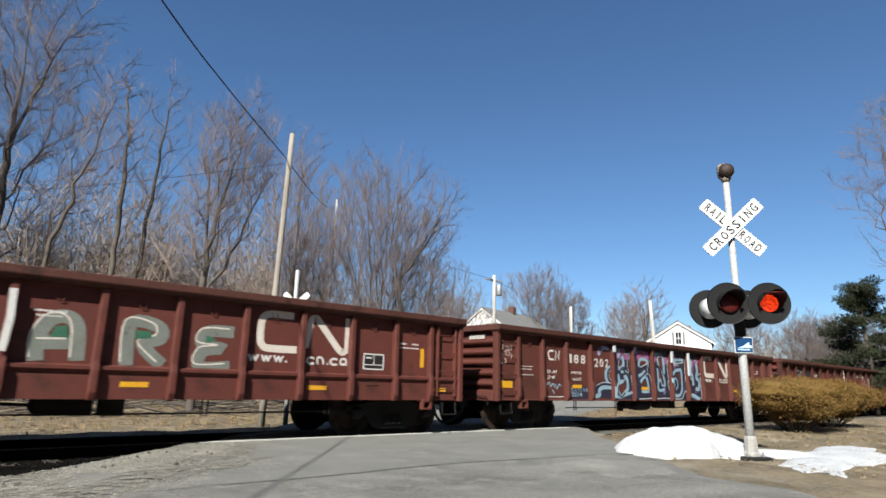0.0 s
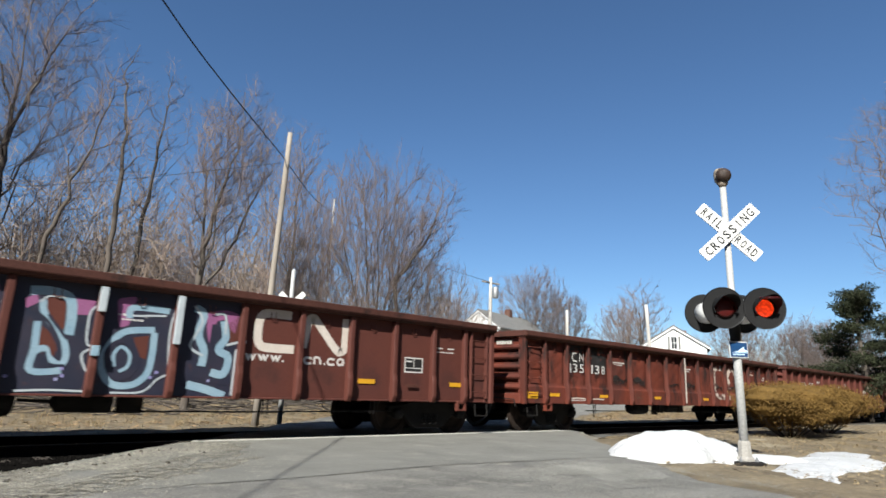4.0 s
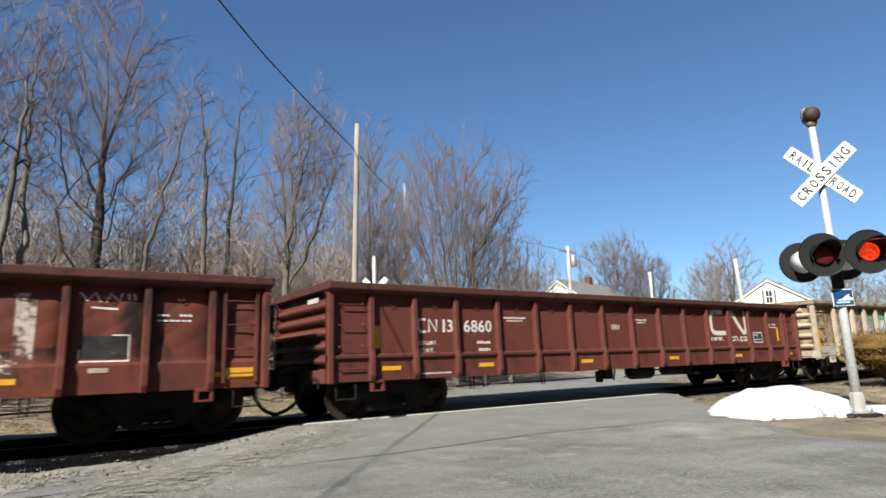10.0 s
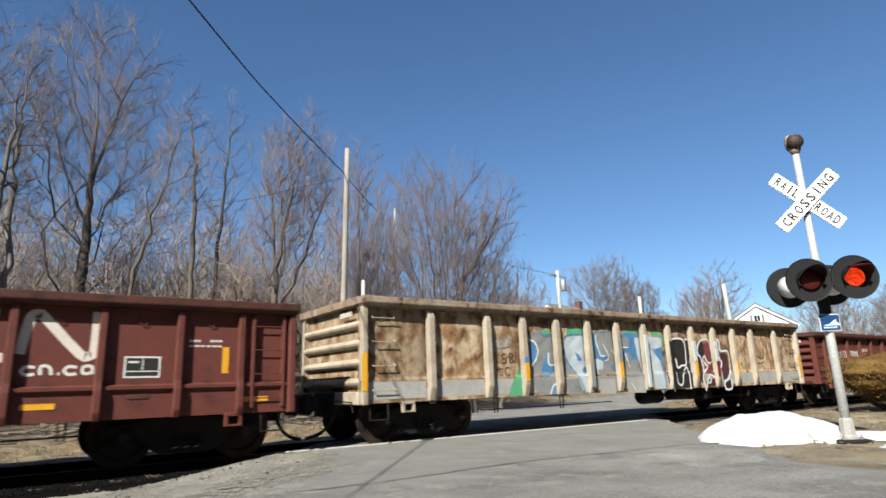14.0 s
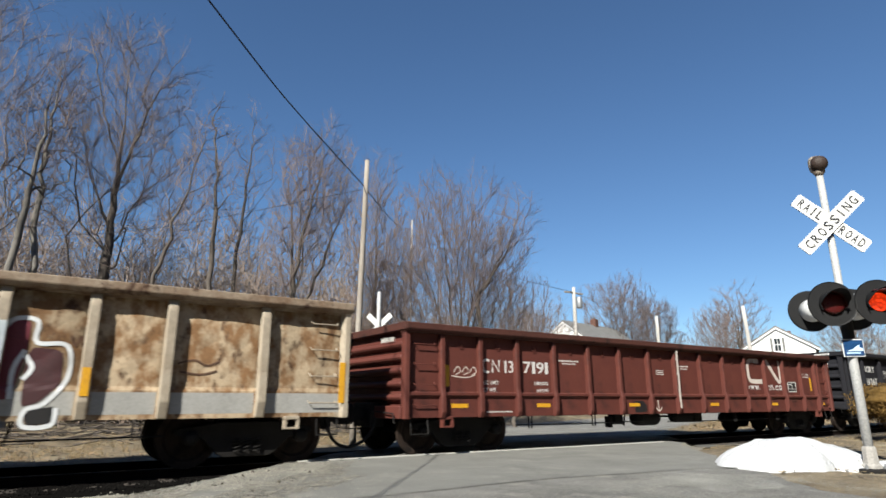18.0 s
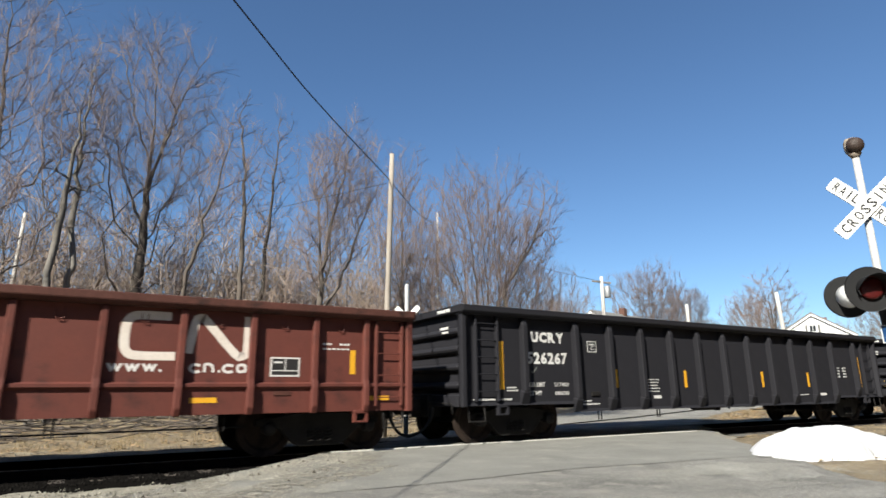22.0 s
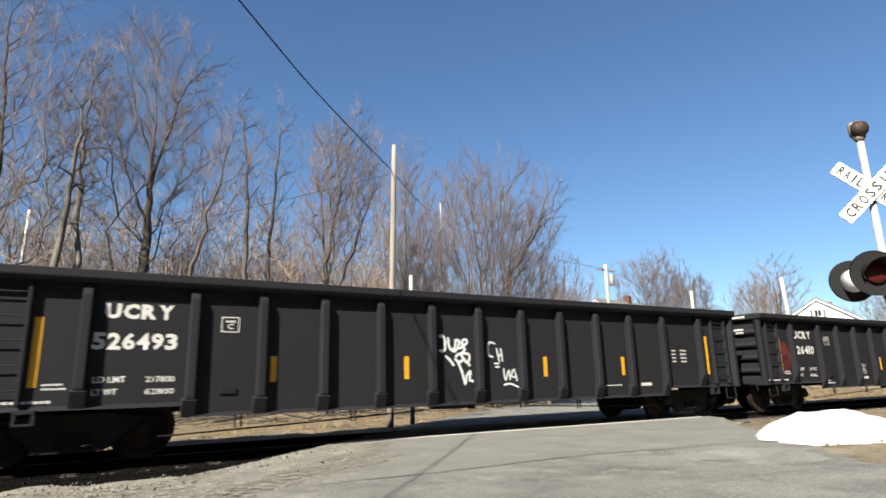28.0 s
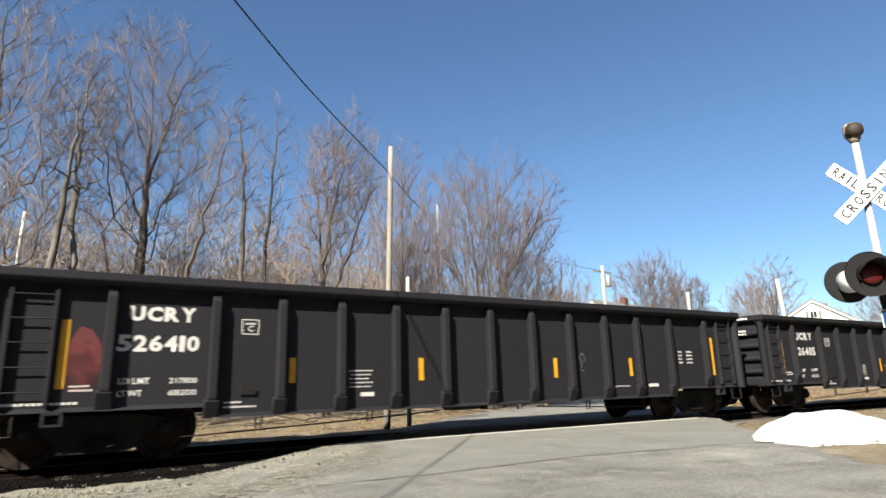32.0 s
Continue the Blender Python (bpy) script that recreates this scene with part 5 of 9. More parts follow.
# car 2: blue and pink graffiti
RIBS_TWO = (0.80, 1.75, 2.75, 3.86, 4.98, 6.1, 7.22, *CN_RIBS[7:])
c = add_car(2, "gondola_car", "oxide-red gondola car covered in pale blue and pink graffiti", OXIDE_DARK, RIBS_TWO, 2.53, 0.72, "oxide", ledge=False, gear=(7.1, 8.5, 6.15))
oxide_marks(c, off=-1.12, low_y=UP)
letters("car_number", "188", 2.98, 3.70, 1.72, 1.96, UP, WHITE_PAINT, c, "white stencilled number")
letters("car_number", "202", 4.13, 4.84, 1.66, 1.90, UP, WHITE_PAINT, c, "white stencilled number")
bm = bmesh.new()
painted_line(bm, smoothed([(2.28, 2.0), (2.12, 2.0), (2.06, 1.9), (2.12, 1.79), (2.28, 1.78)], 3), 0.05, UP)
part("owner_mark", bm, WHITE_PAINT, c, "small white owner's mark")
bm = bmesh.new()
painted_line(bm, [(2.36, 1.76), (2.36, 2.02), (2.52, 1.78), (2.52, 2.02)], 0.045, UP)
part("owner_mark", bm, WHITE_PAINT, c, "small white owner's mark")
letters("weight_letters", "LD LMT", 2.02, 2.42, 1.42, 1.50, UP, WHITE_PAINT, c)
letters("weight_letters", "LT WT", 2.02, 2.34, 1.27, 1.35, UP, WHITE_PAINT, c)
letters("weight_letters", "196900", 3.04, 3.50, 1.42, 1.50, UP, WHITE_PAINT, c)
letters("weight_letters", "66100", 3.10, 3.48, 1.25, 1.33, UP, WHITE_PAINT, c)
bm = bmesh.new()
dashes(bm, 0.98, 1.45, 1.55, 1.57, UP, 7, 83)
dashes(bm, 0.98, 1.40, 1.48, 1.50, UP, 6, 84)
dashes(bm, 0.98, 1.45, 1.34, 1.36, UP, 7, 85)
tagged(part("stencil_print", bm, WHITE_PAINT, c, "small white stencilled print"), kind="stuff")
flash(c, 0.16, 0.66, 1.02, 1.18, UP, "large yellow reflective strip")
for k in range(13):
    rng = random.Random(60 + k)
    bm = bmesh.new()
    x, z = 0.16 + 0.11 * (k % 5) + rng.uniform(-0.02, 0.02), 2.05 - 0.17 * (k // 5) + rng.uniform(-0.04, 0.04)
    painted_line(bm, smoothed([(x, z), (x + rng.uniform(0.02, 0.07), z - rng.uniform(0.03, 0.09)), (x + rng.uniform(-0.03, 0.05), z - rng.uniform(0.1, 0.14))], 3), 0.018, UP)
    part("scratch", bm, CREAM_LOGO, c, "pale scratched scrawl")
for line in ([(2.0, 1.12), (2.1, 1.18), (2.14, 1.06), (2.24, 1.16), (2.3, 1.04)], [(2.34, 1.14), (2.4, 1.02), (2.5, 1.14), (2.6, 1.08)], [(2.2, 1.0), (2.3, 0.9)]):
    bm = bmesh.new()
    painted_line(bm, smoothed(line, 4), 0.03, UP)
    part("graffiti_tag", bm, SPRAY_SKY, c, "pale blue tag")
bm = bmesh.new()
painted_area(bm, smoothed([(2.84, 0.78), (2.82, 1.02), (3.1, 1.12), (3.6, 1.10), (3.76, 1.0), (3.78, 0.78)], 3, True), UP)
part("graffiti_shadow", bm, SPRAY_NAVY, c, "dark blue sprayed cloud")
for k in range(7):
    rng = random.Random(90 + k)
    bm = bmesh.new()
    x, z = 2.90 + 0.13 * k, 1.05
    painted_line(bm, smoothed([(x, z), (x + 0.05, z - 0.02), (x + rng.uniform(0.0, 0.06), z - 0.06), (x + 0.09, z - 0.08)], 3), 0.022, UP, thick=0.004)
    part("graffiti_tag", bm, SPRAY_SKY, c, "pale blue tag")
letters("tag_year", "2014", 3.02, 3.50, 0.82, 0.94, UP, SPRAY_SKY, c, "pale blue sprayed year", 0.01)

for a, b in zip(RIBS_TWO[4:9], RIBS_TWO[5:10]):
    bm = bmesh.new()
    painted_area(bm, [(a + 0.05, 0.75), (a + 0.05, 2.34), (b - 0.05, 2.34), (b - 0.05, 0.75)], UP, 0.0008)
    part("graffiti_ground", bm, SPRAY_NAVY, c, "dark navy sprayed ground")
# hook and swoosh
spray(c, SPRAY_NAVY, "navy spray-paint ground", [[(4.08, 0.82), (4.08, 1.02), (4.29, 1.13), (4.57, 1.18), (5.09, 1.13), (5.22, 0.77), (4.63, 0.74)]], level=0.0015, name="graffiti_fill")
spray(c, SPRAY_LILAC, "lilac spray-paint arc", stroke=[[(4.35, 1.99), (4.37, 2.12), (4.52, 2.21), (4.74, 2.21), (4.99, 2.14)]], width=0.11, level=0.003, name="graffiti_letter")
spray(c, SPRAY_SKY, "pale blue spray-paint letter", stroke=[[(4.38, 1.99), (4.46, 2.11), (4.61, 2.18), (4.8, 2.18), (4.98, 2.11)]], width=0.04, level=0.004, name="graffiti_letter")
spray(c, SPRAY_SKY, "pale blue spray-paint letter", stroke=[[(4.92, 1.67), (4.77, 1.63), (4.68, 1.49), (4.71, 1.32), (4.87, 1.22), (5.02, 1.2)], [(5.06, 1.09), (4.66, 1.1), (4.42, 1.06), (4.33, 0.97), (4.35, 0.88), (4.14, 0.84)]], width=0.12, level=0.003, name="graffiti_letter")
spray(c, SPRAY_NAVY, "navy spray-paint outline", stroke=[[(4.93, 1.63), (4.81, 1.56), (4.78, 1.42), (4.85, 1.29), (4.98, 1.24)], [(5.05, 1.17), (4.56, 1.19), (4.28, 1.13), (4.12, 1.02), (4.1, 0.87)]], width=0.08, level=0.006, name="graffiti_letter")
spray(c, SPRAY_WHITE, "white spray-paint outline", stroke=[[(4.97, 1.61), (4.87, 1.55), (4.83, 1.42), (4.88, 1.33), (5.01, 1.28)], [(4.17, 1.13), (4.46, 1.22), (4.72, 1.23), (5.02, 1.2)]], width=0.02, level=0.008, name="graffiti_letter")
# first letter
spray(c, SPRAY_NAVY, "navy spray-paint ground", [[(5.05, 2.34), (5.55, 2.36), (6.09, 2.29), (5.99, 2.17), (5.9, 1.84), (5.86, 1.59), (6.0, 1.5), (6.08, 0.88), (5.74, 0.83), (5.45, 0.79), (5.22, 0.86), (5.13, 1.62)]], level=0.0015, name="graffiti_fill")
spray(c, SPRAY_PINK, "pink spray-paint fade", [[(5.2, 2.25), (5.38, 2.24), (5.56, 2.25), (5.7, 2.25), (5.8, 2.08), (5.98, 2.14), (5.89, 1.92), (5.68, 1.93), (5.55, 2.07), (5.33, 1.92), (5.23, 1.92)]], level=0.0028, name="graffiti_fill")
spray(c, OXIDE_DARK, "bare red paint inside a letter", [[(5.38, 1.79), (5.48, 1.91), (5.57, 1.77), (5.38, 1.63)], [(5.29, 1.06), (5.51, 1.23), (5.68, 1.36), (5.7, 1.07), (5.47, 0.91)], [(5.92, 1.87), (6.09, 2.13), (6.18, 1.62), (5.91, 1.56)]], level=0.0028, name="graffiti_fill")
spray(c, SPRAY_SKY, "pale blue spray-paint letter", stroke=[[(5.36, 1.98), (5.42, 2.11), (5.47, 2.25)], [(5.56, 2.03), (5.62, 1.88), (5.6, 1.74), (5.45, 1.66), (5.38, 1.6)], [(5.36, 1.49), (5.36, 1.29), (5.5, 1.27), (5.71, 1.42), (5.8, 1.3), (5.82, 1.09), (5.69, 0.96), (5.48, 0.84)]], width=0.12, level=0.004, name="graffiti_letter")
spray(c, SPRAY_SKY, "pale blue spray-paint letter", stroke=[[(5.25, 0.82), (5.47, 0.83), (5.73, 0.9), (6.07, 0.97)], [(5.25, 1.06), (5.29, 1.18), (5.43, 1.25)], [(5.47, 1.56), (5.71, 1.57), (5.87, 1.51)]], width=0.08, level=0.0045, name="graffiti_letter")
spray(c, SPRAY_NAVY, "navy spray-paint outline", stroke=[[(5.6, 1.71), (5.45, 1.62), (5.39, 1.49), (5.49, 1.37), (5.64, 1.37)], [(5.58, 1.63), (5.76, 1.52), (6.07, 1.53)], [(5.24, 1.02), (5.44, 0.83), (5.66, 0.96)]], width=0.06, level=0.007, name="graffiti_letter")
spray(c, SPRAY_WHITE, "white spray-paint outline", stroke=[[(5.34, 1.61), (5.35, 1.82), (5.45, 1.94), (5.56, 2.01)], [(5.69, 2.23), (5.77, 2.08), (5.98, 2.17), (5.98, 2.04), (5.86, 1.9), (5.82, 1.83), (5.88, 1.52)], [(5.24, 1.07), (5.45, 0.87), (5.6, 0.99), (5.77, 1.07)], [(6.02, 1.47), (6.07, 1.0)]], width=0.02, level=0.009, name="graffiti_letter")
# second letter
spray(c, SPRAY_NAVY, "navy spray-paint ground", [[(6.21, 2.36), (6.62, 2.32), (7.12, 2.26), (7.15, 1.97), (7.01, 1.67), (6.89, 1.51), (7.18, 1.34), (7.25, 0.76), (6.42, 0.76), (6.37, 1.46)]], level=0.0015, name="graffiti_fill")
spray(c, SPRAY_PINK, "pink spray-paint fade", [[(6.29, 2.17), (6.62, 2.25), (7.1, 2.22), (7.11, 1.98), (6.94, 2.03), (6.61, 2.03), (6.48, 1.96), (6.33, 1.89)]], level=0.0028, name="graffiti_fill")
spray(c, OXIDE_DARK, "bare red paint inside a letter", [[(6.53, 1.87), (6.73, 1.96), (6.97, 1.93), (6.92, 1.86), (6.53, 1.8)], [(6.59, 1.18), (6.69, 1.33), (6.87, 1.31), (6.9, 1.19)]], level=0.0028, name="graffiti_fill")
spray(c, SPRAY_SKY, "pale blue spray-paint letter", stroke=[[(6.5, 1.75), (6.5, 1.89), (6.65, 1.99), (6.98, 1.96), (6.95, 1.85)], [(6.45, 1.46), (6.65, 1.52), (6.84, 1.63)], [(6.55, 1.28), (6.72, 1.41), (6.9, 1.45), (6.98, 1.26), (6.98, 1.02), (6.59, 1.01)]], width=0.1, level=0.004, name="graffiti_letter")
spray(c, SPRAY_NAVY, "navy spray-paint outline", stroke=[[(6.48, 1.39), (6.71, 1.48), (6.94, 1.63)], [(6.87, 1.49), (7.04, 1.45), (7.1, 1.27), (7.13, 0.87)]], width=0.06, level=0.007, name="graffiti_letter")
spray(c, SPRAY_WHITE, "white spray-paint outline", stroke=[[(6.5, 1.78), (6.61, 1.75), (6.99, 1.87)], [(6.85, 1.51), (7.03, 1.54), (7.16, 1.36), (7.23, 0.8)], [(6.42, 0.77), (6.82, 0.78), (7.24, 0.8)], [(7.13, 1.97), (7.05, 1.87), (6.95, 1.6)]], width=0.03, level=0.009, name="graffiti_letter")
# third letter
spray(c, SPRAY_NAVY, "navy spray-paint ground", [[(7.3, 2.35), (7.72, 2.29), (8.36, 2.17), (8.25, 1.94), (8.24, 1.39), (8.38, 0.97), (8.35, 0.79), (7.46, 0.78)]], level=0.0015, name="graffiti_fill")
spray(c, SPRAY_PINK, "pink spray-paint fade", [[(7.42, 2.04), (7.54, 2.13), (7.59, 2.01), (7.45, 1.91)], [(8.02, 2.13), (8.29, 2.11), (8.26, 1.89), (8.06, 1.88)]], level=0.0028, name="graffiti_fill")
spray(c, OXIDE_DARK, "bare red paint inside a letter", [[(7.66, 2.05), (7.78, 2.13), (7.92, 2.04), (7.95, 1.61), (7.72, 1.86)], [(7.62, 1.71), (7.77, 1.61), (7.91, 1.38), (7.83, 1.13), (7.69, 1.37)]], level=0.0028, name="graffiti_fill")
spray(c, SPRAY_SKY, "pale blue spray-paint letter", stroke=[[(7.46, 2.16), (7.71, 2.18), (7.95, 2.11), (8.01, 1.85), (8.01, 1.58)]], width=0.13, level=0.004, name="graffiti_letter")
spray(c, SPRAY_SKY, "pale blue spray-paint letter", stroke=[[(7.61, 1.74), (7.63, 1.36), (7.63, 1.06), (8.0, 1.07)], [(7.63, 2.05), (7.68, 1.85), (7.93, 1.55), (8.02, 1.31), (7.98, 1.15), (7.83, 1.23), (7.75, 1.37), (7.65, 1.33)]], width=0.09, level=0.0045, name="graffiti_letter")
spray(c, SPRAY_NAVY, "navy spray-paint outline", stroke=[[(7.72, 1.85), (8.0, 1.52)], [(7.75, 1.33), (7.83, 1.16), (8.03, 1.14)], [(7.56, 1.88), (7.76, 1.72), (7.92, 1.45)]], width=0.04, level=0.007, name="graffiti_letter")
spray(c, SPRAY_WHITE, "white spray-paint outline", stroke=[[(8.37, 2.35), (8.35, 2.09), (8.24, 1.92), (8.26, 1.48), (8.38, 1.44), (8.22, 1.32), (8.29, 1.11), (8.39, 0.97), (8.33, 0.79)], [(7.48, 0.78), (7.9, 0.8), (8.33, 0.79)], [(7.6, 2.01), (7.7, 2.11), (7.9, 2.11)]], width=0.03, level=0.009, name="graffiti_letter")
# fourth letter
spray(c, SPRAY_NAVY, "navy spray-paint ground", [[(8.47, 2.36), (8.98, 2.3), (9.49, 2.23), (9.4, 1.84), (9.45, 1.15), (9.1, 0.79), (8.65, 0.8), (8.46, 1.05), (8.45, 1.33), (8.6, 1.67)]], level=0.0015, name="graffiti_fill")
spray(c, SPRAY_PINK, "pink spray-paint fade", [[(8.57, 2.18), (8.85, 2.25), (8.82, 1.98), (8.79, 1.79), (8.65, 1.74)]], level=0.0028, name="graffiti_fill")
spray(c, OXIDE_DARK, "bare red paint inside a letter", [[(8.87, 1.61), (9.1, 1.66), (9.1, 1.29), (9.01, 1.32)]], level=0.0028, name="graffiti_fill")
spray(c, SPRAY_SKY, "pale blue spray-paint letter", stroke=[[(8.78, 1.9), (8.82, 2.07), (9.35, 2.07)], [(9.17, 1.75), (8.75, 1.69), (8.55, 1.45), (8.5, 1.15), (8.66, 0.91), (8.95, 0.9), (9.14, 1.07), (9.18, 1.37), (9.17, 1.71)]], width=0.1, level=0.004, name="graffiti_letter")
spray(c, SPRAY_NAVY, "navy spray-paint outline", stroke=[[(8.58, 1.12), (8.54, 1.37), (8.68, 1.54), (8.88, 1.48), (8.98, 1.28), (8.92, 1.06), (8.72, 0.98), (8.59, 1.1)]], width=0.06, level=0.007, name="graffiti_letter")
spray(c, SPRAY_SKY, "pale blue spray-paint letter", stroke=[[(8.67, 1.16), (8.64, 1.34), (8.73, 1.46), (8.86, 1.35), (8.85, 1.17), (8.74, 1.09)]], width=0.05, level=0.0075, name="graffiti_letter")
spray(c, SPRAY_WHITE, "white spray-paint outline", stroke=[[(9.5, 2.31), (9.4, 1.84), (9.44, 1.21), (9.52, 1.12), (9.31, 1.0), (9.1, 0.8), (8.67, 0.78)], [(8.82, 1.94), (9.31, 1.99)]], width=0.03, level=0.009, name="graffiti_letter")
# fifth letter
spray(c, SPRAY_NAVY, "navy spray-paint ground", [[(9.65, 2.41), (10.06, 2.35), (10.55, 2.25), (10.55, 1.75), (10.51, 1.43), (10.52, 0.77), (10.15, 0.8), (9.72, 0.93), (9.81, 1.47), (9.71, 1.86)]], level=0.0015, name="graffiti_fill")
spray(c, SPRAY_PINK, "pink spray-paint fade", [[(9.96, 2.12), (10.28, 2.19), (10.51, 2.14), (10.46, 1.77), (10.29, 2.03), (10.12, 1.99), (10.05, 1.56), (9.97, 1.86)]], level=0.0028, name="graffiti_fill")
spray(c, OXIDE_DARK, "bare red paint inside a letter", [[(10.32, 1.94), (10.51, 2.12), (10.55, 1.71), (10.39, 1.62)]], level=0.0028, name="graffiti_fill")
spray(c, SPRAY_SKY, "pale blue spray-paint letter", stroke=[[(9.76, 2.17), (9.9, 2.07), (9.85, 1.75), (9.97, 1.48), (9.96, 1.23)], [(10.25, 2.0), (10.31, 1.72), (10.21, 1.51), (10.39, 1.4), (10.34, 1.12), (10.12, 1.14)], [(9.76, 0.93), (10.08, 0.86), (10.39, 0.76)]], width=0.13, level=0.004, name="graffiti_letter")
spray(c, SPRAY_NAVY, "navy spray-paint outline", stroke=[[(10.09, 1.93), (10.07, 1.49), (10.12, 1.21)], [(9.79, 1.09), (10.09, 1.02), (10.48, 0.95)]], width=0.06, level=0.007, name="graffiti_letter")
spray(c, SPRAY_WHITE, "white spray-paint outline", stroke=[[(9.74, 2.2), (9.89, 1.95), (9.74, 1.55), (9.97, 1.4)], [(10.34, 1.6), (10.67, 1.69), (10.51, 1.51)], [(10.51, 1.51), (10.51, 0.77)], [(10.08, 2.09), (10.26, 2.1), (10.3, 1.78)]], width=0.04, level=0.009, name="graffiti_letter")
for x, z0, z1, m in ((4.98, 2.12, 2.3, SPRAY_WHITE), (4.98, 0.8, 1.12, SPRAY_SKY), (6.1, 2.1, 2.32, SPRAY_NAVY), (6.1, 0.78, 1.2, SPRAY_NAVY), (8.36, 1.95, 2.32, SPRAY_WHITE), (8.36, 1.3, 1.45, SPRAY_SKY), (9.48, 1.55, 2.32, SPRAY_WHITE)):
    bm = bmesh.new()
    box(bm, x - 0.05, x + 0.05, -1.556, -1.50, z0, z1, 0.004)
    part("painted_post", bm, m, c, "graffiti carried over a side post")
for x, z in ((5.75, 1.12), (5.78, 1.02), (6.3, 0.98), (6.95, 1.05), (7.02, 0.96), (7.36, 0.97), (8.0, 1.1), (8.02, 1.0), (7.95, 0.95), (9.2, 1.02), (9.28, 1.1), (10.1, 1.0)):
    bm = bmesh.new()
    box(bm, x - 0.022, x + 0.022, UP - 0.011, UP - 0.004, z - 0.022, z + 0.022)
    part("paint_dot", bm, SPRAY_LILAC, c, "small pale square dot")

# car 3: worn car with a black number panel
WORN_RELIEF = dented(CN_RIBS, 0.72, 2.345, 0.035, 1.0)
c = add_car(3, "gondola_car", "scorched and dented oxide-red gondola car with peeling emblem", OXIDE_WORN, CN_RIBS, 2.53, 0.72, "oxide", relief=WORN_RELIEF, gear=(6.1, 8.3, 7.35))
oxide_marks(c, PEELED_LOGO, True)
for pts, w in (([(11.95, 2.10), (11.2, 2.10), (11.0, 2.02), (10.93, 1.85), (10.93, 1.25), (11.02, 1.10), (11.2, 1.05), (12.1, 1.05)], 0.2),
               ([(12.15, 1.35), (12.13, 1.85), (12.25, 2.06), (12.5, 2.10), (12.68, 1.96), (12.95, 1.5), (13.15, 1.2), (13.35, 1.12)], 0.18), ([(13.42, 1.2), (13.42, 1.6), (13.42, 2.16)], 0.24)):
    bm = bmesh.new()
    painted_line(bm, smoothed(pts, 5), w, UP)
    hug(bm, WORN_RELIEF)
    part("emblem", bm, PEELED_LOGO, c, "peeling white ribbon emblem")
for k, (a, b) in enumerate(zip(CN_RIBS[3:12], CN_RIBS[4:13])):
    if k in (2, 5):
        continue
    a, b = a + 0.12 * (k % 3), b - 0.1 * (k % 2)
    bm = bmesh.new()
    painted_area(bm, rounded([(a + 0.06, 1.16), (a + 0.06, 1.4 + 0.09 * math.sin(k * 2.1)), (a + 0.4, 1.5 + 0.12 * math.sin(k * 1.3 + 1)), (a + 0.75, 1.42 + 0.1 * math.sin(k * 3.1)), (b - 0.06, 1.5 + 0.08 * math.sin(k * 1.7)), (b - 0.06, 1.16)]), UP, 0.0015)
    hug(bm, WORN_RELIEF)
    part("scorch_mark", bm, SCORCH, c, "black scorched stain low on a side sheet")
bm = bmesh.new()
for line in ([(14.05, 2.2), (14.15, 2.08), (14.25, 2.2), (14.32, 2.06)], [(14.4, 2.06), (14.44, 2.2), (14.56, 2.08), (14.6, 2.2)], [(14.68, 2.2), (14.7, 2.1)], [(14.76, 2.2), (14.78, 2.1)], [(14.2, 1.98), (14.55, 1.96)]):
    painted_line(bm, line, 0.03, UP)
hug(bm, WORN_RELIEF)
part("graffiti_tag", bm, CREAM_LOGO, c, "thin pale scrawl")
bm = bmesh.new()
painted_area(bm, [(14.1, 1.2), (14.1, 1.56), (14.72, 1.56), (14.72, 1.2)], UP)
hug(bm, WORN_RELIEF)
part("inspection_panel", bm, SPRAY_BLACK, c, "black inspection panel")
for p, q in (((14.08, 1.19), (14.74, 1.19)), ((14.73, 1.19), (14.73, 1.58)), ((14.5, 1.57), (14.74, 1.57)), ((14.09, 1.19), (14.09, 1.36))):
    bm = bmesh.new()
    painted_line(bm, [p, q], 0.022, UP, thick=0.006)
    hug(bm, WORN_RELIEF)
    part("panel_edge", bm, CREAM_LOGO, c, "worn white panel edge")
bm = bmesh.new()
box(bm, 14.22, 14.48, LOW - 0.01, LOW, 1.02, 1.09, 0.004)
part("maker_plate", bm, CREAM_SILL, c, "small pale maker's plate")
for x0, x1, a, b, txt in ((1.91, 2.75, 2.0, 2.70, "135"), (2.92, 3.85, 3.05, 3.74, "138")):
    bm = bmesh.new()
    painted_area(bm, [(x0, 1.22), (x0, 2.33), (x1, 2.33), (x1, 1.22)], UP, 0.003)
    hug(bm, WORN_RELIEF)
    part("number_panel", bm, SMOKED, c, "smoky black paint fading downwards")
    letters("car_number", txt, a, b, 1.56, 1.80, UP - 0.006, WHITE_PAINT, c, "white stencilled number", 0.0, WORN_RELIEF)
for pts in ([(2.40, 2.10), (2.20, 2.09), (2.14, 1.99), (2.19, 1.88), (2.38, 1.87)], [(2.50, 1.87), (2.51, 2.10), (2.69, 1.88), (2.70, 2.10)]):
    bm = bmesh.new()
    painted_line(bm, pts, 0.04, UP, thick=0.008)
    hug(bm, WORN_RELIEF)
    part("owner_mark", bm, WHITE_PAINT, c, "small white owner's mark")
for x0, x1, z in ((2.0, 2.7, 0.86), (3.0, 3.6, 0.85)):
    bm = bmesh.new()
    painted_line(bm, [(x0, z), ((x0 + x1) / 2, z + 0.012), (x1, z)], 0.028, LOW)
    part("paint_scrape", bm, CREAM_LOGO, c, "long pale scrape")
bm = bmesh.new()
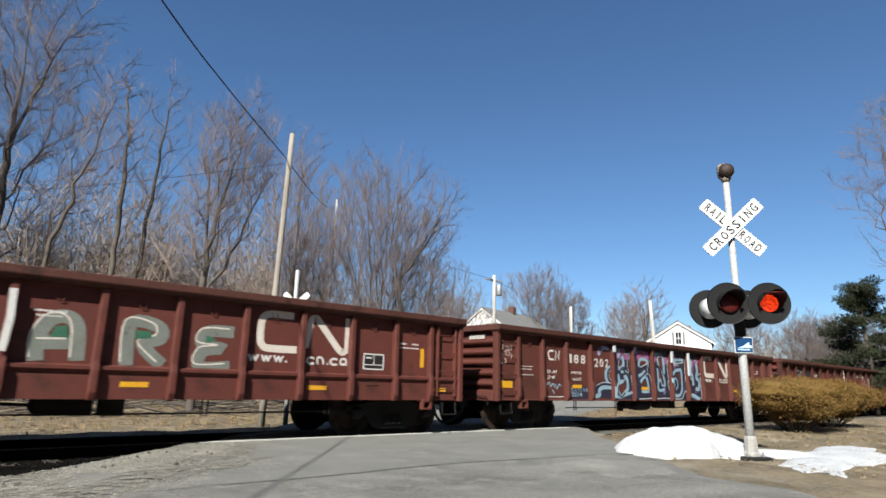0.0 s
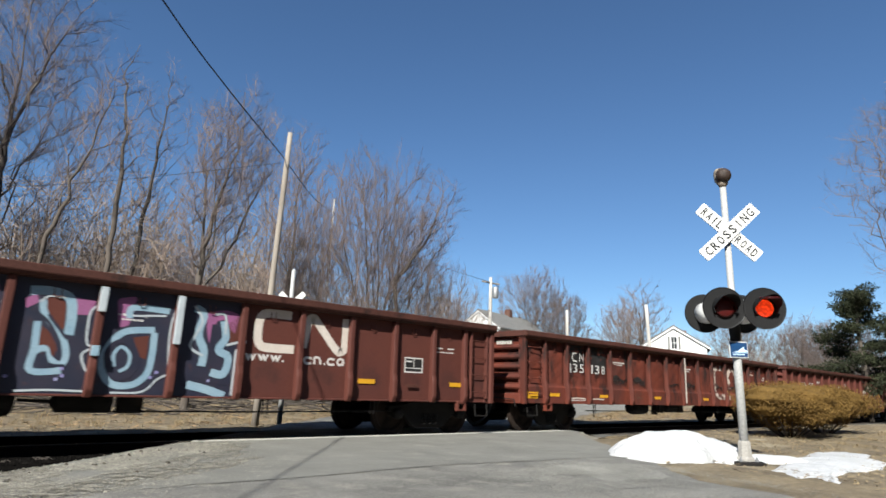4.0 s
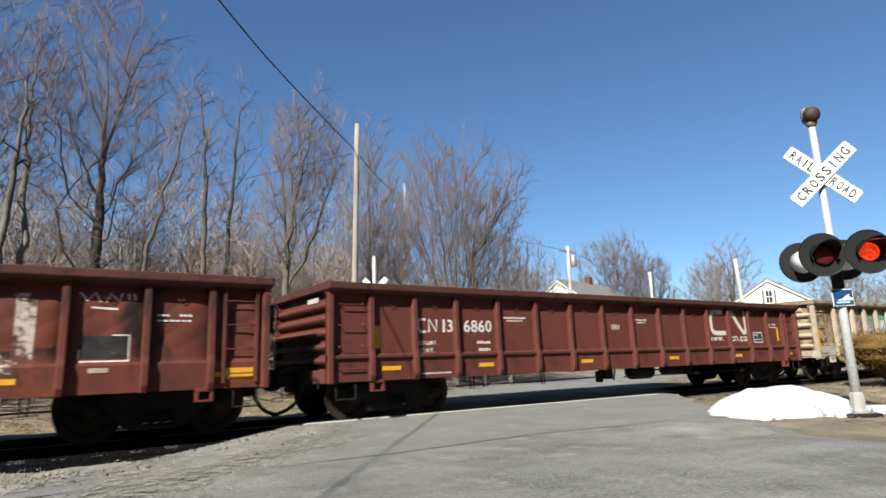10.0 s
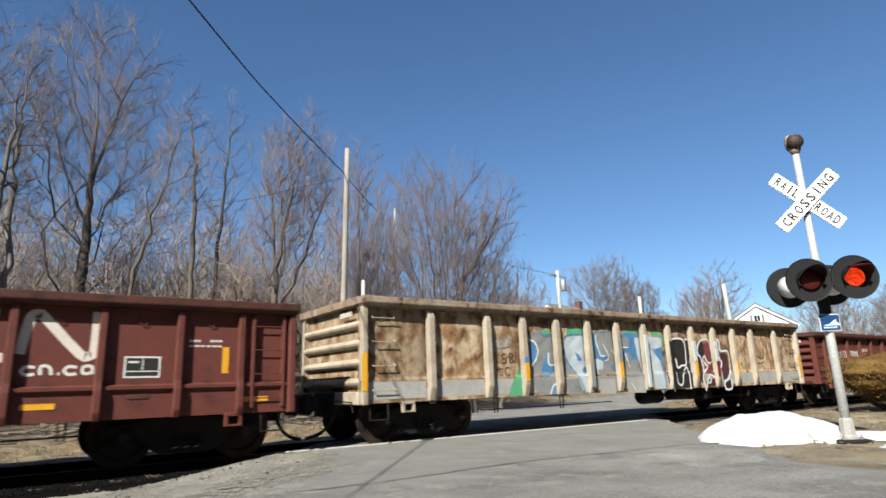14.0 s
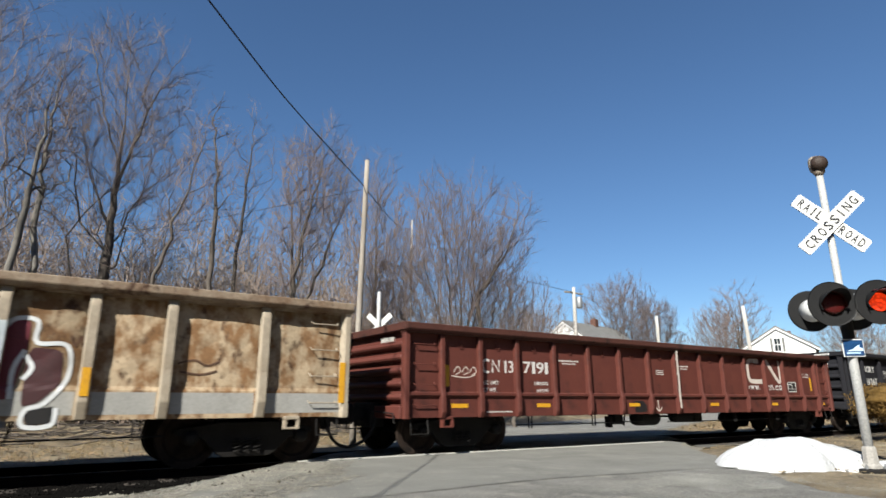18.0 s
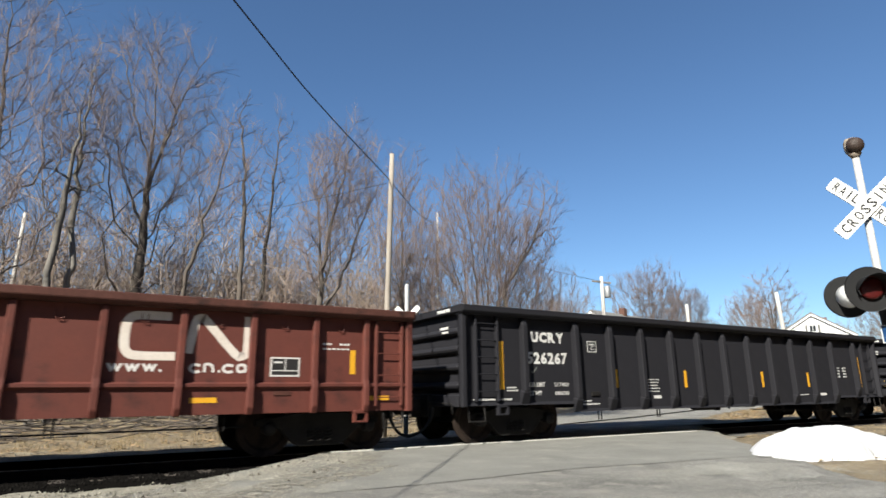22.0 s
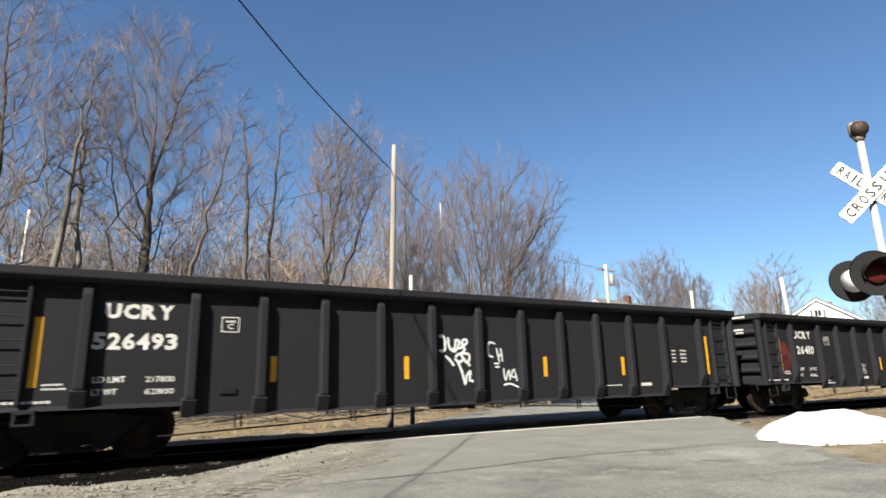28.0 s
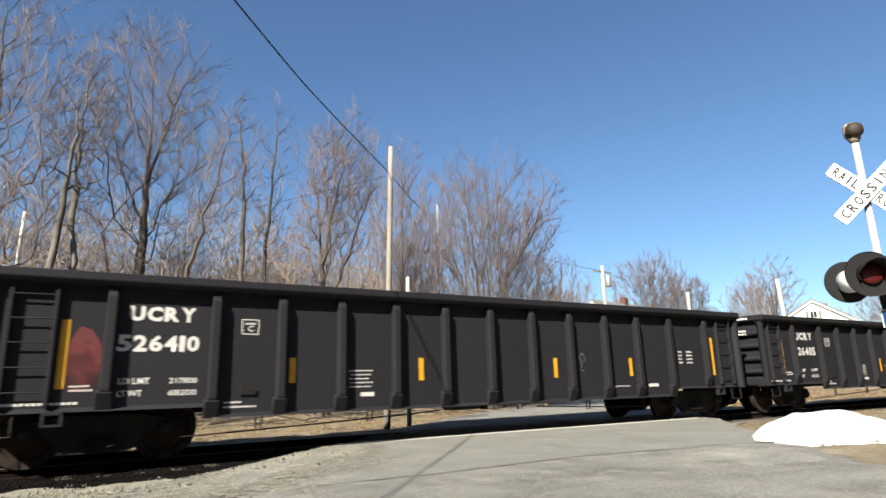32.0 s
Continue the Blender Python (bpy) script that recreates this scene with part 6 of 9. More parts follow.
for line in ([(5.3, 0.95), (5.4, 1.05), (5.5, 0.94), (5.62, 1.06), (5.7, 0.95)], [(5.35, 0.9), (5.55, 0.93), (5.75, 0.9)]):
    painted_line(bm, smoothed(line, 4), 0.016, LOW)
part("graffiti_tag", bm, RUST_LINE, c, "thin brown chalk tag")
flash(c, 0.18, 0.62, 0.84, 1.0, LOW)
flash(c, 16.14, 16.58, 0.86, 1.04, LOW)
bm = bmesh.new()
painted_line(bm, [(8.35, 0.8), (8.36, 1.6), (8.36, 2.3)], 0.10, -1.553)
part("pale_post_paint", bm, CREAM_LOGO, c, "pale paint on one post")

# car 4 and car 6: tidy oxide-red cars
for k, left, right, label in ((4, "13", "6860", "clean oxide-red steel gondola car with white markings"), (6, "13", "7191", "oxide-red gondola car with white number and one scuffed post")):
    c = add_car(k, "gondola_car", label, OXIDE, CN_RIBS, 2.53, 0.72, "oxide", gear=(9.1, 10.6, 7.7) if k == 4 else (7.55, 9.2, 6.35))
    oxide_marks(c)
    bm = bmesh.new()
    painted_line(bm, smoothed([(2.12, 1.87), (1.99, 1.87), (1.94, 1.76), (1.99, 1.64), (2.12, 1.63)], 3), 0.05, UP)
    part("owner_mark", bm, WHITE_PAINT, c, "small white owner's mark")
    bm = bmesh.new()
    painted_line(bm, [(2.20, 1.62), (2.20, 1.88), (2.38, 1.64), (2.38, 1.88)], 0.045, UP)
    part("owner_mark", bm, WHITE_PAINT, c, "small white owner's mark")
    letters("car_number", left, 2.53, 2.78, 1.62, 1.88, UP, WHITE_PAINT, c, "white stencilled number")
    letters("car_number", right, 3.06, 3.80, 1.62, 1.88, UP, WHITE_PAINT, c, "white stencilled number")
    letters("weight_letters", "LD.LMT.", 1.96, 2.38, 1.37, 1.45, UP, WHITE_PAINT, c)
    letters("weight_letters", "LT.WT.", 1.96, 2.30, 1.22, 1.30, UP, WHITE_PAINT, c)
    if k == 6:
        letters("weight_letters", "188900", 3.38, 3.78, 1.37, 1.45, UP, WHITE_PAINT, c)
        letters("weight_letters", "64100", 3.44, 3.78, 1.22, 1.30, UP, WHITE_PAINT, c)
    else:
        bm = bmesh.new()
        dashes(bm, 3.40, 3.76, 1.38, 1.44, UP, 6, 23)
        dashes(bm, 3.44, 3.76, 1.23, 1.29, UP, 5, 24)
        tagged(part("weight_print", bm, WHITE_PAINT, c, "white stencilled weight lines"), kind="stuff")
    flash(c, 0.98, 1.09, 1.32, 1.74, UP)
    flash(c, 15.62, 15.72, 1.36, 1.78, UP)
    bm = bmesh.new()
    for a, b, e, f in ((7.65, 7.95, 1.70, 1.715), (7.65, 7.95, 1.80, 1.815), (7.65, 7.665, 1.70, 1.81), (7.935, 7.95, 1.70, 1.81), (7.70, 7.90, 1.745, 1.77)):
        box(bm, a, b, UP - 0.003, UP + 0.001, e, f)
    part("stencil_frame", bm, WHITE_PAINT, c, "white outlined stencil")
    if k == 6:
        bm = bmesh.new()
        painted_line(bm, [(8.37, 0.85), (8.35, 1.25), (8.37, 1.6), (8.36, 2.0), (8.37, 2.34)], 0.075, -1.553)
        part("pale_post_paint", bm, CREAM_LOGO, c, "white paint scuffed over one post")
        for z in (1.3, 1.72, 2.1):
            bm = bmesh.new()
            painted_line(bm, [(8.36, z + 0.10), (8.305, z)], 0.04, -1.553, thick=0.004)
            part("paint_barb", bm, CREAM_LOGO, c, "white barb painted on a post")
        bm = bmesh.new()
        painted_line(bm, [(7.56, 1.06), (7.60, 0.80)], 0.035, LOW)
        painted_line(bm, smoothed([(7.49, 0.88), (7.55, 0.80), (7.60, 0.79), (7.66, 0.81), (7.71, 0.88)], 3), 0.03, LOW)
        part("arrow_mark", bm, CREAM_LOGO, c, "chalked white arrow pointing down")
        bm = bmesh.new()
        painted_area(bm, [(6.66, 1.04), (6.98, 1.04), (7.12, 0.92), (7.1, 0.76), (6.66, 0.76)], LOW, 0.003)
        part("black_patch", bm, SPRAY_BLACK, c, "black painted patch")
        bm = bmesh.new()
        for a in (1.2, 1.4, 1.6):
            painted_line(bm, smoothed([(a, 1.6), (a + 0.1, 1.72), (a + 0.17, 1.62), (a + 0.05, 1.55)], 3), 0.018, UP)
        painted_line(bm, smoothed([(1.15, 1.53), (1.5, 1.5), (1.75, 1.56)], 3), 0.018, UP)
        part("graffiti_tag", bm, CREAM_LOGO, c, "thin pale tag")

# car 5: rusted cream car with graffiti
CREAM_RELIEF = dented(CREAM_RIBS, 0.77, 2.585, 0.02, 4.0)
c = add_car(5, "gondola_car", "rust-streaked cream gondola car with large coloured graffiti", CREAM_SILL, CREAM_RIBS, 2.77, 0.77, "cream", CREAM, CREAM_SILL, CREAM_RELIEF, gear=(9.0, 10.35, 11.6))
for i, (a, b) in enumerate(zip((0, *CREAM_RIBS), (*CREAM_RIBS, BODY))):
    bm = bmesh.new()
    painted_area(bm, [(a + 0.1, 0.84), (a + 0.1, 1.16), (b - 0.1, 1.16), (b - 0.1, 0.84)], UP)
    hug(bm, CREAM_RELIEF)
    part("grey_band", bm, BAND_PAINT, c, "pale painted band")


# green wedge and first grey letter
spray(c, SPRAY_MINT, "green spray-paint wedge", [[(3.57, 0.78), (3.65, 0.97), (3.76, 1.15), (3.9, 1.3), (4.03, 1.46), (4.11, 0.77)]], level=0.005, name="graffiti_fill", relief=CREAM_RELIEF)
spray(c, SPRAY_STEEL, "grey spray-paint letter", [[(4.36, 2.17), (4.62, 2.23), (5.09, 2.13), (5.25, 0.78), (4.4, 0.8), (4.33, 1.29), (4.47, 1.54), (4.55, 1.79), (4.47, 1.95), (4.34, 2.0)]], level=0.003, name="graffiti_fill", relief=CREAM_RELIEF)
spray(c, SPRAY_BLUE, "blue spray-paint fill", [[(4.3, 1.99), (4.44, 1.95), (4.54, 1.8), (4.46, 1.6), (4.32, 1.44), (4.3, 1.79)], [(4.61, 1.29), (4.7, 1.51), (4.89, 1.71), (4.89, 1.48), (5.1, 1.42), (5.02, 1.28), (4.73, 1.16), (4.63, 1.2)], [(4.84, 0.78), (4.93, 0.97), (5.02, 1.0), (5.02, 0.78)]], level=0.005, name="graffiti_fill", relief=CREAM_RELIEF)
spray(c, SPRAY_MINT, "green spray-paint cap", [[(4.66, 2.24), (4.92, 2.27), (5.08, 2.17), (4.81, 2.15)]], level=0.005, name="graffiti_fill", relief=CREAM_RELIEF)
spray(c, SPRAY_BRIGHT, "white graffiti outline", stroke=[[(4.31, 2.03), (4.47, 1.96), (4.55, 1.8), (4.48, 1.6), (4.32, 1.42)], [(4.9, 1.72), (4.89, 1.46), (5.2, 1.47)], [(4.84, 0.79), (4.94, 0.97), (5.03, 1.01)]], width=0.04, level=0.008, name="graffiti_outline", relief=CREAM_RELIEF)
spray(c, SPRAY_BLUE, "blue graffiti outline", stroke=[[(4.62, 2.2), (4.81, 2.12), (5.09, 2.14)]], width=0.04, level=0.008, name="graffiti_outline", relief=CREAM_RELIEF)
# white wedge letter with a green cap
spray(c, SPRAY_STEEL, "grey spray-paint letter", [[(5.36, 1.69), (5.65, 1.7), (5.93, 0.74), (5.43, 0.75)]], level=0.003, name="graffiti_fill", relief=CREAM_RELIEF)
spray(c, SPRAY_MINT, "green spray-paint cap", [[(5.53, 2.19), (5.57, 2.3), (5.73, 2.33), (6.11, 2.33), (6.27, 2.29), (6.32, 1.65), (6.27, 1.67), (6.2, 2.01), (6.07, 2.17), (5.74, 2.15), (5.55, 2.09)]], level=0.0035, name="graffiti_fill", relief=CREAM_RELIEF)
spray(c, SPRAY_WHITE, "white spray-paint letter", [[(5.43, 2.0), (5.53, 2.11), (5.81, 2.15), (6.11, 2.15), (6.22, 1.97), (6.3, 1.46), (6.29, 1.13), (6.29, 0.76), (6.03, 0.76), (5.85, 1.09), (5.63, 1.37), (5.45, 1.64)]], level=0.005, name="graffiti_fill", relief=CREAM_RELIEF)
spray(c, SPRAY_BLUE, "blue spray-paint fill", [[(5.78, 1.75), (5.9, 1.69), (5.99, 1.56), (5.85, 1.53)], [(5.99, 1.34), (6.24, 1.46), (6.24, 1.13), (6.12, 1.09)]], level=0.0075, name="graffiti_fill", relief=CREAM_RELIEF)
spray(c, SPRAY_BLUE, "blue graffiti outline", stroke=[[(5.69, 1.32), (5.44, 1.62), (5.41, 1.97), (5.53, 2.13), (5.81, 2.17), (6.11, 2.18)], [(5.72, 1.29), (5.9, 1.05), (6.04, 0.76)]], width=0.03, level=0.008, name="graffiti_outline", relief=CREAM_RELIEF)
# grey letter with white edges
spray(c, SPRAY_STEEL, "grey spray-paint letter", [[(6.54, 0.73), (6.44, 2.12), (6.56, 2.22), (7.24, 2.28), (7.35, 0.71)]], level=0.003, name="graffiti_fill", relief=CREAM_RELIEF)
spray(c, SPRAY_MINT, "green spray-paint cap", [[(6.27, 2.27), (6.43, 2.26), (6.48, 1.65), (6.32, 1.65)]], level=0.0045, name="graffiti_fill", relief=CREAM_RELIEF)
spray(c, SPRAY_BLUE, "blue spray-paint fill", [[(6.44, 2.11), (6.58, 2.19), (6.56, 2.02), (6.74, 1.65), (6.94, 1.64), (6.92, 1.57), (6.81, 1.53), (6.48, 1.63)], [(7.01, 1.4), (7.16, 1.44), (7.31, 1.39), (7.13, 1.3)]], level=0.005, name="graffiti_fill", relief=CREAM_RELIEF)
spray(c, SPRAY_WHITE, "white spray-paint letter", [[(6.48, 1.61), (6.79, 1.53), (6.74, 1.34), (6.55, 1.32), (6.53, 1.14)]], level=0.0055, name="graffiti_fill", relief=CREAM_RELIEF)
spray(c, BAND_PAINT, "pale painted band", [[(6.53, 1.1), (7.11, 1.09), (7.13, 0.73), (6.55, 0.74)]], level=0.0055, name="graffiti_fill", relief=CREAM_RELIEF)
spray(c, SPRAY_BRIGHT, "white graffiti outline", stroke=[[(6.59, 2.19), (6.56, 2.02), (6.7, 1.68), (6.85, 1.67)], [(6.81, 1.95), (7.0, 1.62), (6.82, 1.53)], [(7.12, 1.83), (7.28, 1.69)]], width=0.03, level=0.008, name="graffiti_outline", relief=CREAM_RELIEF)
spray(c, SPRAY_BLUE, "blue graffiti outline", stroke=[[(6.45, 2.21), (6.84, 2.27), (7.26, 2.28)]], width=0.03, level=0.008, name="graffiti_outline", relief=CREAM_RELIEF)
# blue letter
spray(c, SPRAY_BLUE, "blue spray-paint fill", [[(7.52, 2.27), (8.35, 2.25), (8.38, 1.78), (8.21, 1.5), (7.96, 1.57), (7.71, 1.76), (7.64, 1.56), (7.55, 1.45)]], level=0.003, name="graffiti_fill", relief=CREAM_RELIEF)
spray(c, SPRAY_STEEL, "grey spray-paint letter", [[(7.55, 2.13), (7.84, 2.14), (7.81, 1.9), (7.55, 1.89)], [(7.66, 1.75), (7.8, 1.75), (8.01, 1.52), (8.23, 1.3), (8.32, 1.14), (7.58, 1.13), (7.57, 1.48), (7.68, 1.63)]], level=0.005, name="graffiti_fill", relief=CREAM_RELIEF)
spray(c, SPRAY_WHITE, "white spray-paint letter", [[(8.08, 2.15), (8.33, 2.15), (8.36, 1.14), (8.31, 1.16), (8.13, 1.71)]], level=0.0055, name="graffiti_fill", relief=CREAM_RELIEF)
spray(c, BAND_PAINT, "pale painted band", [[(7.61, 1.1), (8.22, 1.1), (8.33, 0.71), (7.6, 0.73)]], level=0.0052, name="graffiti_fill", relief=CREAM_RELIEF)
spray(c, SPRAY_MINT, "green spray-paint cap", [[(7.64, 2.26), (7.82, 2.35), (8.14, 2.35), (8.32, 2.29), (7.98, 2.24)]], level=0.0055, name="graffiti_fill", relief=CREAM_RELIEF)
spray(c, SPRAY_BRIGHT, "white graffiti outline", stroke=[[(7.55, 1.88), (7.81, 1.88)], [(7.65, 1.74), (7.78, 1.37)], [(7.75, 0.98), (7.9, 0.79)]], width=0.03, level=0.008, name="graffiti_outline", relief=CREAM_RELIEF)
spray(c, SPRAY_BLUE, "blue graffiti outline", stroke=[[(7.96, 1.56), (8.22, 1.27), (8.33, 0.98), (8.31, 0.74)]], width=0.03, level=0.0085, name="graffiti_outline", relief=CREAM_RELIEF)
# white letter with a green shadow
spray(c, SPRAY_MINT, "green spray-paint cap", [[(8.82, 2.22), (8.97, 2.36), (9.34, 2.23), (9.37, 2.0), (9.25, 1.94), (9.23, 2.17)]], level=0.003, name="graffiti_fill", relief=CREAM_RELIEF)
spray(c, SPRAY_BLUE, "blue spray-paint fill", [[(8.84, 1.85), (9.25, 1.9), (9.22, 1.44), (9.13, 1.32), (9.03, 1.59)], [(8.56, 1.59), (8.69, 1.5), (8.66, 1.38), (8.57, 1.42)]], level=0.0035, name="graffiti_fill", relief=CREAM_RELIEF)
spray(c, SPRAY_WHITE, "white spray-paint letter", [[(8.55, 2.18), (9.2, 2.17), (9.24, 1.92), (8.94, 1.85), (8.85, 1.89), (9.09, 1.51), (9.18, 1.12), (9.21, 0.73), (8.72, 0.74), (8.73, 1.43), (8.63, 1.85)]], level=0.005, name="graffiti_fill", relief=CREAM_RELIEF)
spray(c, SPRAY_BLUE, "blue graffiti outline", stroke=[[(8.8, 1.86), (9.09, 1.52), (9.21, 1.09), (9.19, 0.72)]], width=0.04, level=0.008, name="graffiti_outline", relief=CREAM_RELIEF)
# bubble letters
spray(c, SPRAY_BLACK, "black spray-paint bubble letter", [[(9.32, 0.98), (9.31, 1.71), (9.5, 2.07), (9.87, 2.16), (10.25, 2.12), (10.34, 1.83), (10.35, 0.69), (9.54, 0.69)], [(10.33, 2.07), (10.55, 2.14), (10.77, 2.14), (10.76, 1.7), (10.51, 1.49), (10.47, 0.79), (10.33, 0.74)], [(10.92, 1.85), (11.1, 2.07), (11.28, 2.09), (11.2, 1.46), (10.89, 1.36)]], level=0.005, name="graffiti_fill", relief=CREAM_RELIEF)
spray(c, SPRAY_WHITE, "white spray-paint bubble letter", [[(10.51, 1.45), (10.58, 1.7), (10.77, 1.85), (10.75, 0.77), (10.46, 0.79)]], level=0.006, name="graffiti_fill", relief=CREAM_RELIEF)
spray(c, SPRAY_MAROON, "maroon spray-paint bubble letter", [[(10.56, 1.49), (10.76, 1.66), (10.99, 1.6), (11.07, 1.29), (10.97, 0.87), (10.81, 0.97), (10.87, 1.33), (10.75, 1.51)], [(12.02, 1.77), (12.43, 1.73), (12.46, 1.27), (12.22, 1.01), (12.02, 0.95)], [(11.07, 0.71), (11.12, 0.97), (11.43, 1.02), (11.76, 1.0), (11.67, 0.7)]], level=0.0065, name="graffiti_fill", relief=CREAM_RELIEF)
spray(c, SPRAY_WINE, "wine-red spray-paint bubble letter", [[(11.24, 2.01), (11.47, 2.12), (11.63, 1.9), (11.6, 1.51), (11.26, 1.43)], [(11.65, 1.95), (11.81, 2.14), (12.0, 2.12), (12.0, 1.73), (11.9, 1.05), (11.62, 1.06)], [(11.13, 1.35), (11.63, 1.41), (11.69, 1.1), (11.39, 1.06)]], level=0.0065, name="graffiti_fill", relief=CREAM_RELIEF)
spray(c, SPRAY_BLACK, "black spray-paint bubble letter", [[(12.07, 0.9), (12.41, 0.96), (12.43, 0.73), (12.13, 0.72)]], level=0.0068, name="graffiti_fill", relief=CREAM_RELIEF)
spray(c, SPRAY_BRIGHT, "white graffiti outline", stroke=[[(9.58, 0.71), (9.39, 1.12), (9.38, 1.67), (9.56, 2.05), (9.87, 2.15), (10.22, 2.12), (10.32, 1.88), (10.27, 1.44), (10.05, 1.4), (9.86, 1.34), (9.81, 1.56), (9.74, 1.52), (9.74, 0.98), (9.91, 0.86), (10.0, 0.98), (10.05, 1.16), (10.3, 1.34), (10.33, 0.74)], [(10.32, 2.13), (10.76, 2.17)]], width=0.05, level=0.009, name="graffiti_outline", relief=CREAM_RELIEF)
spray(c, SPRAY_BRIGHT, "white graffiti outline", stroke=[[(10.45, 1.44), (10.61, 1.65), (10.83, 1.73), (11.03, 1.6), (11.09, 1.31), (10.98, 1.02), (11.08, 0.68)], [(10.88, 1.69), (10.94, 1.97), (11.2, 2.14), (11.53, 2.13), (11.65, 1.88), (11.61, 1.52), (11.36, 1.48), (11.23, 1.66), (11.12, 1.55), (11.31, 1.35), (11.09, 1.21)], [(11.08, 0.73), (11.3, 1.11), (11.56, 1.07), (11.76, 1.01), (11.67, 0.73)], [(11.17, 0.97), (11.29, 1.05), (11.37, 0.97), (11.27, 0.89), (11.17, 0.96)]], width=0.05, level=0.0094, name="graffiti_outline", relief=CREAM_RELIEF)
spray(c, SPRAY_BRIGHT, "white graffiti outline", stroke=[[(11.65, 1.92), (11.8, 2.14), (12.07, 2.13), (12.1, 1.83), (12.47, 1.8), (12.53, 1.37), (12.31, 1.01), (12.09, 0.91), (12.09, 0.7), (12.41, 0.71), (12.44, 0.94)], [(11.89, 1.06), (11.88, 1.46), (11.98, 1.72)], [(11.99, 1.65), (12.09, 1.48), (12.0, 1.32)]], width=0.06, level=0.0098, name="graffiti_outline", relief=CREAM_RELIEF)
spray(c, RUST_LINE, "brown scrawled tag", stroke=[[(3.3, 1.72), (3.32, 1.5)], [(3.58, 1.7), (3.46, 1.68), (3.46, 1.6), (3.56, 1.58), (3.54, 1.5), (3.44, 1.5)], [(3.68, 1.5), (3.68, 1.7), (3.8, 1.66), (3.7, 1.6), (3.82, 1.54), (3.68, 1.5)], [(3.36, 1.42), (3.38, 1.24), (3.46, 1.24)], [(3.3, 1.36), (3.46, 1.37)], [(3.64, 1.4), (3.54, 1.38), (3.56, 1.24), (3.66, 1.24)], [(13.95, 1.6), (14.2, 1.66), (14.4, 1.58), (14.6, 1.66)], [(14.0, 1.48), (14.3, 1.44), (14.55, 1.5)], [(12.5, 1.95), (12.56, 1.8), (12.62, 1.95), (12.66, 1.78)]], width=0.03, level=0.006, name="graffiti_tag", relief=CREAM_RELIEF)
for x, z0, z1, m in ((4.06, 1.5, 1.62, SPRAY_BLUE), (6.2, 0.9, 1.55, SPRAY_STEEL), (7.29, 1.55, 2.05, SPRAY_STEEL), (8.38, 0.85, 2.22, SPRAY_WHITE), (9.46, 0.82, 2.06, SPRAY_BLACK), (10.56, 1.52, 2.08, SPRAY_WHITE), (11.66, 1.06, 1.5, SPRAY_WINE), (11.66, 1.52, 2.1, SPRAY_WHITE)):
    bm = bmesh.new()
    box(bm, x - 0.068, x + 0.068, -1.556, -1.53, z0, z1, 0.004)
    part("painted_post", bm, m, c, "graffiti carried over a side post")
spray(c, SPRAY_BLUE, "thin blue tag", stroke=[[(3.2, 1.95), (3.35, 2.05), (3.45, 1.9), (3.6, 2.05), (3.8, 1.95)], [(3.25, 1.85), (3.5, 1.82), (3.75, 1.88)]], width=0.02, level=0.005, name="graffiti_tag", relief=CREAM_RELIEF)
for x, z0, z1 in ((0.03, 1.0, 1.7), (4.06, 1.1, 1.5), (7.29, 1.1, 1.5), (10.56, 1.1, 1.5), (12.74, 1.1, 1.5), (16.68, 1.0, 1.7)):
    flash(c, x - 0.055, x + 0.055, z0, z1, -1.556 if 0.5 < x < 16 else -1.525)

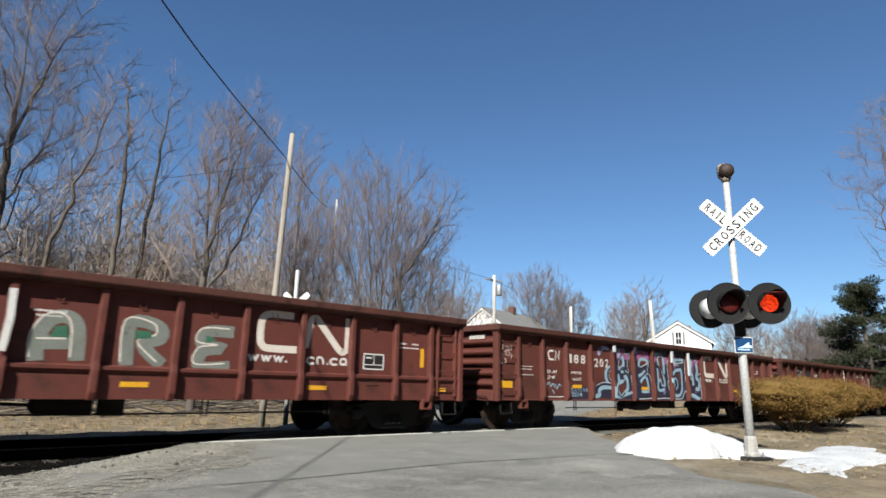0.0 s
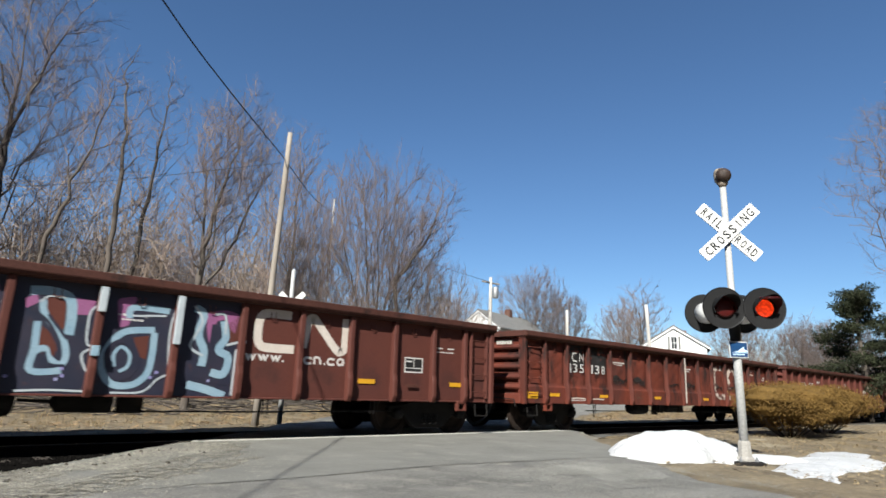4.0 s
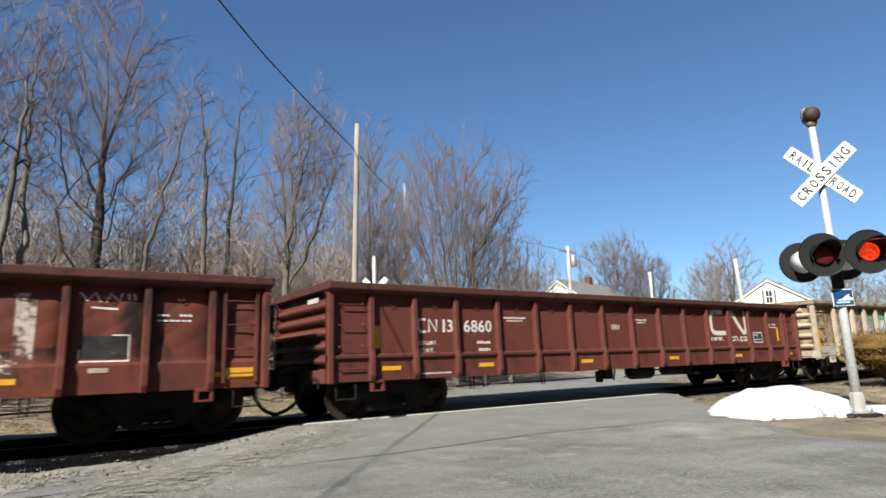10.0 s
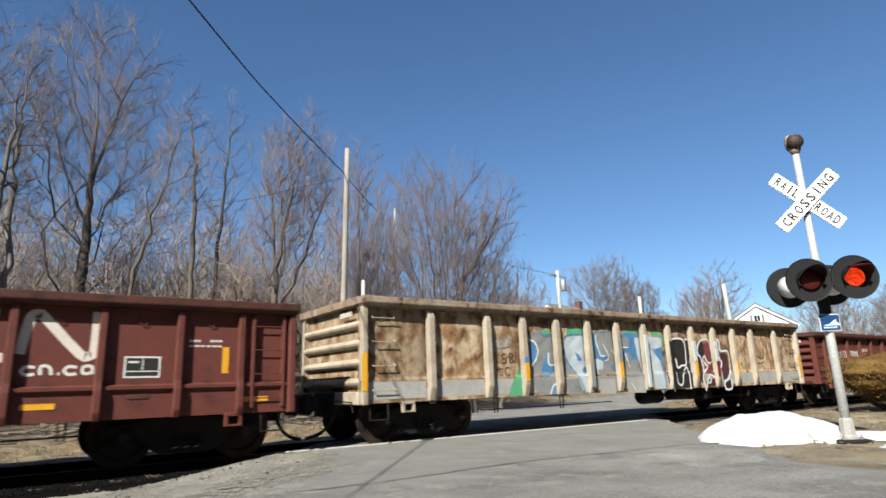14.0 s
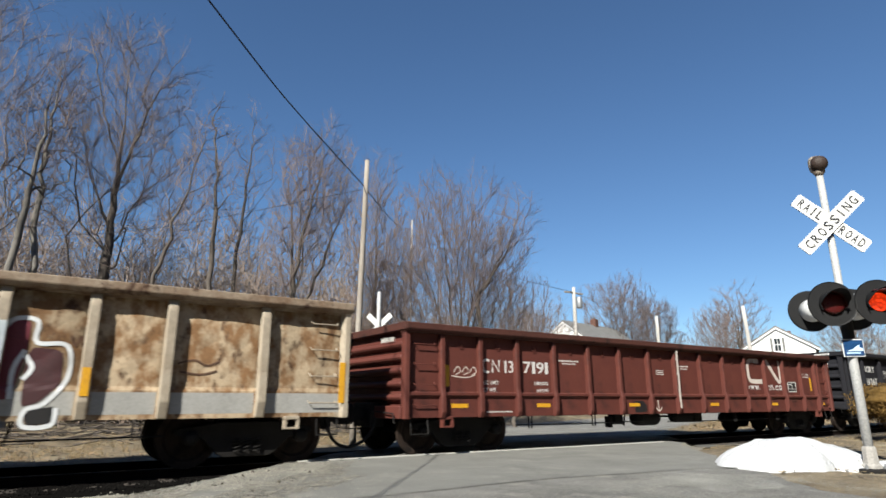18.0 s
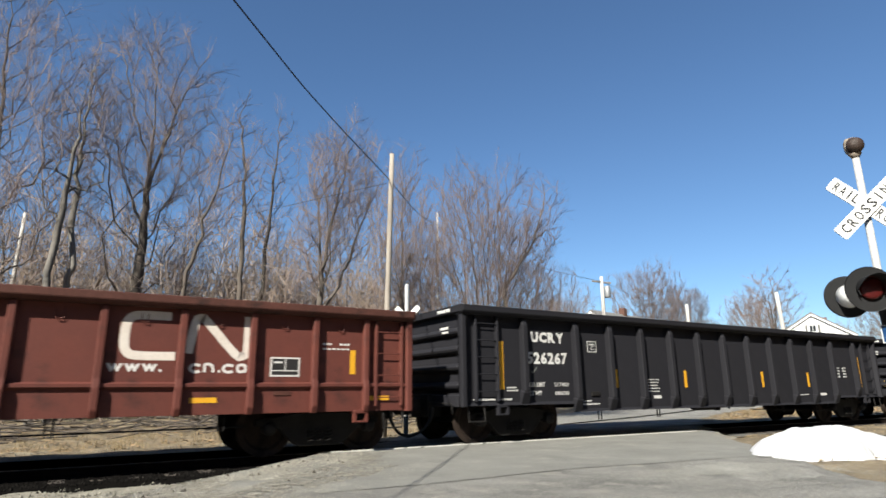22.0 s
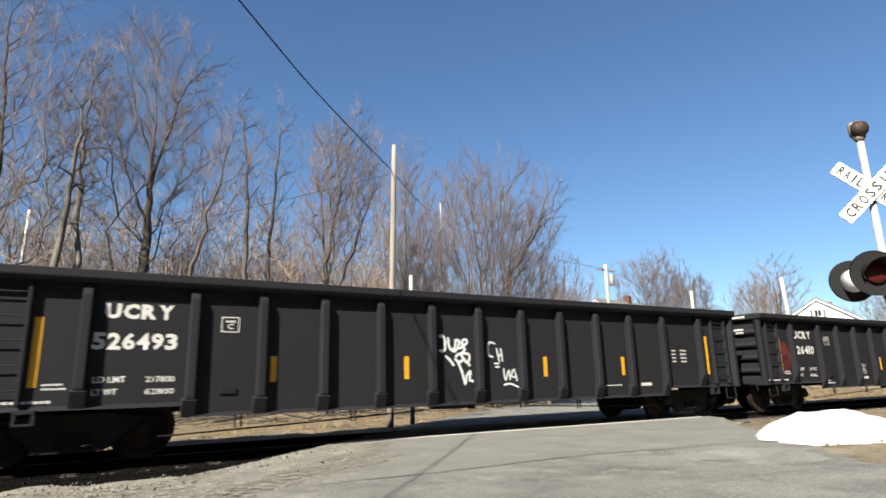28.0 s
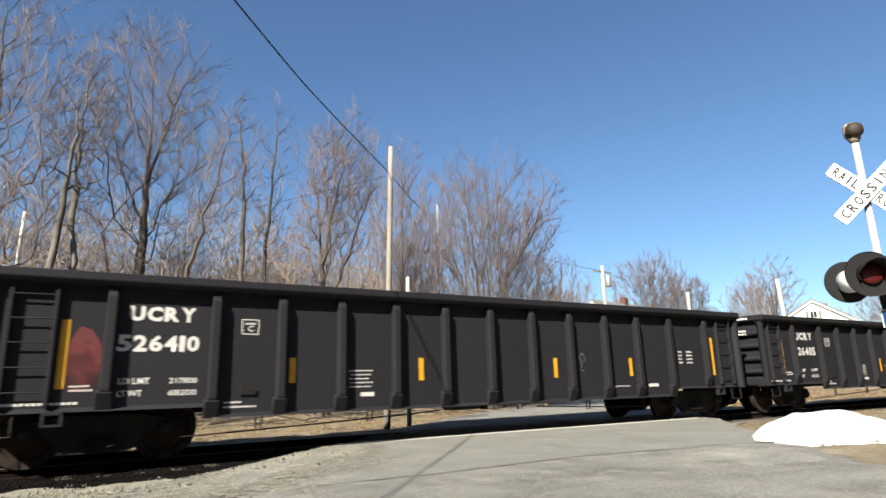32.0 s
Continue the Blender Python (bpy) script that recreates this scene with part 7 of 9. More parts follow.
# cars 7 to 11: charcoal cars
NUMBERS = {7: "526267", 8: "526493", 9: "526410", 10: "526405", 11: ""}
for k, number in NUMBERS.items():
    note = {7: "charcoal-black steel gondola car with bold white number", 8: "charcoal-black gondola car with white sprayed tags on its side", 9: "charcoal-black gondola car with a faded red paint smear", 10: "charcoal-black steel gondola car with white lettering", 11: "charcoal-black steel gondola car at the tail"}[k]
    c = add_car(k, "gondola_car", note, CHARCOAL, BLACK_RIBS, 2.76, 0.59, "black", gear=(8.0, 9.5, 8.75))
    letters("owner_letters", "UCRY", 1.84, 2.78, 2.07, 2.30, UP, WHITE_PAINT, c, "bold white letters", 0.05)
    if number:
        letters("car_number", number, 1.71, 2.86, 1.61, 1.86, UP, WHITE_PAINT, c, "bold white car number", 0.036)
    letters("weight_letters", "LD LMT", 1.77, 2.19, 1.13, 1.22, UP, WHITE_PAINT, c)
    letters("weight_letters", "LT WT", 1.77, 2.09, 0.95, 1.04, UP, WHITE_PAINT, c)
    for t, z in (({7: "217400"}.get(k, "217800"), 1.13), ({7: "68600", 8: "62800", 9: "68200"}.get(k, "68200"), 0.95)):
        letters("weight_letters", t, 2.46, 2.86, z, z + 0.085, UP, WHITE_PAINT, c)
    bm = bmesh.new()
    for a, b, e, f in ((3.50, 3.78, 1.90, 1.915), (3.50, 3.78, 2.135, 2.15), (3.50, 3.515, 1.9, 2.15), (3.765, 3.78, 1.9, 2.15)):
        box(bm, a, b, UP - 0.003, UP + 0.001, e, f)
    dashes(bm, 3.56, 3.73, 2.06, 2.10, UP, 4, 31)
    tagged(part("plate_mark", bm, WHITE_PAINT, c, "white square plate mark"), kind="stuff")
    letters("plate_letter", "C", 3.60, 3.69, 1.95, 2.04, UP, WHITE_PAINT, c)
    bm = bmesh.new()
    dashes(bm, 1.16, 1.42, 1.10, 1.13, UP, 5, 32)
    dashes(bm, 1.16, 1.46, 1.04, 1.07, UP, 6, 33)
    dashes(bm, 0.32, 1.30, 0.86, 0.90, UP, 14, 34)
    if k != 8:
        dashes(bm, 3.28, 3.56, 0.80, 0.83, UP, 5, 35)
        dashes(bm, 3.28, 3.80, 0.73, 0.76, UP, 8, 36)
    for j in range(5 if k != 8 else 0):
        dashes(bm, 5.40 + 0.03 * (j % 2), 5.87 - 0.04 * (j % 3), 1.28 - j * 0.07, 1.305 - j * 0.07, UP, 8, 40 + j, 0.36)
    for j in range(4):
        dashes(bm, 14.35, 14.5, 1.66 - j * 0.09, 1.70 - j * 0.09, UP, 2, 50 + j)
        dashes(bm, 14.66, 14.9, 1.66 - j * 0.09, 1.70 - j * 0.09, UP, 3, 55 + j)
    dashes(bm, 12.0, 12.5, 0.86, 0.885, UP, 7, 60)
    tagged(part("stencil_print", bm, WHITE_PAINT, c, "small white stencilled print"), kind="stuff")
    for a, b in ((5.62, 5.88), (13.15, 13.5))[k == 8:]:
        bm = bmesh.new()
        box(bm, a, b, UP - 0.003, UP + 0.001, 0.84, 0.91)
        part("white_label", bm, WHITE_PAINT, c, "white rectangular label")
    for x, z0, z1 in ((1.04, 1.08, 2.06), (4.37, 1.10, 1.52), (6.86, 1.10, 1.52), (10.22, 1.10, 1.52), (12.58, 1.10, 1.52), (15.72, 1.08, 2.06)):
        flash(c, x - 0.05, x + 0.05, z0, z1, UP)
    bm = bmesh.new()
    box(bm, 3.52, 3.78, UP - 0.03, UP, 0.92, 1.02, 0.008)
    part("routing_board", bm, DARK_STEEL, c, "small routing board")
    if k == 7:
        spray(c, SPRAY_GREY, "thin pale tick", stroke=[[(1.84, 1.46), (1.87, 1.42), (1.98, 1.54)]], width=0.02, level=0.004, name="chalk_tick")
    if k == 8:
        spray(c, SPRAY_BRIGHT, "white sprayed tag", stroke=[[(7.59, 1.89), (7.64, 1.93), (7.7, 1.86), (7.71, 1.73), (7.69, 1.64), (7.61, 1.62), (7.6, 1.66)], [(7.78, 1.9), (7.79, 1.75), (7.83, 1.67), (7.89, 1.64), (7.94, 1.73), (7.95, 1.86)], [(7.96, 1.84), (8.03, 1.83), (8.01, 1.71), (7.92, 1.62), (7.87, 1.67)], [(8.03, 1.67), (8.11, 1.71), (8.16, 1.66), (8.08, 1.58), (7.97, 1.56)], [(7.94, 1.51), (8.02, 1.57), (8.11, 1.51), (8.07, 1.42), (7.97, 1.43), (7.93, 1.49)], [(8.12, 1.58), (8.24, 1.57), (8.27, 1.49), (8.2, 1.4), (8.13, 1.49)], [(8.2, 1.42), (8.28, 1.33)], [(8.1, 1.82), (8.17, 1.86), (8.22, 1.82), (8.17, 1.75), (8.1, 1.77), (8.1, 1.82)], [(7.71, 1.53), (7.81, 1.45), (7.9, 1.34)], [(7.99, 1.42), (8.09, 1.2), (8.15, 0.98), (8.19, 1.14), (8.28, 1.23), (8.26, 1.07), (8.35, 1.03)]], width=0.05, level=0.004, name="graffiti_tag")
        spray(c, SPRAY_BRIGHT, "white sprayed tag", stroke=[[(8.91, 1.78), (8.77, 1.81), (8.73, 1.68), (8.75, 1.54), (8.85, 1.52)], [(8.94, 1.69), (9.0, 1.42)], [(9.05, 1.69), (9.08, 1.42)], [(8.97, 1.54), (9.08, 1.56)], [(8.87, 1.38), (9.0, 1.38)], [(8.89, 1.31), (9.0, 1.31)], [(9.1, 1.28), (9.14, 1.04), (9.23, 1.24), (9.26, 1.04)], [(9.28, 1.1), (9.36, 1.26), (9.44, 1.02)], [(9.32, 1.1), (9.43, 1.11)], [(9.09, 0.94), (9.23, 0.97), (9.4, 0.92), (9.47, 0.89)]], width=0.036, level=0.004, name="graffiti_tag")
    if k == 9:
        spray(c, RED_SMEAR, "faded red paint smear", [[(1.10, 1.02), (1.10, 1.72), (1.22, 1.98), (1.38, 1.92), (1.52, 1.7), (1.53, 1.02)]], level=0.002, name="paint_smear")
        spray(c, SPRAY_GREY, "thin pale loop tag", stroke=[[(11.0, 1.42), (10.94, 1.55), (11.04, 1.62), (11.1, 1.5), (11.0, 1.40), (10.98, 1.25), (11.06, 1.24)]], width=0.014, level=0.004, name="graffiti_tag")


# ---- crossing signal ----
ROAD_FACE = pose(0, 0, 0, 0, 0, -45)  # local -y looks back along the road, local x to its right


def crossbuck(parent, z, y, lettered=True, half=0.62, tall=0.115):
    """Two white crossed boards; the lettered face looks along -y."""
    for tilt, words in ((-43, ("RAIL", "ROAD")), (43, ("CROSSING",))):
        turn = pose(0, y + (0.0 if tilt < 0 else -0.024), z, 0, -tilt, 0)
        bm = bmesh.new()
        box(bm, -half, half, -0.010, 0.010, -tall, tall)
        vs = [e for e in bm.edges if abs((e.verts[0].co - e.verts[1].co).y) > 0.015]
        bmesh.ops.bevel(bm, geom=vs, offset=0.014, segments=2, affect="EDGES")
        o = part("blade", bm, SIGN_WHITE, parent, "white crossbuck board with black letters" if lettered else "plain white back of a crossbuck board")
        o.matrix_basis = turn
        if lettered:
            slots = (("RAIL", -0.56, -0.14), ("ROAD", 0.14, 0.57)) if len(words) == 2 else (("CROSSING", -0.56, 0.56),)
            for text, x0, x1 in slots:
                n = len(text)
                w = (x1 - x0) / n
                for i, ch in enumerate(text):
                    cw = 0.022 if ch == "I" else w * 0.70
                    cx = x0 + (i + 0.5) * w
                    letters("letter", ch, cx - cw / 2, cx + cw / 2, -0.074, 0.074, -0.0105, SIGN_BLACK, o, "", 0.012)


def lamp(parent, x, y, z, back, swing):
    """A flasher: lens in a round black background with a visor; back turns it to face away. swing takes the added flap
    that hides the always glowing lens of a lamp that is seen lit.
    """
    turn = pose(x, y, z) @ (pose(0, 0, 0, 0, 0, 180) if back else Matrix())
    bm = bmesh.new()
    lathe(bm, [(0.05, 0.36), (0.12, 0.345), (0.175, 0.28), (0.18, 0.03), (0.155, 0.0)], "y", 24)
    housing = part("housing", bm, SIGN_WHITE, parent, "white painted lamp housing", True)
    housing.matrix_basis = turn
    bm = bmesh.new()
    lathe(bm, [(0.13, 0.012), (0.315, 0.012), (0.328, 0.0), (0.328, -0.02), (0.312, -0.012), (0.13, -0.006)], "y", 40)
    o = part("background", bm, BLACK_METAL, parent, "round matt black background")
    o.matrix_basis = turn
    bm = bmesh.new()
    n = 26
    rows = []
    for k in range(n + 1):
        a = math.radians(-28 + 236 * k / n)
        length = 0.10 + 0.24 * max(0.0, math.sin(a)) ** 0.6
        rows.append([bm.verts.new((r * math.cos(a), d, r * math.sin(a))) for r, d in ((0.18, 0.0), (0.19, -length), (0.18, -length), (0.17, 0.0))])
    for p, q in zip(rows, rows[1:]):
        for k in range(4):
            bm.faces.new((p[k], q[k], q[(k + 1) % 4], p[(k + 1) % 4]))
    bm.faces.new(rows[0])
    bm.faces.new(rows[-1][::-1])
    bmesh.ops.recalc_face_normals(bm, faces=bm.faces[:])
    o = part("visor", bm, BLACK_METAL, parent, "black visor hood")
    o.matrix_basis = turn
    bm = bmesh.new()
    lathe(bm, [(0.135, -0.008), (0.135, -0.022), (0.11, -0.034), (0.06, -0.042), (0.0, -0.044)], "y", 28)
    o = part("lens", bm, LENS_DARK if swing is None else LENS_LIT, parent, "red glass lens", True)
    o.matrix_basis = turn
    if swing is not None:
        bm = bmesh.new()
        lathe(bm, [(0.152, 0.004), (0.152, -0.004), (0.12, -0.016), (0.06, -0.022), (0.0, -0.024)], "y", 28)
        bmesh.ops.translate(bm, verts=bm.verts[:], vec=(0, 0, -0.152))
        o = part("shutter", bm, LENS_DARK, parent, "dark red flap added to hide the glowing lens", True)
        swing.append((o, (x, y - 0.050, z + 0.152)))


mast = thing("crossing_signal", "white mast with crossbuck, bell and twin red flashing lamps", "signal", pose(9.91, 4.16, 0.17) @ pose(0, 0, 0, 0, -1.05, 0) @ ROAD_FACE)
bm = bmesh.new()
lathe(bm, [(0.064, 0.0), (0.064, 2.0), (0.053, 2.02), (0.05, 4.56)], "z", 20)
part("pole", bm, WHITE_METAL, mast, "white painted steel tube", True)
bm = bmesh.new()
box(bm, -0.22, 0.22, -0.22, 0.22, -0.10, 0.035, 0.015)
part("base_plate", bm, DARK_STEEL, mast, "dark base plate")
bm = bmesh.new()
lathe(bm, [(0.14, 0.035), (0.135, 0.07), (0.105, 0.10), (0.095, 0.30), (0.085, 0.33)], "z", 8)
part("base_casting", bm, CONCRETE, mast, "grey cast base")
for a in range(4):
    bm = bmesh.new()
    lathe(bm, [(0.028, 0.03), (0.028, 0.065), (0.014, 0.066), (0.014, 0.10)], "z", 6, (0.17 * math.cos(0.785 + a * 1.571), 0.17 * math.sin(0.785 + a * 1.571), 0))
    part("bolt", bm, GREY_METAL, mast)
bm = bmesh.new()
lathe(bm, [(0.05, 4.48), (0.07, 4.52), (0.09, 4.55), (0.105, 4.60), (0.115, 4.67), (0.115, 4.75), (0.09, 4.81), (0.03, 4.83)], "z", 20)
bmesh.ops.translate(bm, verts=[v for v in bm.verts if v.co.z > 4.56], vec=(0, 0.045, 0.01))
bell = part("bell", bm, BELL_GREY, mast, "weathered grey bell housing streaked with rust", True)
bm = bmesh.new()
lathe(bm, [(0.0, -0.185), (0.05, -0.18), (0.10, -0.155), (0.125, -0.10), (0.128, -0.07), (0.11, -0.06), (0.05, -0.05)], "y", 24, (0.0, 0.02, 4.68))
part("gong", bm, BELL_RUST, bell, "dented bell gong", True)
crossbuck(mast, 3.67, -0.085)
bm = bmesh.new()
lathe(bm, [(0.074, 1.80), (0.078, 1.83), (0.085, 2.08), (0.085, 2.62), (0.07, 2.66)], "z", 16)
part("junction_sleeve", bm, BLACK_METAL, mast, "dark lamp junction sleeve")
bm = bmesh.new()
tube(bm, [(-0.40, 0, 2.52), (0.40, 0, 2.52)], 0.032, 8)
box(bm, -0.08, 0.08, -0.11, 0.11, 2.44, 2.60, 0.015)
part("lamp_arm", bm, GREY_METAL, mast, "grey lamp cross-arm")
swings = []
for x in (-0.31, 0.31):
    for back in (False, True):
        yy = 0.40 if back else -0.40
        one = [] if not back else None
        lamp(mast, x, yy, 2.36, back, one)
        if one:
            swings.append((x, *one[0]))
        bm = bmesh.new()
        tube(bm, [(x, 0, 2.52), (x, yy * 0.55, 2.50), (x, yy * 0.62, 2.40)], 0.026, 7)
        part("lamp_bracket", bm, GREY_METAL, mast)
bm = bmesh.new()
box(bm, -0.155, 0.155, -0.012, 0.0, -0.115, 0.115, 0.004)
plate = part("notice", bm, SIGN_BLUE, mast, "small blue notice with pale print")
bm = bmesh.new()
box(bm, -0.17, 0.17, -0.003, 0.004, -0.13, 0.13, 0.002)
part("notice_border", bm, SIGN_WHITE, plate, "white notice border")
plate.matrix_basis = pose(0, -0.085, 1.73) @ pose(0, 0, 0, 0, 0, 16)
bm = bmesh.new()
dashes(bm, -0.12, 0.10, -0.085, -0.06, -0.013, 7, 72)
painted_area(bm, [(-0.13, -0.045), (-0.02, -0.02), (0.05, 0.03), (0.10, 0.05), (0.085, 0.01), (0.14, -0.01), (0.14, -0.045)], -0.013)
part("notice_print", bm, SIGN_PALE, plate, "pale blue print bars")

far_mast = thing("crossbuck_post", "white post with the back of a crossbuck beyond the track", "sign", pose(7.25, 14.54, float(land_z(7.25, 14.54))) @ ROAD_FACE)
bm = bmesh.new()
lathe(bm, [(0.065, -0.05), (0.06, 2.0), (0.055, 4.02), (0.03, 4.05)], "z", 14)
part("pole", bm, WHITE_METAL, far_mast, "", True)
crossbuck(far_mast, 3.10, 0.08, False, 0.46, 0.075)

# ---- poles and wires ----


def utility_pole(x, y, top, r, lean=(0, 0), arm=False, label="weathered bare wooden utility pole", wood=None):
    z0 = float(land_z(x, y)) - 0.1
    p = thing("utility_pole", label, "pole", pose(x, y, z0), "utility poles")
    bm = bmesh.new()
    h = top - z0
    tube(bm, [(lean[0] * t, lean[1] * t, h * t) for t in (0, 0.2, 0.4, 0.6, 0.8, 1.0)], r, 12, r * 0.72)
    part("shaft", bm, wood or POLE_WOOD, p, "", True)
    if arm:
        bm = bmesh.new()
        lathe(bm, [(0.20, 0.0), (0.22, 0.05), (0.22, 0.75), (0.18, 0.80), (0.05, 0.84)], "z", 16, (0.28, -0.22, h - 1.5))
        part("transformer", bm, GREY_METAL, p, "grey pole transformer", True)
        bm = bmesh.new()
        box(bm, -0.9, 0.9, -0.05, 0.05, h - 0.45, h - 0.35, 0.008)
        part("cross_arm", bm, POLE_WOOD, p)
    return p


utility_pole(6.80, 14.98, 8.07, 0.095, (0.12, -0.06), label="leaning weathered utility pole beyond the track")
utility_pole(15.0, 26.1, 10.5, 0.07, wood=PALE_POLE, label="slim bleached utility pole")
utility_pole(30.2, 29.3, 8.95, 0.16, arm=True, label="utility pole with a grey transformer", wood=PALE_POLE)
utility_pole(44.1, 32.95, 8.4, 0.17, wood=PALE_POLE, label="bleached bare utility pole")
utility_pole(43.7, 24.4, 8.15, 0.17, (-0.35, 0.2), wood=PALE_POLE, label="bleached leaning utility pole")
utility_pole(-3.35, 29.9, 8.75, 0.10, (0.1, 0), wood=PALE_POLE, label="slim bleached leaning utility pole")


def cable(points, r, label):
    pts = smoothed(points, 8)
    bm = bmesh.new()
    tube(bm, pts, r, 5)
    return solid("overhead_cable", bm, WIRE, label, "cable", smooth=True)


cable([(-14, -9, 8.9), (-9, -3, 8.2), (-2, 5, 7.3), (1.97, 9.5, 7.05), (3.8, 11.6, 7.1), (6.85, 14.95, 7.27)], 0.015, "thick black overhead cable fixed to the pole")
cable([(6.85, 14.95, 7.25), (10.8, 20.4, 8.25), (15.0, 26.1, 9.75)], 0.015, "black overhead cable between the poles")
cable([(15.0, 26.1, 9.7), (22.5, 27.6, 8.7), (30.2, 29.3, 8.6)], 0.016, "black overhead cable between the poles")
cable([(6.8, 15.0, 7.15), (1.9, 22.2, 6.9), (-3.3, 29.9, 7.6)], 0.009, "thin overhead wire between the poles")
cable([(30.2, 29.3, 8.6), (37, 31, 7.9), (44.1, 32.95, 8.1)], 0.014, "black overhead cable between the poles")

# ---- houses ----


def house(name, label, cx, cy, turn, width, depth, eave, ridge, base, boards=True):
    """A gabled house; its gable looks along local -y. cx, cy: the foot of the gable's middle."""
    h = thing(name, label, "house", pose(cx, cy, base) @ pose(0, 0, 0, 0, 0, turn))
    w = width / 2
    bm = bmesh.new()
    prism(bm, [(-w, 0), (w, 0), (w, eave), (0, ridge), (-w, eave)], "y", 0.03, depth)
    part("wall", bm, SIDING, h, "white clapboard wall")
    n = int(ridge / 0.16)
    for k in range(n):
        z = k * 0.16
        half = w if z < eave else w * (ridge - z - 0.16) / (ridge - eave)
        if half > 0.15:
            bm = bmesh.new()
            prism(bm, [(0.0, z), (0.03, z), (0.03, z + 0.16), (0.018, z + 0.16)], "x", -half, half)
            part("clapboard", bm, SIDING, h)
    for s in (-1, 1):
        bm = bmesh.new()
        sl = (ridge - eave) / w
        prism(bm, [(0, ridge + 0.06), (s * (w + 0.35), eave - sl * 0.35 + 0.06), (s * (w + 0.35), eave - sl * 0.35 + 0.20), (0, ridge + 0.22)], "y", -0.15, depth + 0.35)
        part("roof", bm, SHINGLE, h, "grey shingle roof slope")
        bm = bmesh.new()
        prism(bm, [(0, ridge - 0.10), (s * (w + 0.36), eave - sl * 0.36 - 0.10), (s * (w + 0.36), eave - sl * 0.36 + 0.06), (0, ridge + 0.058)], "y", -0.17, -0.09)
        part("rake_board", bm, SIDING, h, "white rake board")

    def window(x, z, ww, hh):
        bm = bmesh.new()
        box(bm, x - ww / 2 - 0.09, x + ww / 2 + 0.09, -0.035, 0.0, z - 0.09, z + hh + 0.09, 0.008)
        fr = part("window", bm, SIDING, h, "white framed sash window")
        for sx in (-1, 1):
            for k in range(2):
                bm = bmesh.new()
                x0 = x + (sx - 1) * ww / 4 + 0.02
                box(bm, x0, x0 + ww / 2 - 0.04, -0.042, -0.030, z + k * hh / 2 + 0.03, z + (k + 1) * hh / 2 - 0.03)
                part("pane", bm, WINDOW_GLASS, fr, "dark window pane")
        for sx in (-1, 1):
            bm = bmesh.new()
            box(bm, x + sx * (ww / 2 + 0.13) - 0.11 * (sx < 0) * 1.6, x + sx * (ww / 2 + 0.13) + 0.11 * (sx > 0) * 1.6, -0.03, 0.0, z - 0.04, z + hh + 0.04, 0.006)
            part("shutter", bm, SHINGLE, fr, "dark window shutter")
    return h, window


h, window = house("house", "white clapboard house with grey gable roof", 53.3, 27.5, -63, 5.6, 9.0, 5.35, 7.15, 0.25)
window(0.0, 5.1, 0.5, 1.15)
for x in (-1.5, 1.5):
    window(x, 2.9, 0.9, 1.4)
bm = bmesh.new()
box(bm, 0.6, 1.2, 4.5, 5.1, 5.5, 7.3, 0.02)
part("chimney", bm, BRICK, h, "brick chimney")
h, window = house("house", "white house with long grey roof and brick chimney", 42.4, 42.7, -78, 4.6, 10.0, 6.9, 8.55, 0.25)
window(0.0, 4.0, 0.9, 1.4)
bm = bmesh.new()
box(bm, -0.32, 0.32, 5.68, 6.32, 7.8, 9.4, 0.02)
ch = part("chimney", bm, BRICK, h, "red brick chimney")

# ---- trees ----


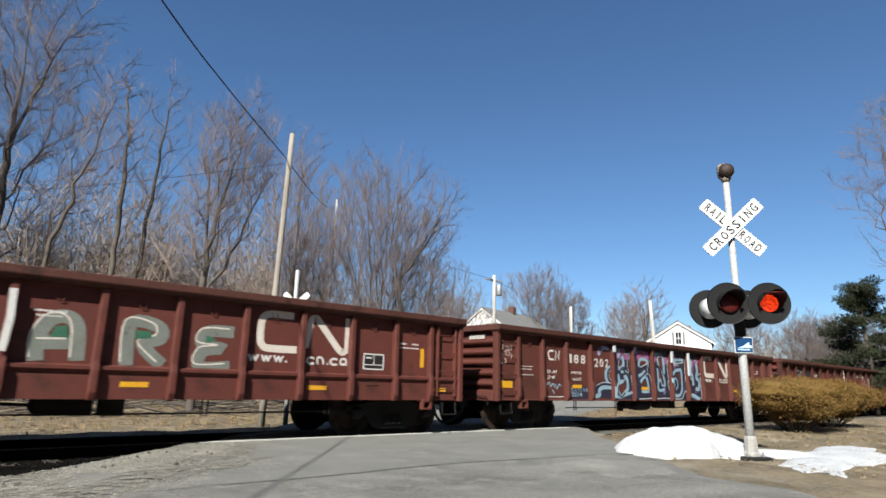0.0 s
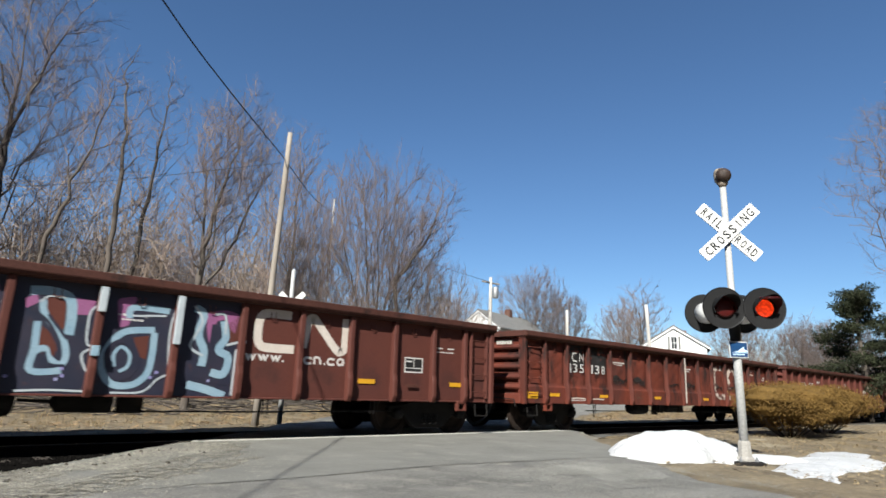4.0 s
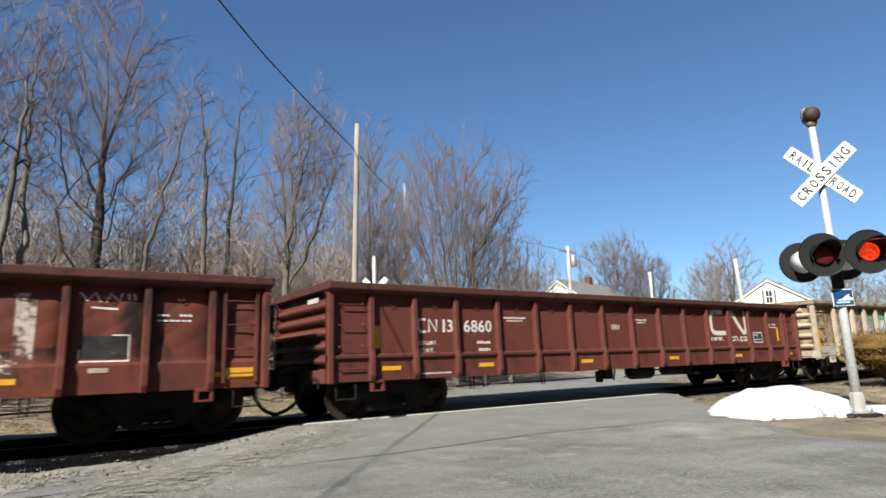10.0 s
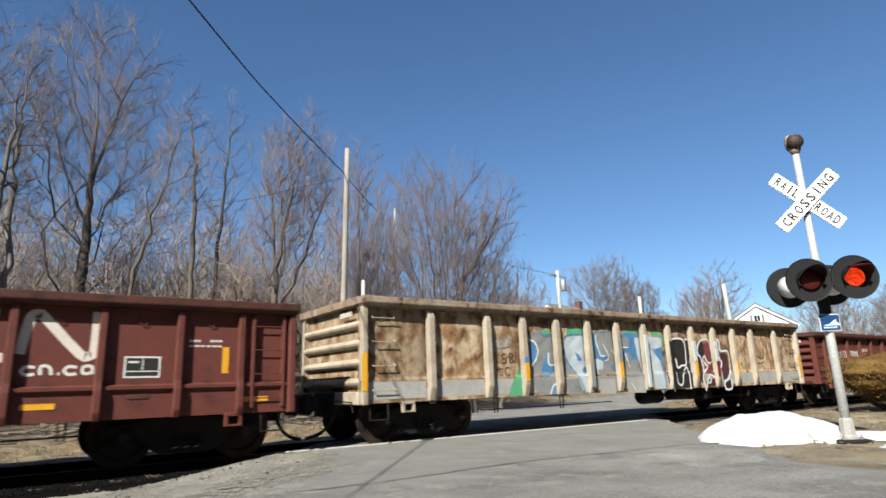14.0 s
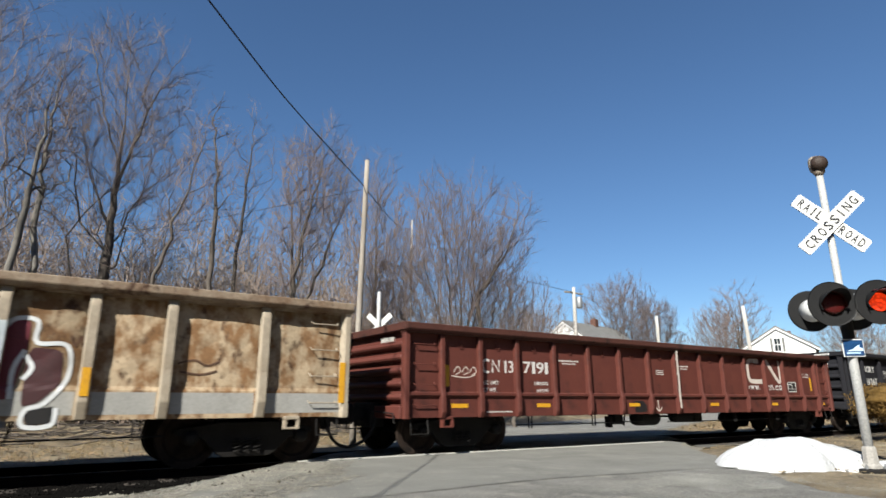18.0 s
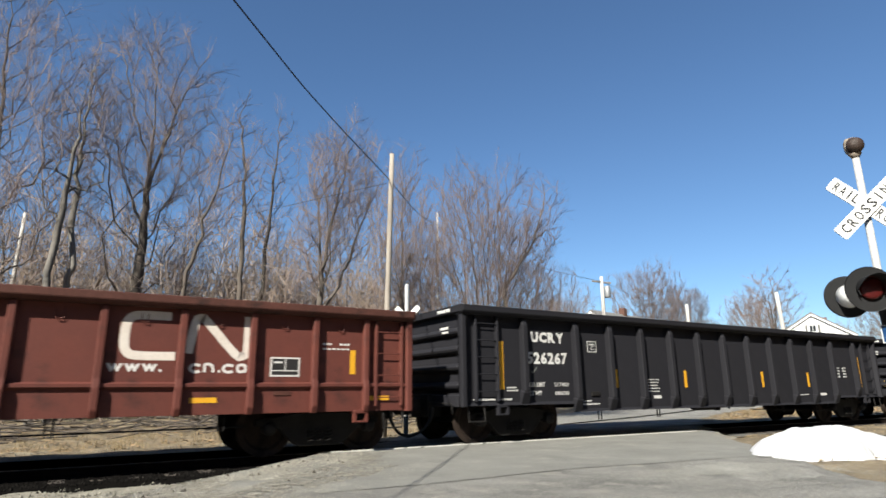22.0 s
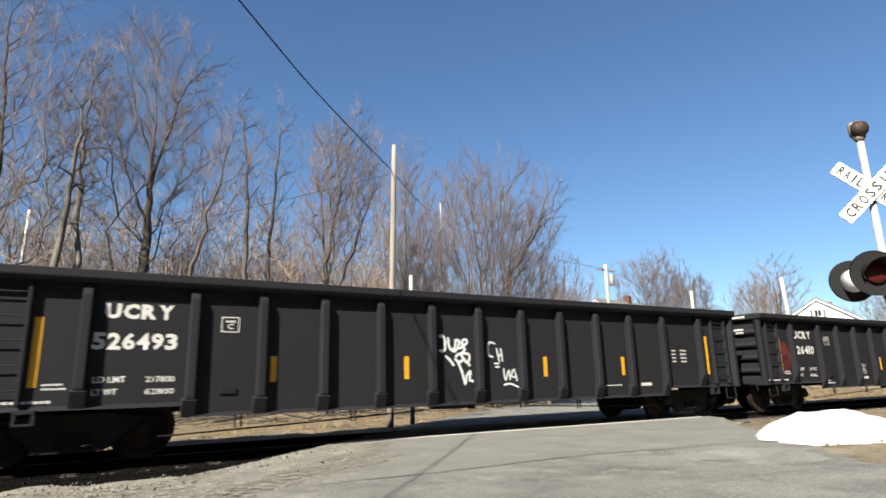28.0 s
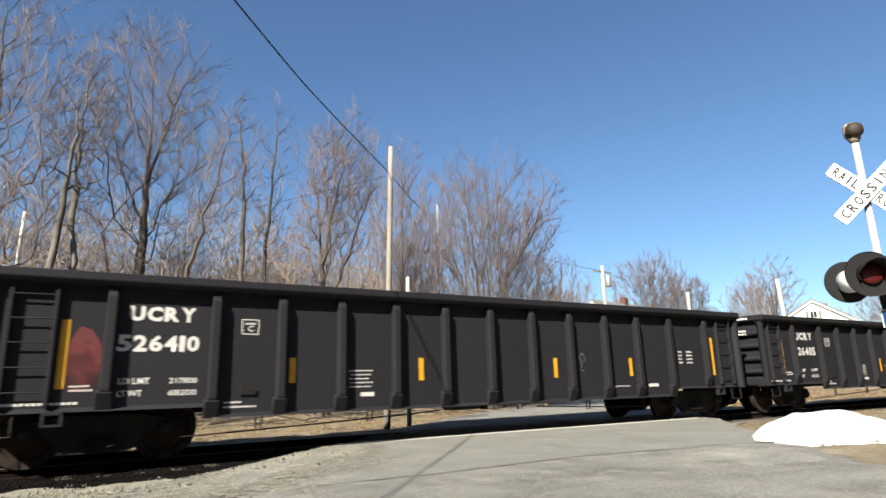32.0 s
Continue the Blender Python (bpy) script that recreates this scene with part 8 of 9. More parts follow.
def grown_tree(seed, h, r, first=0.3, width=6.0, stem=((0, 0.0), (0, 0.9)), count=900, straight=0.45, fork=(), bark=BARK, tip=0.0060, twigs=4, twig=0.55, egg=0.0, hollow=0.35, gap=0.0, fine=0.6):
    """A bare tree grown towards places strewn through its crown: each place is joined to the nearest limb, and limbs thicken by what they carry.
    stem: the trunk's line as (aside, share of h); fork: further stems (aside, share) from a place on the trunk; straight: how directly branches run from the root."""
    rng = np.random.default_rng(seed)
    places, up_of, run = [np.array((0.0, 0.0, -0.2))], [-1], [0.0]

    def reach_to(q, start, step=0.5, wander=0.05):
        a = places[start]
        n = max(1, int(np.ceil(np.linalg.norm(q - a) / step)))
        for i in range(1, n + 1):
            p = a + (q - a) * i / n + (rng.normal(0, wander, 3) if i < n else 0)
            places.append(p)
            up_of.append(start)
            run.append(run[start] + np.linalg.norm(p - places[start]))
            start = len(places) - 1
        return start

    last = 0
    for aside, share in stem:
        if share > 0:
            last = reach_to(np.array((aside, rng.normal(0, 0.08), share * h)), last, 0.6, 0.05)
    trunk_nodes = len(places)
    for line in fork:
        share = line[0][1]
        k = min(range(trunk_nodes), key=lambda i: abs(places[i][2] - share * h))
        for aside, s in line[1:]:
            k = reach_to(np.array((aside, rng.normal(0, 0.3), s * h)), k, 0.6, 0.05)
    # places in an egg-shaped crown, thinner in the middle
    mid, half = h * (1 + first) / 2, h * (1 - first) / 2
    pts = []
    lean = np.array([s[0] for s in stem]), np.array([s[1] * h for s in stem])
    ph = rng.uniform(0, 6.28, 4)
    while len(pts) < count:
        d = rng.normal(0, 1, 3)
        d /= np.linalg.norm(d)
        rad = rng.random() ** (1 / (3 - 1.5 * hollow))
        ragged = 1 + 0.12 * np.sin(3 * np.arctan2(d[1], d[0]) + ph[0]) + 0.10 * np.sin(5 * d[2] + 4 * d[0] + ph[1]) + 0.08 * np.sin(9 * d[0] + 7 * d[1] + ph[2])
        p = d * rad * ragged
        wide = width / 2 * (1 - egg * p[2])
        q = np.array((p[0] * wide, p[1] * wide, mid + p[2] * half))
        if gap and np.sin(1.9 * q[0] + ph[3]) * np.sin(1.7 * q[1]) * np.sin(1.6 * q[2] + ph[2]) > 1 - gap:
            continue
        q[0] += np.interp(q[2], lean[1], lean[0])
        pts.append(q)
    pts = np.array(pts)
    foot = np.array((0, 0, first * h * 0.6))
    pts = pts[np.argsort(np.linalg.norm(pts - foot, axis=1))]
    cap = len(places) + count * 8
    store = np.zeros((cap, 3))
    far = np.zeros(cap)
    n = len(places)
    store[:n], far[:n] = places, run
    for q in pts:
        m = len(places)
        if m > n:
            store[n:m], far[n:m] = places[n:m], run[n:m]
            n = m
        d = np.linalg.norm(store[:n] - q, axis=1)
        cost = d + straight * far[:n] + 1.2 * np.maximum(0, store[:n, 2] - q[2] + 0.25 * d) + 2.0 * (store[:n, 2] < first * h * 0.55)
        if len(places) + 40 > cap:
            break
        reach_to(q, int(np.argmin(cost)), 0.55, 0.018)
    n = len(places)
    P, U = np.array(places), np.array(up_of)
    load = np.zeros(n)
    kids = np.bincount(U[1:], minlength=n)
    load[kids == 0] = 1.0
    for i in range(n - 1, 0, -1):
        load[U[i]] += load[i]
    size = tip * np.maximum(load, 1) ** 0.5
    size *= 1 + (r / size[1] - 1) * np.clip(load / load[1], 0, 1) ** 0.35
    size = np.maximum(size, tip)
    bm = bmesh.new()
    chain = [Vector(p) for p in P[:trunk_nodes]]
    rings = []
    for i, p in enumerate(chain):
        d = (chain[min(i + 1, len(chain) - 1)] - chain[max(i - 1, 0)]).normalized()
        a = Vector((1, 0, 0))
        a = (a - d * a.dot(d)).normalized()
        b = d.cross(a)
        w = float(size[max(i, 1)]) * (1.25 if i == 0 else 1.0)
        rings.append([bm.verts.new(p + w * (math.cos(0.785 * k) * a + math.sin(0.785 * k) * b)) for k in range(8)])
    for q, s in zip(rings, rings[1:]):
        for k in range(8):
            bm.faces.new((q[k], q[(k + 1) % 8], s[(k + 1) % 8], s[k]))
    bm.faces.new(rings[-1])
    trunk = made("trunk", bm, bark, True)
    i = np.arange(trunk_nodes, n)
    big = size[i] > 0.02
    vs, fs, ms, base = [], [], [], 0
    for sel, sides in ((i[big], 5), (i[~big], 3)):
        if len(sel):
            v, f = rods(P[U[sel]], P[sel], np.minimum(size[U[sel]], size[sel] * 1.35), size[sel], sides)
            vs.append(v)
            fs.append(f + base)
            ms.append(np.full(len(f), 0 if sides == 5 else 1, np.int32))
            base += len(v)
    # fine twigs on all the thin branches
    thin = i[size[i] < 3.6 * tip]
    a0 = np.repeat(thin, twigs)
    t = rng.random((len(a0), 1))
    s = P[U[a0]] + (P[a0] - P[U[a0]]) * t
    d = P[a0] - P[U[a0]]
    d /= np.maximum(np.linalg.norm(d, axis=1, keepdims=True), 1e-6)
    d = d * 0.9 + rng.normal(0, 0.42, d.shape) + (0, 0, 0.25)
    d /= np.linalg.norm(d, axis=1, keepdims=True)
    e = s + d * twig * rng.uniform(0.4, 1.3, (len(a0), 1))
    more = []
    for _ in range(2):
        t = rng.uniform(0.3, 0.9, (len(a0), 1))
        s2 = s + (e - s) * t
        d2 = d + rng.normal(0, 0.4, d.shape)
        d2 /= np.linalg.norm(d2, axis=1, keepdims=True)
        more.append((s2, s2 + d2 * twig * 0.5 * rng.uniform(0.5, 1.2, (len(a0), 1))))
    for p, q, w in ((s, e, tip * fine), *((p, q, tip * fine * 0.75) for p, q in more)):
        v, f = rods(p, q, np.full(len(p), w), np.full(len(p), w * 0.5), 3)
        vs.append(v)
        fs.append(f + base)
        ms.append(np.full(len(f), 1, np.int32))
        base += len(v)
    crown = quick("crown", np.concatenate(vs), np.concatenate(fs), bark)
    crown.materials.append(TWIG)
    crown.polygons.foreach_set("material_index", np.concatenate(ms))
    return trunk, crown


def bars_mesh(name, rows, sides, material):
    v, f = rods(rows[:, 0:3], rows[:, 3:6], rows[:, 6], rows[:, 7], sides)
    return quick(name, v, f, material, sides > 3)


def plant(parts, x, y, turn=0.0, scale=1.0, label="tall bare leafless tree with grey bark"):
    t = thing("tree", label, "tree", pose(x, y, float(land_z(x, y))) @ pose(0, 0, 0, 0, 0, turn), "bare trees")
    t.scale = (scale,) * 3
    part("trunk", parts[0], None, t)
    tagged(part("crown", parts[1], None, t), kind="stuff")
    return t


FACING = -30.5  # turns a tree's local x across the camera's view, for stems shaped to fit it
plant(grown_tree(1, 17.5, 0.20, 0.22, 6.4, ((0, 0.0), (-0.3, 0.5), (-0.8, 0.96)), 560, 0.6, twigs=6, twig=0.7), -3.6, 25.0, FACING)
plant(grown_tree(52, 13.4, 0.115, 0.5, 3.0, ((-0.1, 0.0), (0.0, 0.42), (0.15, 0.72), (0.28, 0.86), (0.5, 0.98)), 150, 0.3, bark=PALE_BARK, twigs=3), -1.66, 24.0, FACING, label="bare pale-barked tree with a broken crooked top")
plant(grown_tree(53, 14.6, 0.105, 0.45, 3.2, ((0.1, 0.0), (0.0, 0.42), (-0.24, 0.68), (-0.2, 0.86), (0.0, 0.985)), 190, 0.3, (((0, 0.80), (-0.4, 0.88), (-1.3, 1.0), (-1.85, 1.1)),), bark=PALE_BARK, twigs=3), -1.17, 24.35, FACING, label="bare pale-barked tree with one long bare limb")
plant(grown_tree(4, 18.0, 0.24, 0.28, 6.2, ((0, 0.0), (-0.04, 0.42), (-0.07, 0.6), (-0.3, 0.93)), 480, 0.6, (((0, 0.40), (1.1, 0.52), (2.6, 0.6)), ((0, 0.42), (-1.2, 0.55), (-2.3, 0.74)), ((0, 0.52), (0.9, 0.72), (2.0, 0.9)), ((0, 0.56), (-1.0, 0.74), (-2.0, 0.9))), egg=-0.08, gap=0.3, twigs=8, twig=0.75), 1.23, 27.0, FACING, label="large spreading bare tree with upswept limbs")
plant(grown_tree(5, 14.1, 0.10, 0.45, 2.0, ((0, 0.0), (0, 0.44), (-0.1, 0.72), (-0.34, 0.8), (-0.6, 0.89), (-0.4, 0.94), (-0.18, 0.995)), 70, 0.25, twigs=3), 4.78, 24.55, FACING, label="slender crooked bare tree")
plant(grown_tree(6, 14.3, 0.09, 0.42, 2.4, ((-0.1, 0.0), (0.0, 0.5), (0.36, 0.84), (0.42, 0.98)), 150, 0.3), 6.04, 26.3, FACING, label="slim bare tree at the edge of the woods")
plant(grown_tree(8, 12.8, 0.08, 0.5, 3.0, ((-0.7, 0.0), (0.0, 0.44), (1.0, 0.72), (1.3, 0.98)), 220, 0.5), 2.79, 24.9, FACING, label="slender bare tree leaning to one side")
plant(grown_tree(7, 11.8, 0.13, 0.40, 3.4, ((-0.25, 0.0), (0.0, 0.42), (0.3, 0.64), (0.72, 0.78), (0.75, 0.97)), 620, 0.55, (((0, 0.3), (0.6, 0.42), (1.3, 0.6), (2.1, 0.76)), ((0, 0.45), (-0.2, 0.6), (-0.5, 0.8)), ((0, 0.5), (0.9, 0.56), (1.9, 0.52))), twigs=6), 6.97, 20.9, FACING, label="bare tree with dark twisted limbs")
plant(grown_tree(11, 12.7, 0.10, 0.12, 3.3, ((0, 0.0), (0.1, 0.5), (0.0, 0.9)), 900, 0.75, twigs=4, hollow=0.1), 12.1, 24.6, FACING, label="narrow bushy bare tree with dense brown twigs")
plant(grown_tree(9, 11.3, 0.16, 0.10, 6.0, ((0, 0.0), (0.0, 0.22)), 1300, 0.8, (((0, 0.12), (0.6, 0.4), (1.9, 0.72), (2.3, 0.9)), ((0, 0.12), (-0.3, 0.5), (-0.8, 0.9)), ((0, 0.15), (0.3, 0.55), (0.9, 0.92)), ((0, 0.12), (-0.9, 0.45), (-1.8, 0.7))), hollow=0.3, egg=-0.05, twigs=6), 14.3, 20.9, FACING, label="broad domed bare tree with many stems and dense twigs")
plant(grown_tree(10, 10.3, 0.10, 0.35, 2.8, ((-0.6, 0.0), (-0.3, 0.53), (1.0, 0.72), (1.55, 0.92), (1.4, 1.0)), 260, 0.3), 14.8, 19.5, FACING, label="dark-limbed bare tree leaning out of a thicket")
plant(grown_tree(13, 7.0, 0.09, 0.08, 4.6, ((0, 0.0), (0.2, 0.25)), 650, 0.7, egg=0.1), 16.6, 19.9, FACING, label="low spreading bare tree with dense twigs")
plant(grown_tree(12, 9.6, 0.08, 0.12, 3.6, ((0, 0.0), (0.1, 0.4)), 520, 0.7), 12.6, 23.2, FACING, label="bushy bare tree with fine brown twigs")
far_dome = grown_tree(24, 15.0, 0.22, 0.14, 9.6, ((0, 0.0), (0, 0.2)), 900, 0.7, (((0, 0.12), (1.2, 0.4), (2.6, 0.75)), ((0, 0.12), (-1.1, 0.42), (-2.3, 0.78)), ((0, 0.15), (0.4, 0.55), (0.9, 0.9)), ((0, 0.15), (-0.5, 0.5), (-0.8, 0.9))), tip=0.0090, twigs=7, twig=0.7, hollow=0.3)
far_oak = grown_tree(21, 13.2, 0.26, 0.32, 6.6, ((0, 0.0), (0, 0.5), (0.1, 0.8)), 300, 0.45, (((0, 0.34), (1.2, 0.5), (2.6, 0.72)), ((0, 0.36), (-1.1, 0.5), (-2.3, 0.74)), ((0, 0.45), (0.8, 0.7), (1.4, 0.92)), ((0, 0.45), (-0.7, 0.7), (-1.0, 0.92))), tip=0.012, twigs=3, twig=0.65, gap=0.3)
far_slim = grown_tree(20, 12.4, 0.14, 0.2, 5.6, ((0, 0.0), (0.2, 0.6), (0.1, 0.9)), 420, 0.7, tip=0.0090, twigs=6, twig=0.7)
mid_tall = grown_tree(22, 13.6, 0.10, 0.28, 3.6, ((0, 0.0), (0.1, 0.5), (-0.1, 0.95)), 360, 0.4, twigs=3)
mid_bent = grown_tree(23, 11.6, 0.09, 0.3, 3.8, ((-0.4, 0.0), (0.0, 0.5), (0.5, 0.95)), 340, 0.4, twigs=3)
for x, y, s, a, which in ((53.5, 44.6, 1.0, 10, far_dome), (58.5, 44.4, 0.86, 120, far_dome), (58.9, 34.1, 1.0, 40, far_oak), (69, 42.5, 0.86, 200, far_dome), (75, 36, 0.72, 80, far_slim),
        (82, 33, 0.8, 15, far_dome), (86, 26, 0.72, 260, far_slim), (57, 15.4, 0.52, 30, far_dome), (61, 14.2, 0.55, 190, far_slim), (52, 17.2, 0.48, 90, far_dome), (55.5, 12.8, 0.5, 140, far_dome), (72, 29, 0.62, 310, far_slim),
        (66, 20, 0.62, 140, far_dome), (63, 17.4, 0.6, 250, far_slim), (47, 52, 0.80, 55, far_dome), (40, 50, 0.72, 75, far_slim), (32, 48, 0.8, 170, far_slim)):
    plant(which, x, y, a, s, "bare rounded tree in the distance")
for x, y, s, a, which in ((-7.5, 31, 1.15, 0, mid_tall), (-11, 28, 1.1, 70, mid_bent), (-9, 36, 1.25, 140, mid_tall), (-0.6, 33, 0.82, 60, mid_bent), (3.6, 33, 0.8, 210, mid_tall), (3.2, 29.5, 0.74, 30, mid_bent),
        (9.0, 30.5, 0.68, 100, mid_bent), (12.8, 33, 0.72, 180, mid_tall), (10.2, 34, 0.72, 250, mid_tall), (-15, 34, 1.2, 30, mid_tall), (-19, 30, 1.1, 110, mid_bent), (16.5, 30, 0.72, 40, mid_bent), (20.5, 31, 0.62, 160, mid_tall),
        (-4.5, 37, 1.1, 200, mid_bent), (7.4, 28, 0.62, 75, mid_tall)):
    plant(which, x, y, a, s, "slim bare tree at the edge of the woods")
plant(grown_tree(30, 21.0, 0.34, 0.3, 10.0, ((0, 0.0), (0.2, 0.4)), 800, 0.4, tip=0.009, twig=0.8), 42.6, 5.4, 0, 1, "tall bare tree beyond the hedge")


def thicket(name, seed, n, place, height, label):
    """Bare saplings and brushwood, joined: stems with a few orders of thin shoots."""
    rng = np.random.default_rng(seed)
    x, y = place(rng, n)
    h = rng.uniform(*height, n) * (0.6 + 0.8 * rng.random(n) ** 2)
    base = np.stack([x, y, land_z(x, y) - 0.1], -1)
    rows, tips = [], []
    d = np.stack([rng.normal(0, 0.14, n), rng.normal(0, 0.14, n), np.ones(n)], -1)
    p, rad = base, 0.014 + 0.0055 * h
    for k in range(4):
        q = p + d * (h / 4)[:, None] + rng.normal(0, 0.10, (n, 3)) * (1, 1, 0)
        rows.append(np.c_[p, q, rad * (1 - 0.22 * k), rad * (1 - 0.22 * (k + 1))])
        tips.append((p, q))
        p = q
    for level, (count, ln, rr) in enumerate(((9, 0.30, 0.009 + 0.0012 * height[1]), (5, 0.42, 0.006 + 0.001 * height[1]))):
        new_tips = []
        for a, b in tips:
            for j in range(count if level == 0 else count // 2 + 1):
                t = rng.random((len(a), 1))
                s = a + (b - a) * t
                size = (np.linalg.norm(b - a, axis=1, keepdims=True) * (1.15 if level == 0 else 0.75)) * rng.uniform(0.5, 1.2, (len(a), 1))
                w = rng.normal(0, 0.75, (len(a), 3)) + (0, 0, 0.75)
                w /= np.linalg.norm(w, axis=1, keepdims=True)
                e = s + w * size
                rows.append(np.c_[s, e, np.full(len(a), rr), np.full(len(a), rr * 0.45)])
                if level == 0 and j < 4:
                    new_tips.append((s, e))
        tips = new_tips
    rows = np.concatenate(rows)
    return tagged(new(name, bars_mesh(name, rows, 3, BRUSH)), label, "brushwood", "", "stuff")


thicket("brushwood", 41, 500, lambda r, n: (r.uniform(-22, 15, n), 25 + 9 * r.random(n)), (3.0, 6.8), "tangled bare brushwood under the trees")
thicket("brushwood", 42, 540, lambda r, n: (r.uniform(-34, 20, n), 35 + 14 * r.random(n)), (6.0, 11.0), "dense grey saplings in the woods behind")
thicket("brushwood", 43, 150, lambda r, n: (r.uniform(12, 32, n), 27 + 16 * r.random(n)), (2.5, 5.5), "bare scrub beyond the far road")
thicket("far_woods", 44, 300, lambda r, n: (lambda a, d: (d * np.cos(a), d * np.sin(a)))(r.uniform(0.10, 1.05, n), r.uniform(80, 135, n)), (5.0, 10.5), "distant grey bare woods along the skyline")
thicket("far_woods", 45, 200, lambda r, n: (lambda a, d: (d * np.cos(a), d * np.sin(a)))(r.uniform(1.05, 2.2, n), r.uniform(55, 90, n)), (8.0, 15.0), "distant grey bare woods along the skyline")


def fallen_wood(seed, n, x0, x1, y0, y1):
    """Dead sticks and small limbs lying on the bank."""
    rng = np.random.default_rng(seed)
    x, y = off_road(rng.uniform(x0, x1, n), rng.uniform(y0, y1, n))
    n = len(x)
    p = np.stack([x, y, rough_land(x, y) + rng.uniform(0.02, 0.25, n)], -1)
    a = rng.normal(0, 0.5, n) + np.where(rng.random(n) < 0.5, 0, 3.1416)
    q = p + np.stack([np.cos(a), np.sin(a), rng.normal(0.0, 0.14, n)], -1) * rng.uniform(0.5, 2.4, n)[:, None]
    r = rng.uniform(0.008, 0.03, n)
    return tagged(new("fallen_wood", bars_mesh("fallen_wood", np.c_[p, q, r, r * 0.5], 4, BARK)), "dark fallen sticks and limbs along the bank", "sticks", "", "stuff")


def grass_tufts(seed, clumps, place, height, label):
    """Tufts of thin upright dead blades."""
    rng = np.random.default_rng(seed)
    cx, cy = place(rng, clumps)
    per = 22
    x = np.repeat(cx, per) + rng.normal(0, 0.07, clumps * per)
    y = np.repeat(cy, per) + rng.normal(0, 0.07, clumps * per)
    n = len(x)
    h = rng.uniform(*height, n) * np.repeat(rng.uniform(0.5, 1.2, clumps), per)
    a = np.stack([x, y, rough_land(x, y) - 0.01], -1)
    b = a + np.stack([rng.normal(0, 0.35, n) * h, rng.normal(0, 0.35, n) * h, h], -1)
    rows = np.c_[a, b, np.full(n, 0.004), np.full(n, 0.0012)]
    return tagged(new("grass_tufts", bars_mesh("grass_tufts", rows, 3, STRAW)), label, "grass", "", "stuff")


def off_road(x, y):
    ok = road_away(x, y) > 0.3
    return x[ok], y[ok]


def tufts_on(seed, n, x0, x1, y0, y1, height, label):
    x, y = off_road(*(lambda r: (r.uniform(x0, x1, n), r.uniform(y0, y1, n)))(np.random.default_rng(seed)))
    return grass_tufts(seed + 1, len(x), lambda r, m: (x, y), height, label)


fallen_wood(71, 700, -12, 26, 18.5, 24.0)
tufts_on(61, 420, -12, 34, 15.0, 20.0, (0.05, 0.20), "tufts of tall dead grass on the far bank")
tufts_on(63, 130, 11.5, 26.0, 3.0, 9.2, (0.03, 0.10), "low dead tufts round the bushes")


def leafy(name, blobs, count, size, material, seed, flat=0.5):
    """Small leaves strewn in and on rounded masses: their mesh."""
    rng = np.random.default_rng(seed)
    vol = np.array([b[3] * b[4] * b[5] for b in blobs]) ** 0.67
    pick = rng.choice(len(blobs), count, p=vol / vol.sum())
    b = np.array(blobs)[pick]
    d = rng.normal(0, 1, (count, 3))
    d /= np.linalg.norm(d, axis=1, keepdims=True)
    clump = np.sin(7 * d[:, :1] + 3 * b[:, :1]) * np.sin(6 * d[:, 1:2] + 5 * b[:, 1:2]) * np.sin(8 * d[:, 2:3] + 2)
    r = 1 - 0.45 * rng.random((count, 1)) ** 1.6 + rng.normal(0, 0.04, (count, 1)) + 0.14 * clump
    p = b[:, :3] + d * b[:, 3:] * r
    a = rng.normal(0, 1, (count, 3)) + d * 0.8
    a /= np.linalg.norm(a, axis=1, keepdims=True)
    c = np.cross(a, rng.normal(0, 1, (count, 3)))
    c /= np.linalg.norm(c, axis=1, keepdims=True)
    s = rng.uniform(*size, (count, 1))
    v = np.stack([p - c * s * 0.35, p + a * s * 0.5 - c * s * 0.1, p + a * s, p + a * s * 0.5 + c * s * flat], 1)
    f = np.arange(count * 4).reshape(-1, 4)
    return quick(name, v.reshape(-1, 3), f, material)


rng = random.Random(9)
for cx, cy, rx, ry, rz in ((17.9, 6.2, 1.95, 1.25, 0.52), (21.6, 6.5, 2.0, 1.3, 0.52)):
    b = tagged(new("bush"), "rounded bronzed yew bush clipped low on dead grass", "bush", "yew bushes beside the track")
    b.matrix_basis = pose(cx, cy, float(land_z(cx, cy)))
    blobs = [(0, 0, 0.93, rx, ry, rz), (0, 0, 0.55, rx * 0.62, ry * 0.62, 0.42)] + [(rng.uniform(-0.7, 0.7) * rx, rng.uniform(-0.7, 0.7) * ry, 0.80 + rng.uniform(-0.15, 0.32), rng.uniform(0.4, 0.7), rng.uniform(0.4, 0.7), rng.uniform(0.25, 0.42)) for _ in range(16)]
    part("foliage", leafy("foliage", blobs, 60000, (0.022, 0.052), YEW, int(cx * 10)), YEW, b)
    # solid lumpy core added behind the leaves so the bush renders dark inside
    bm = bmesh.new()
    bmesh.ops.create_icosphere(bm, subdivisions=4, radius=1.0)
    for v in bm.verts:
        w = 0.84 + 0.07 * math.sin(5 * v.co.x + cx) * math.sin(4 * v.co.y + 1) + 0.05 * math.sin(9 * v.co.z + 6 * v.co.x)
        v.co = (v.co.x * rx * w, v.co.y * ry * w, 0.93 + v.co.z * rz * w)
    part("inner_foliage", bm, YEW, b, "solid core added to darken the inside of the bush", True)
    bm = bmesh.new()
    for k in range(16):
        a = rng.uniform(0, 6.28)
        u, v = math.cos(a) * rx * rng.uniform(0.4, 0.9), math.sin(a) * ry * rng.uniform(0.4, 0.9)
        tube(bm, [(u * 0.15, v * 0.15, -0.05), (u * 0.6, v * 0.6, 0.3), (u, v, 0.75)], 0.022, 5, 0.008)
    part("stem", bm, BARK, b, "dark woody stems")

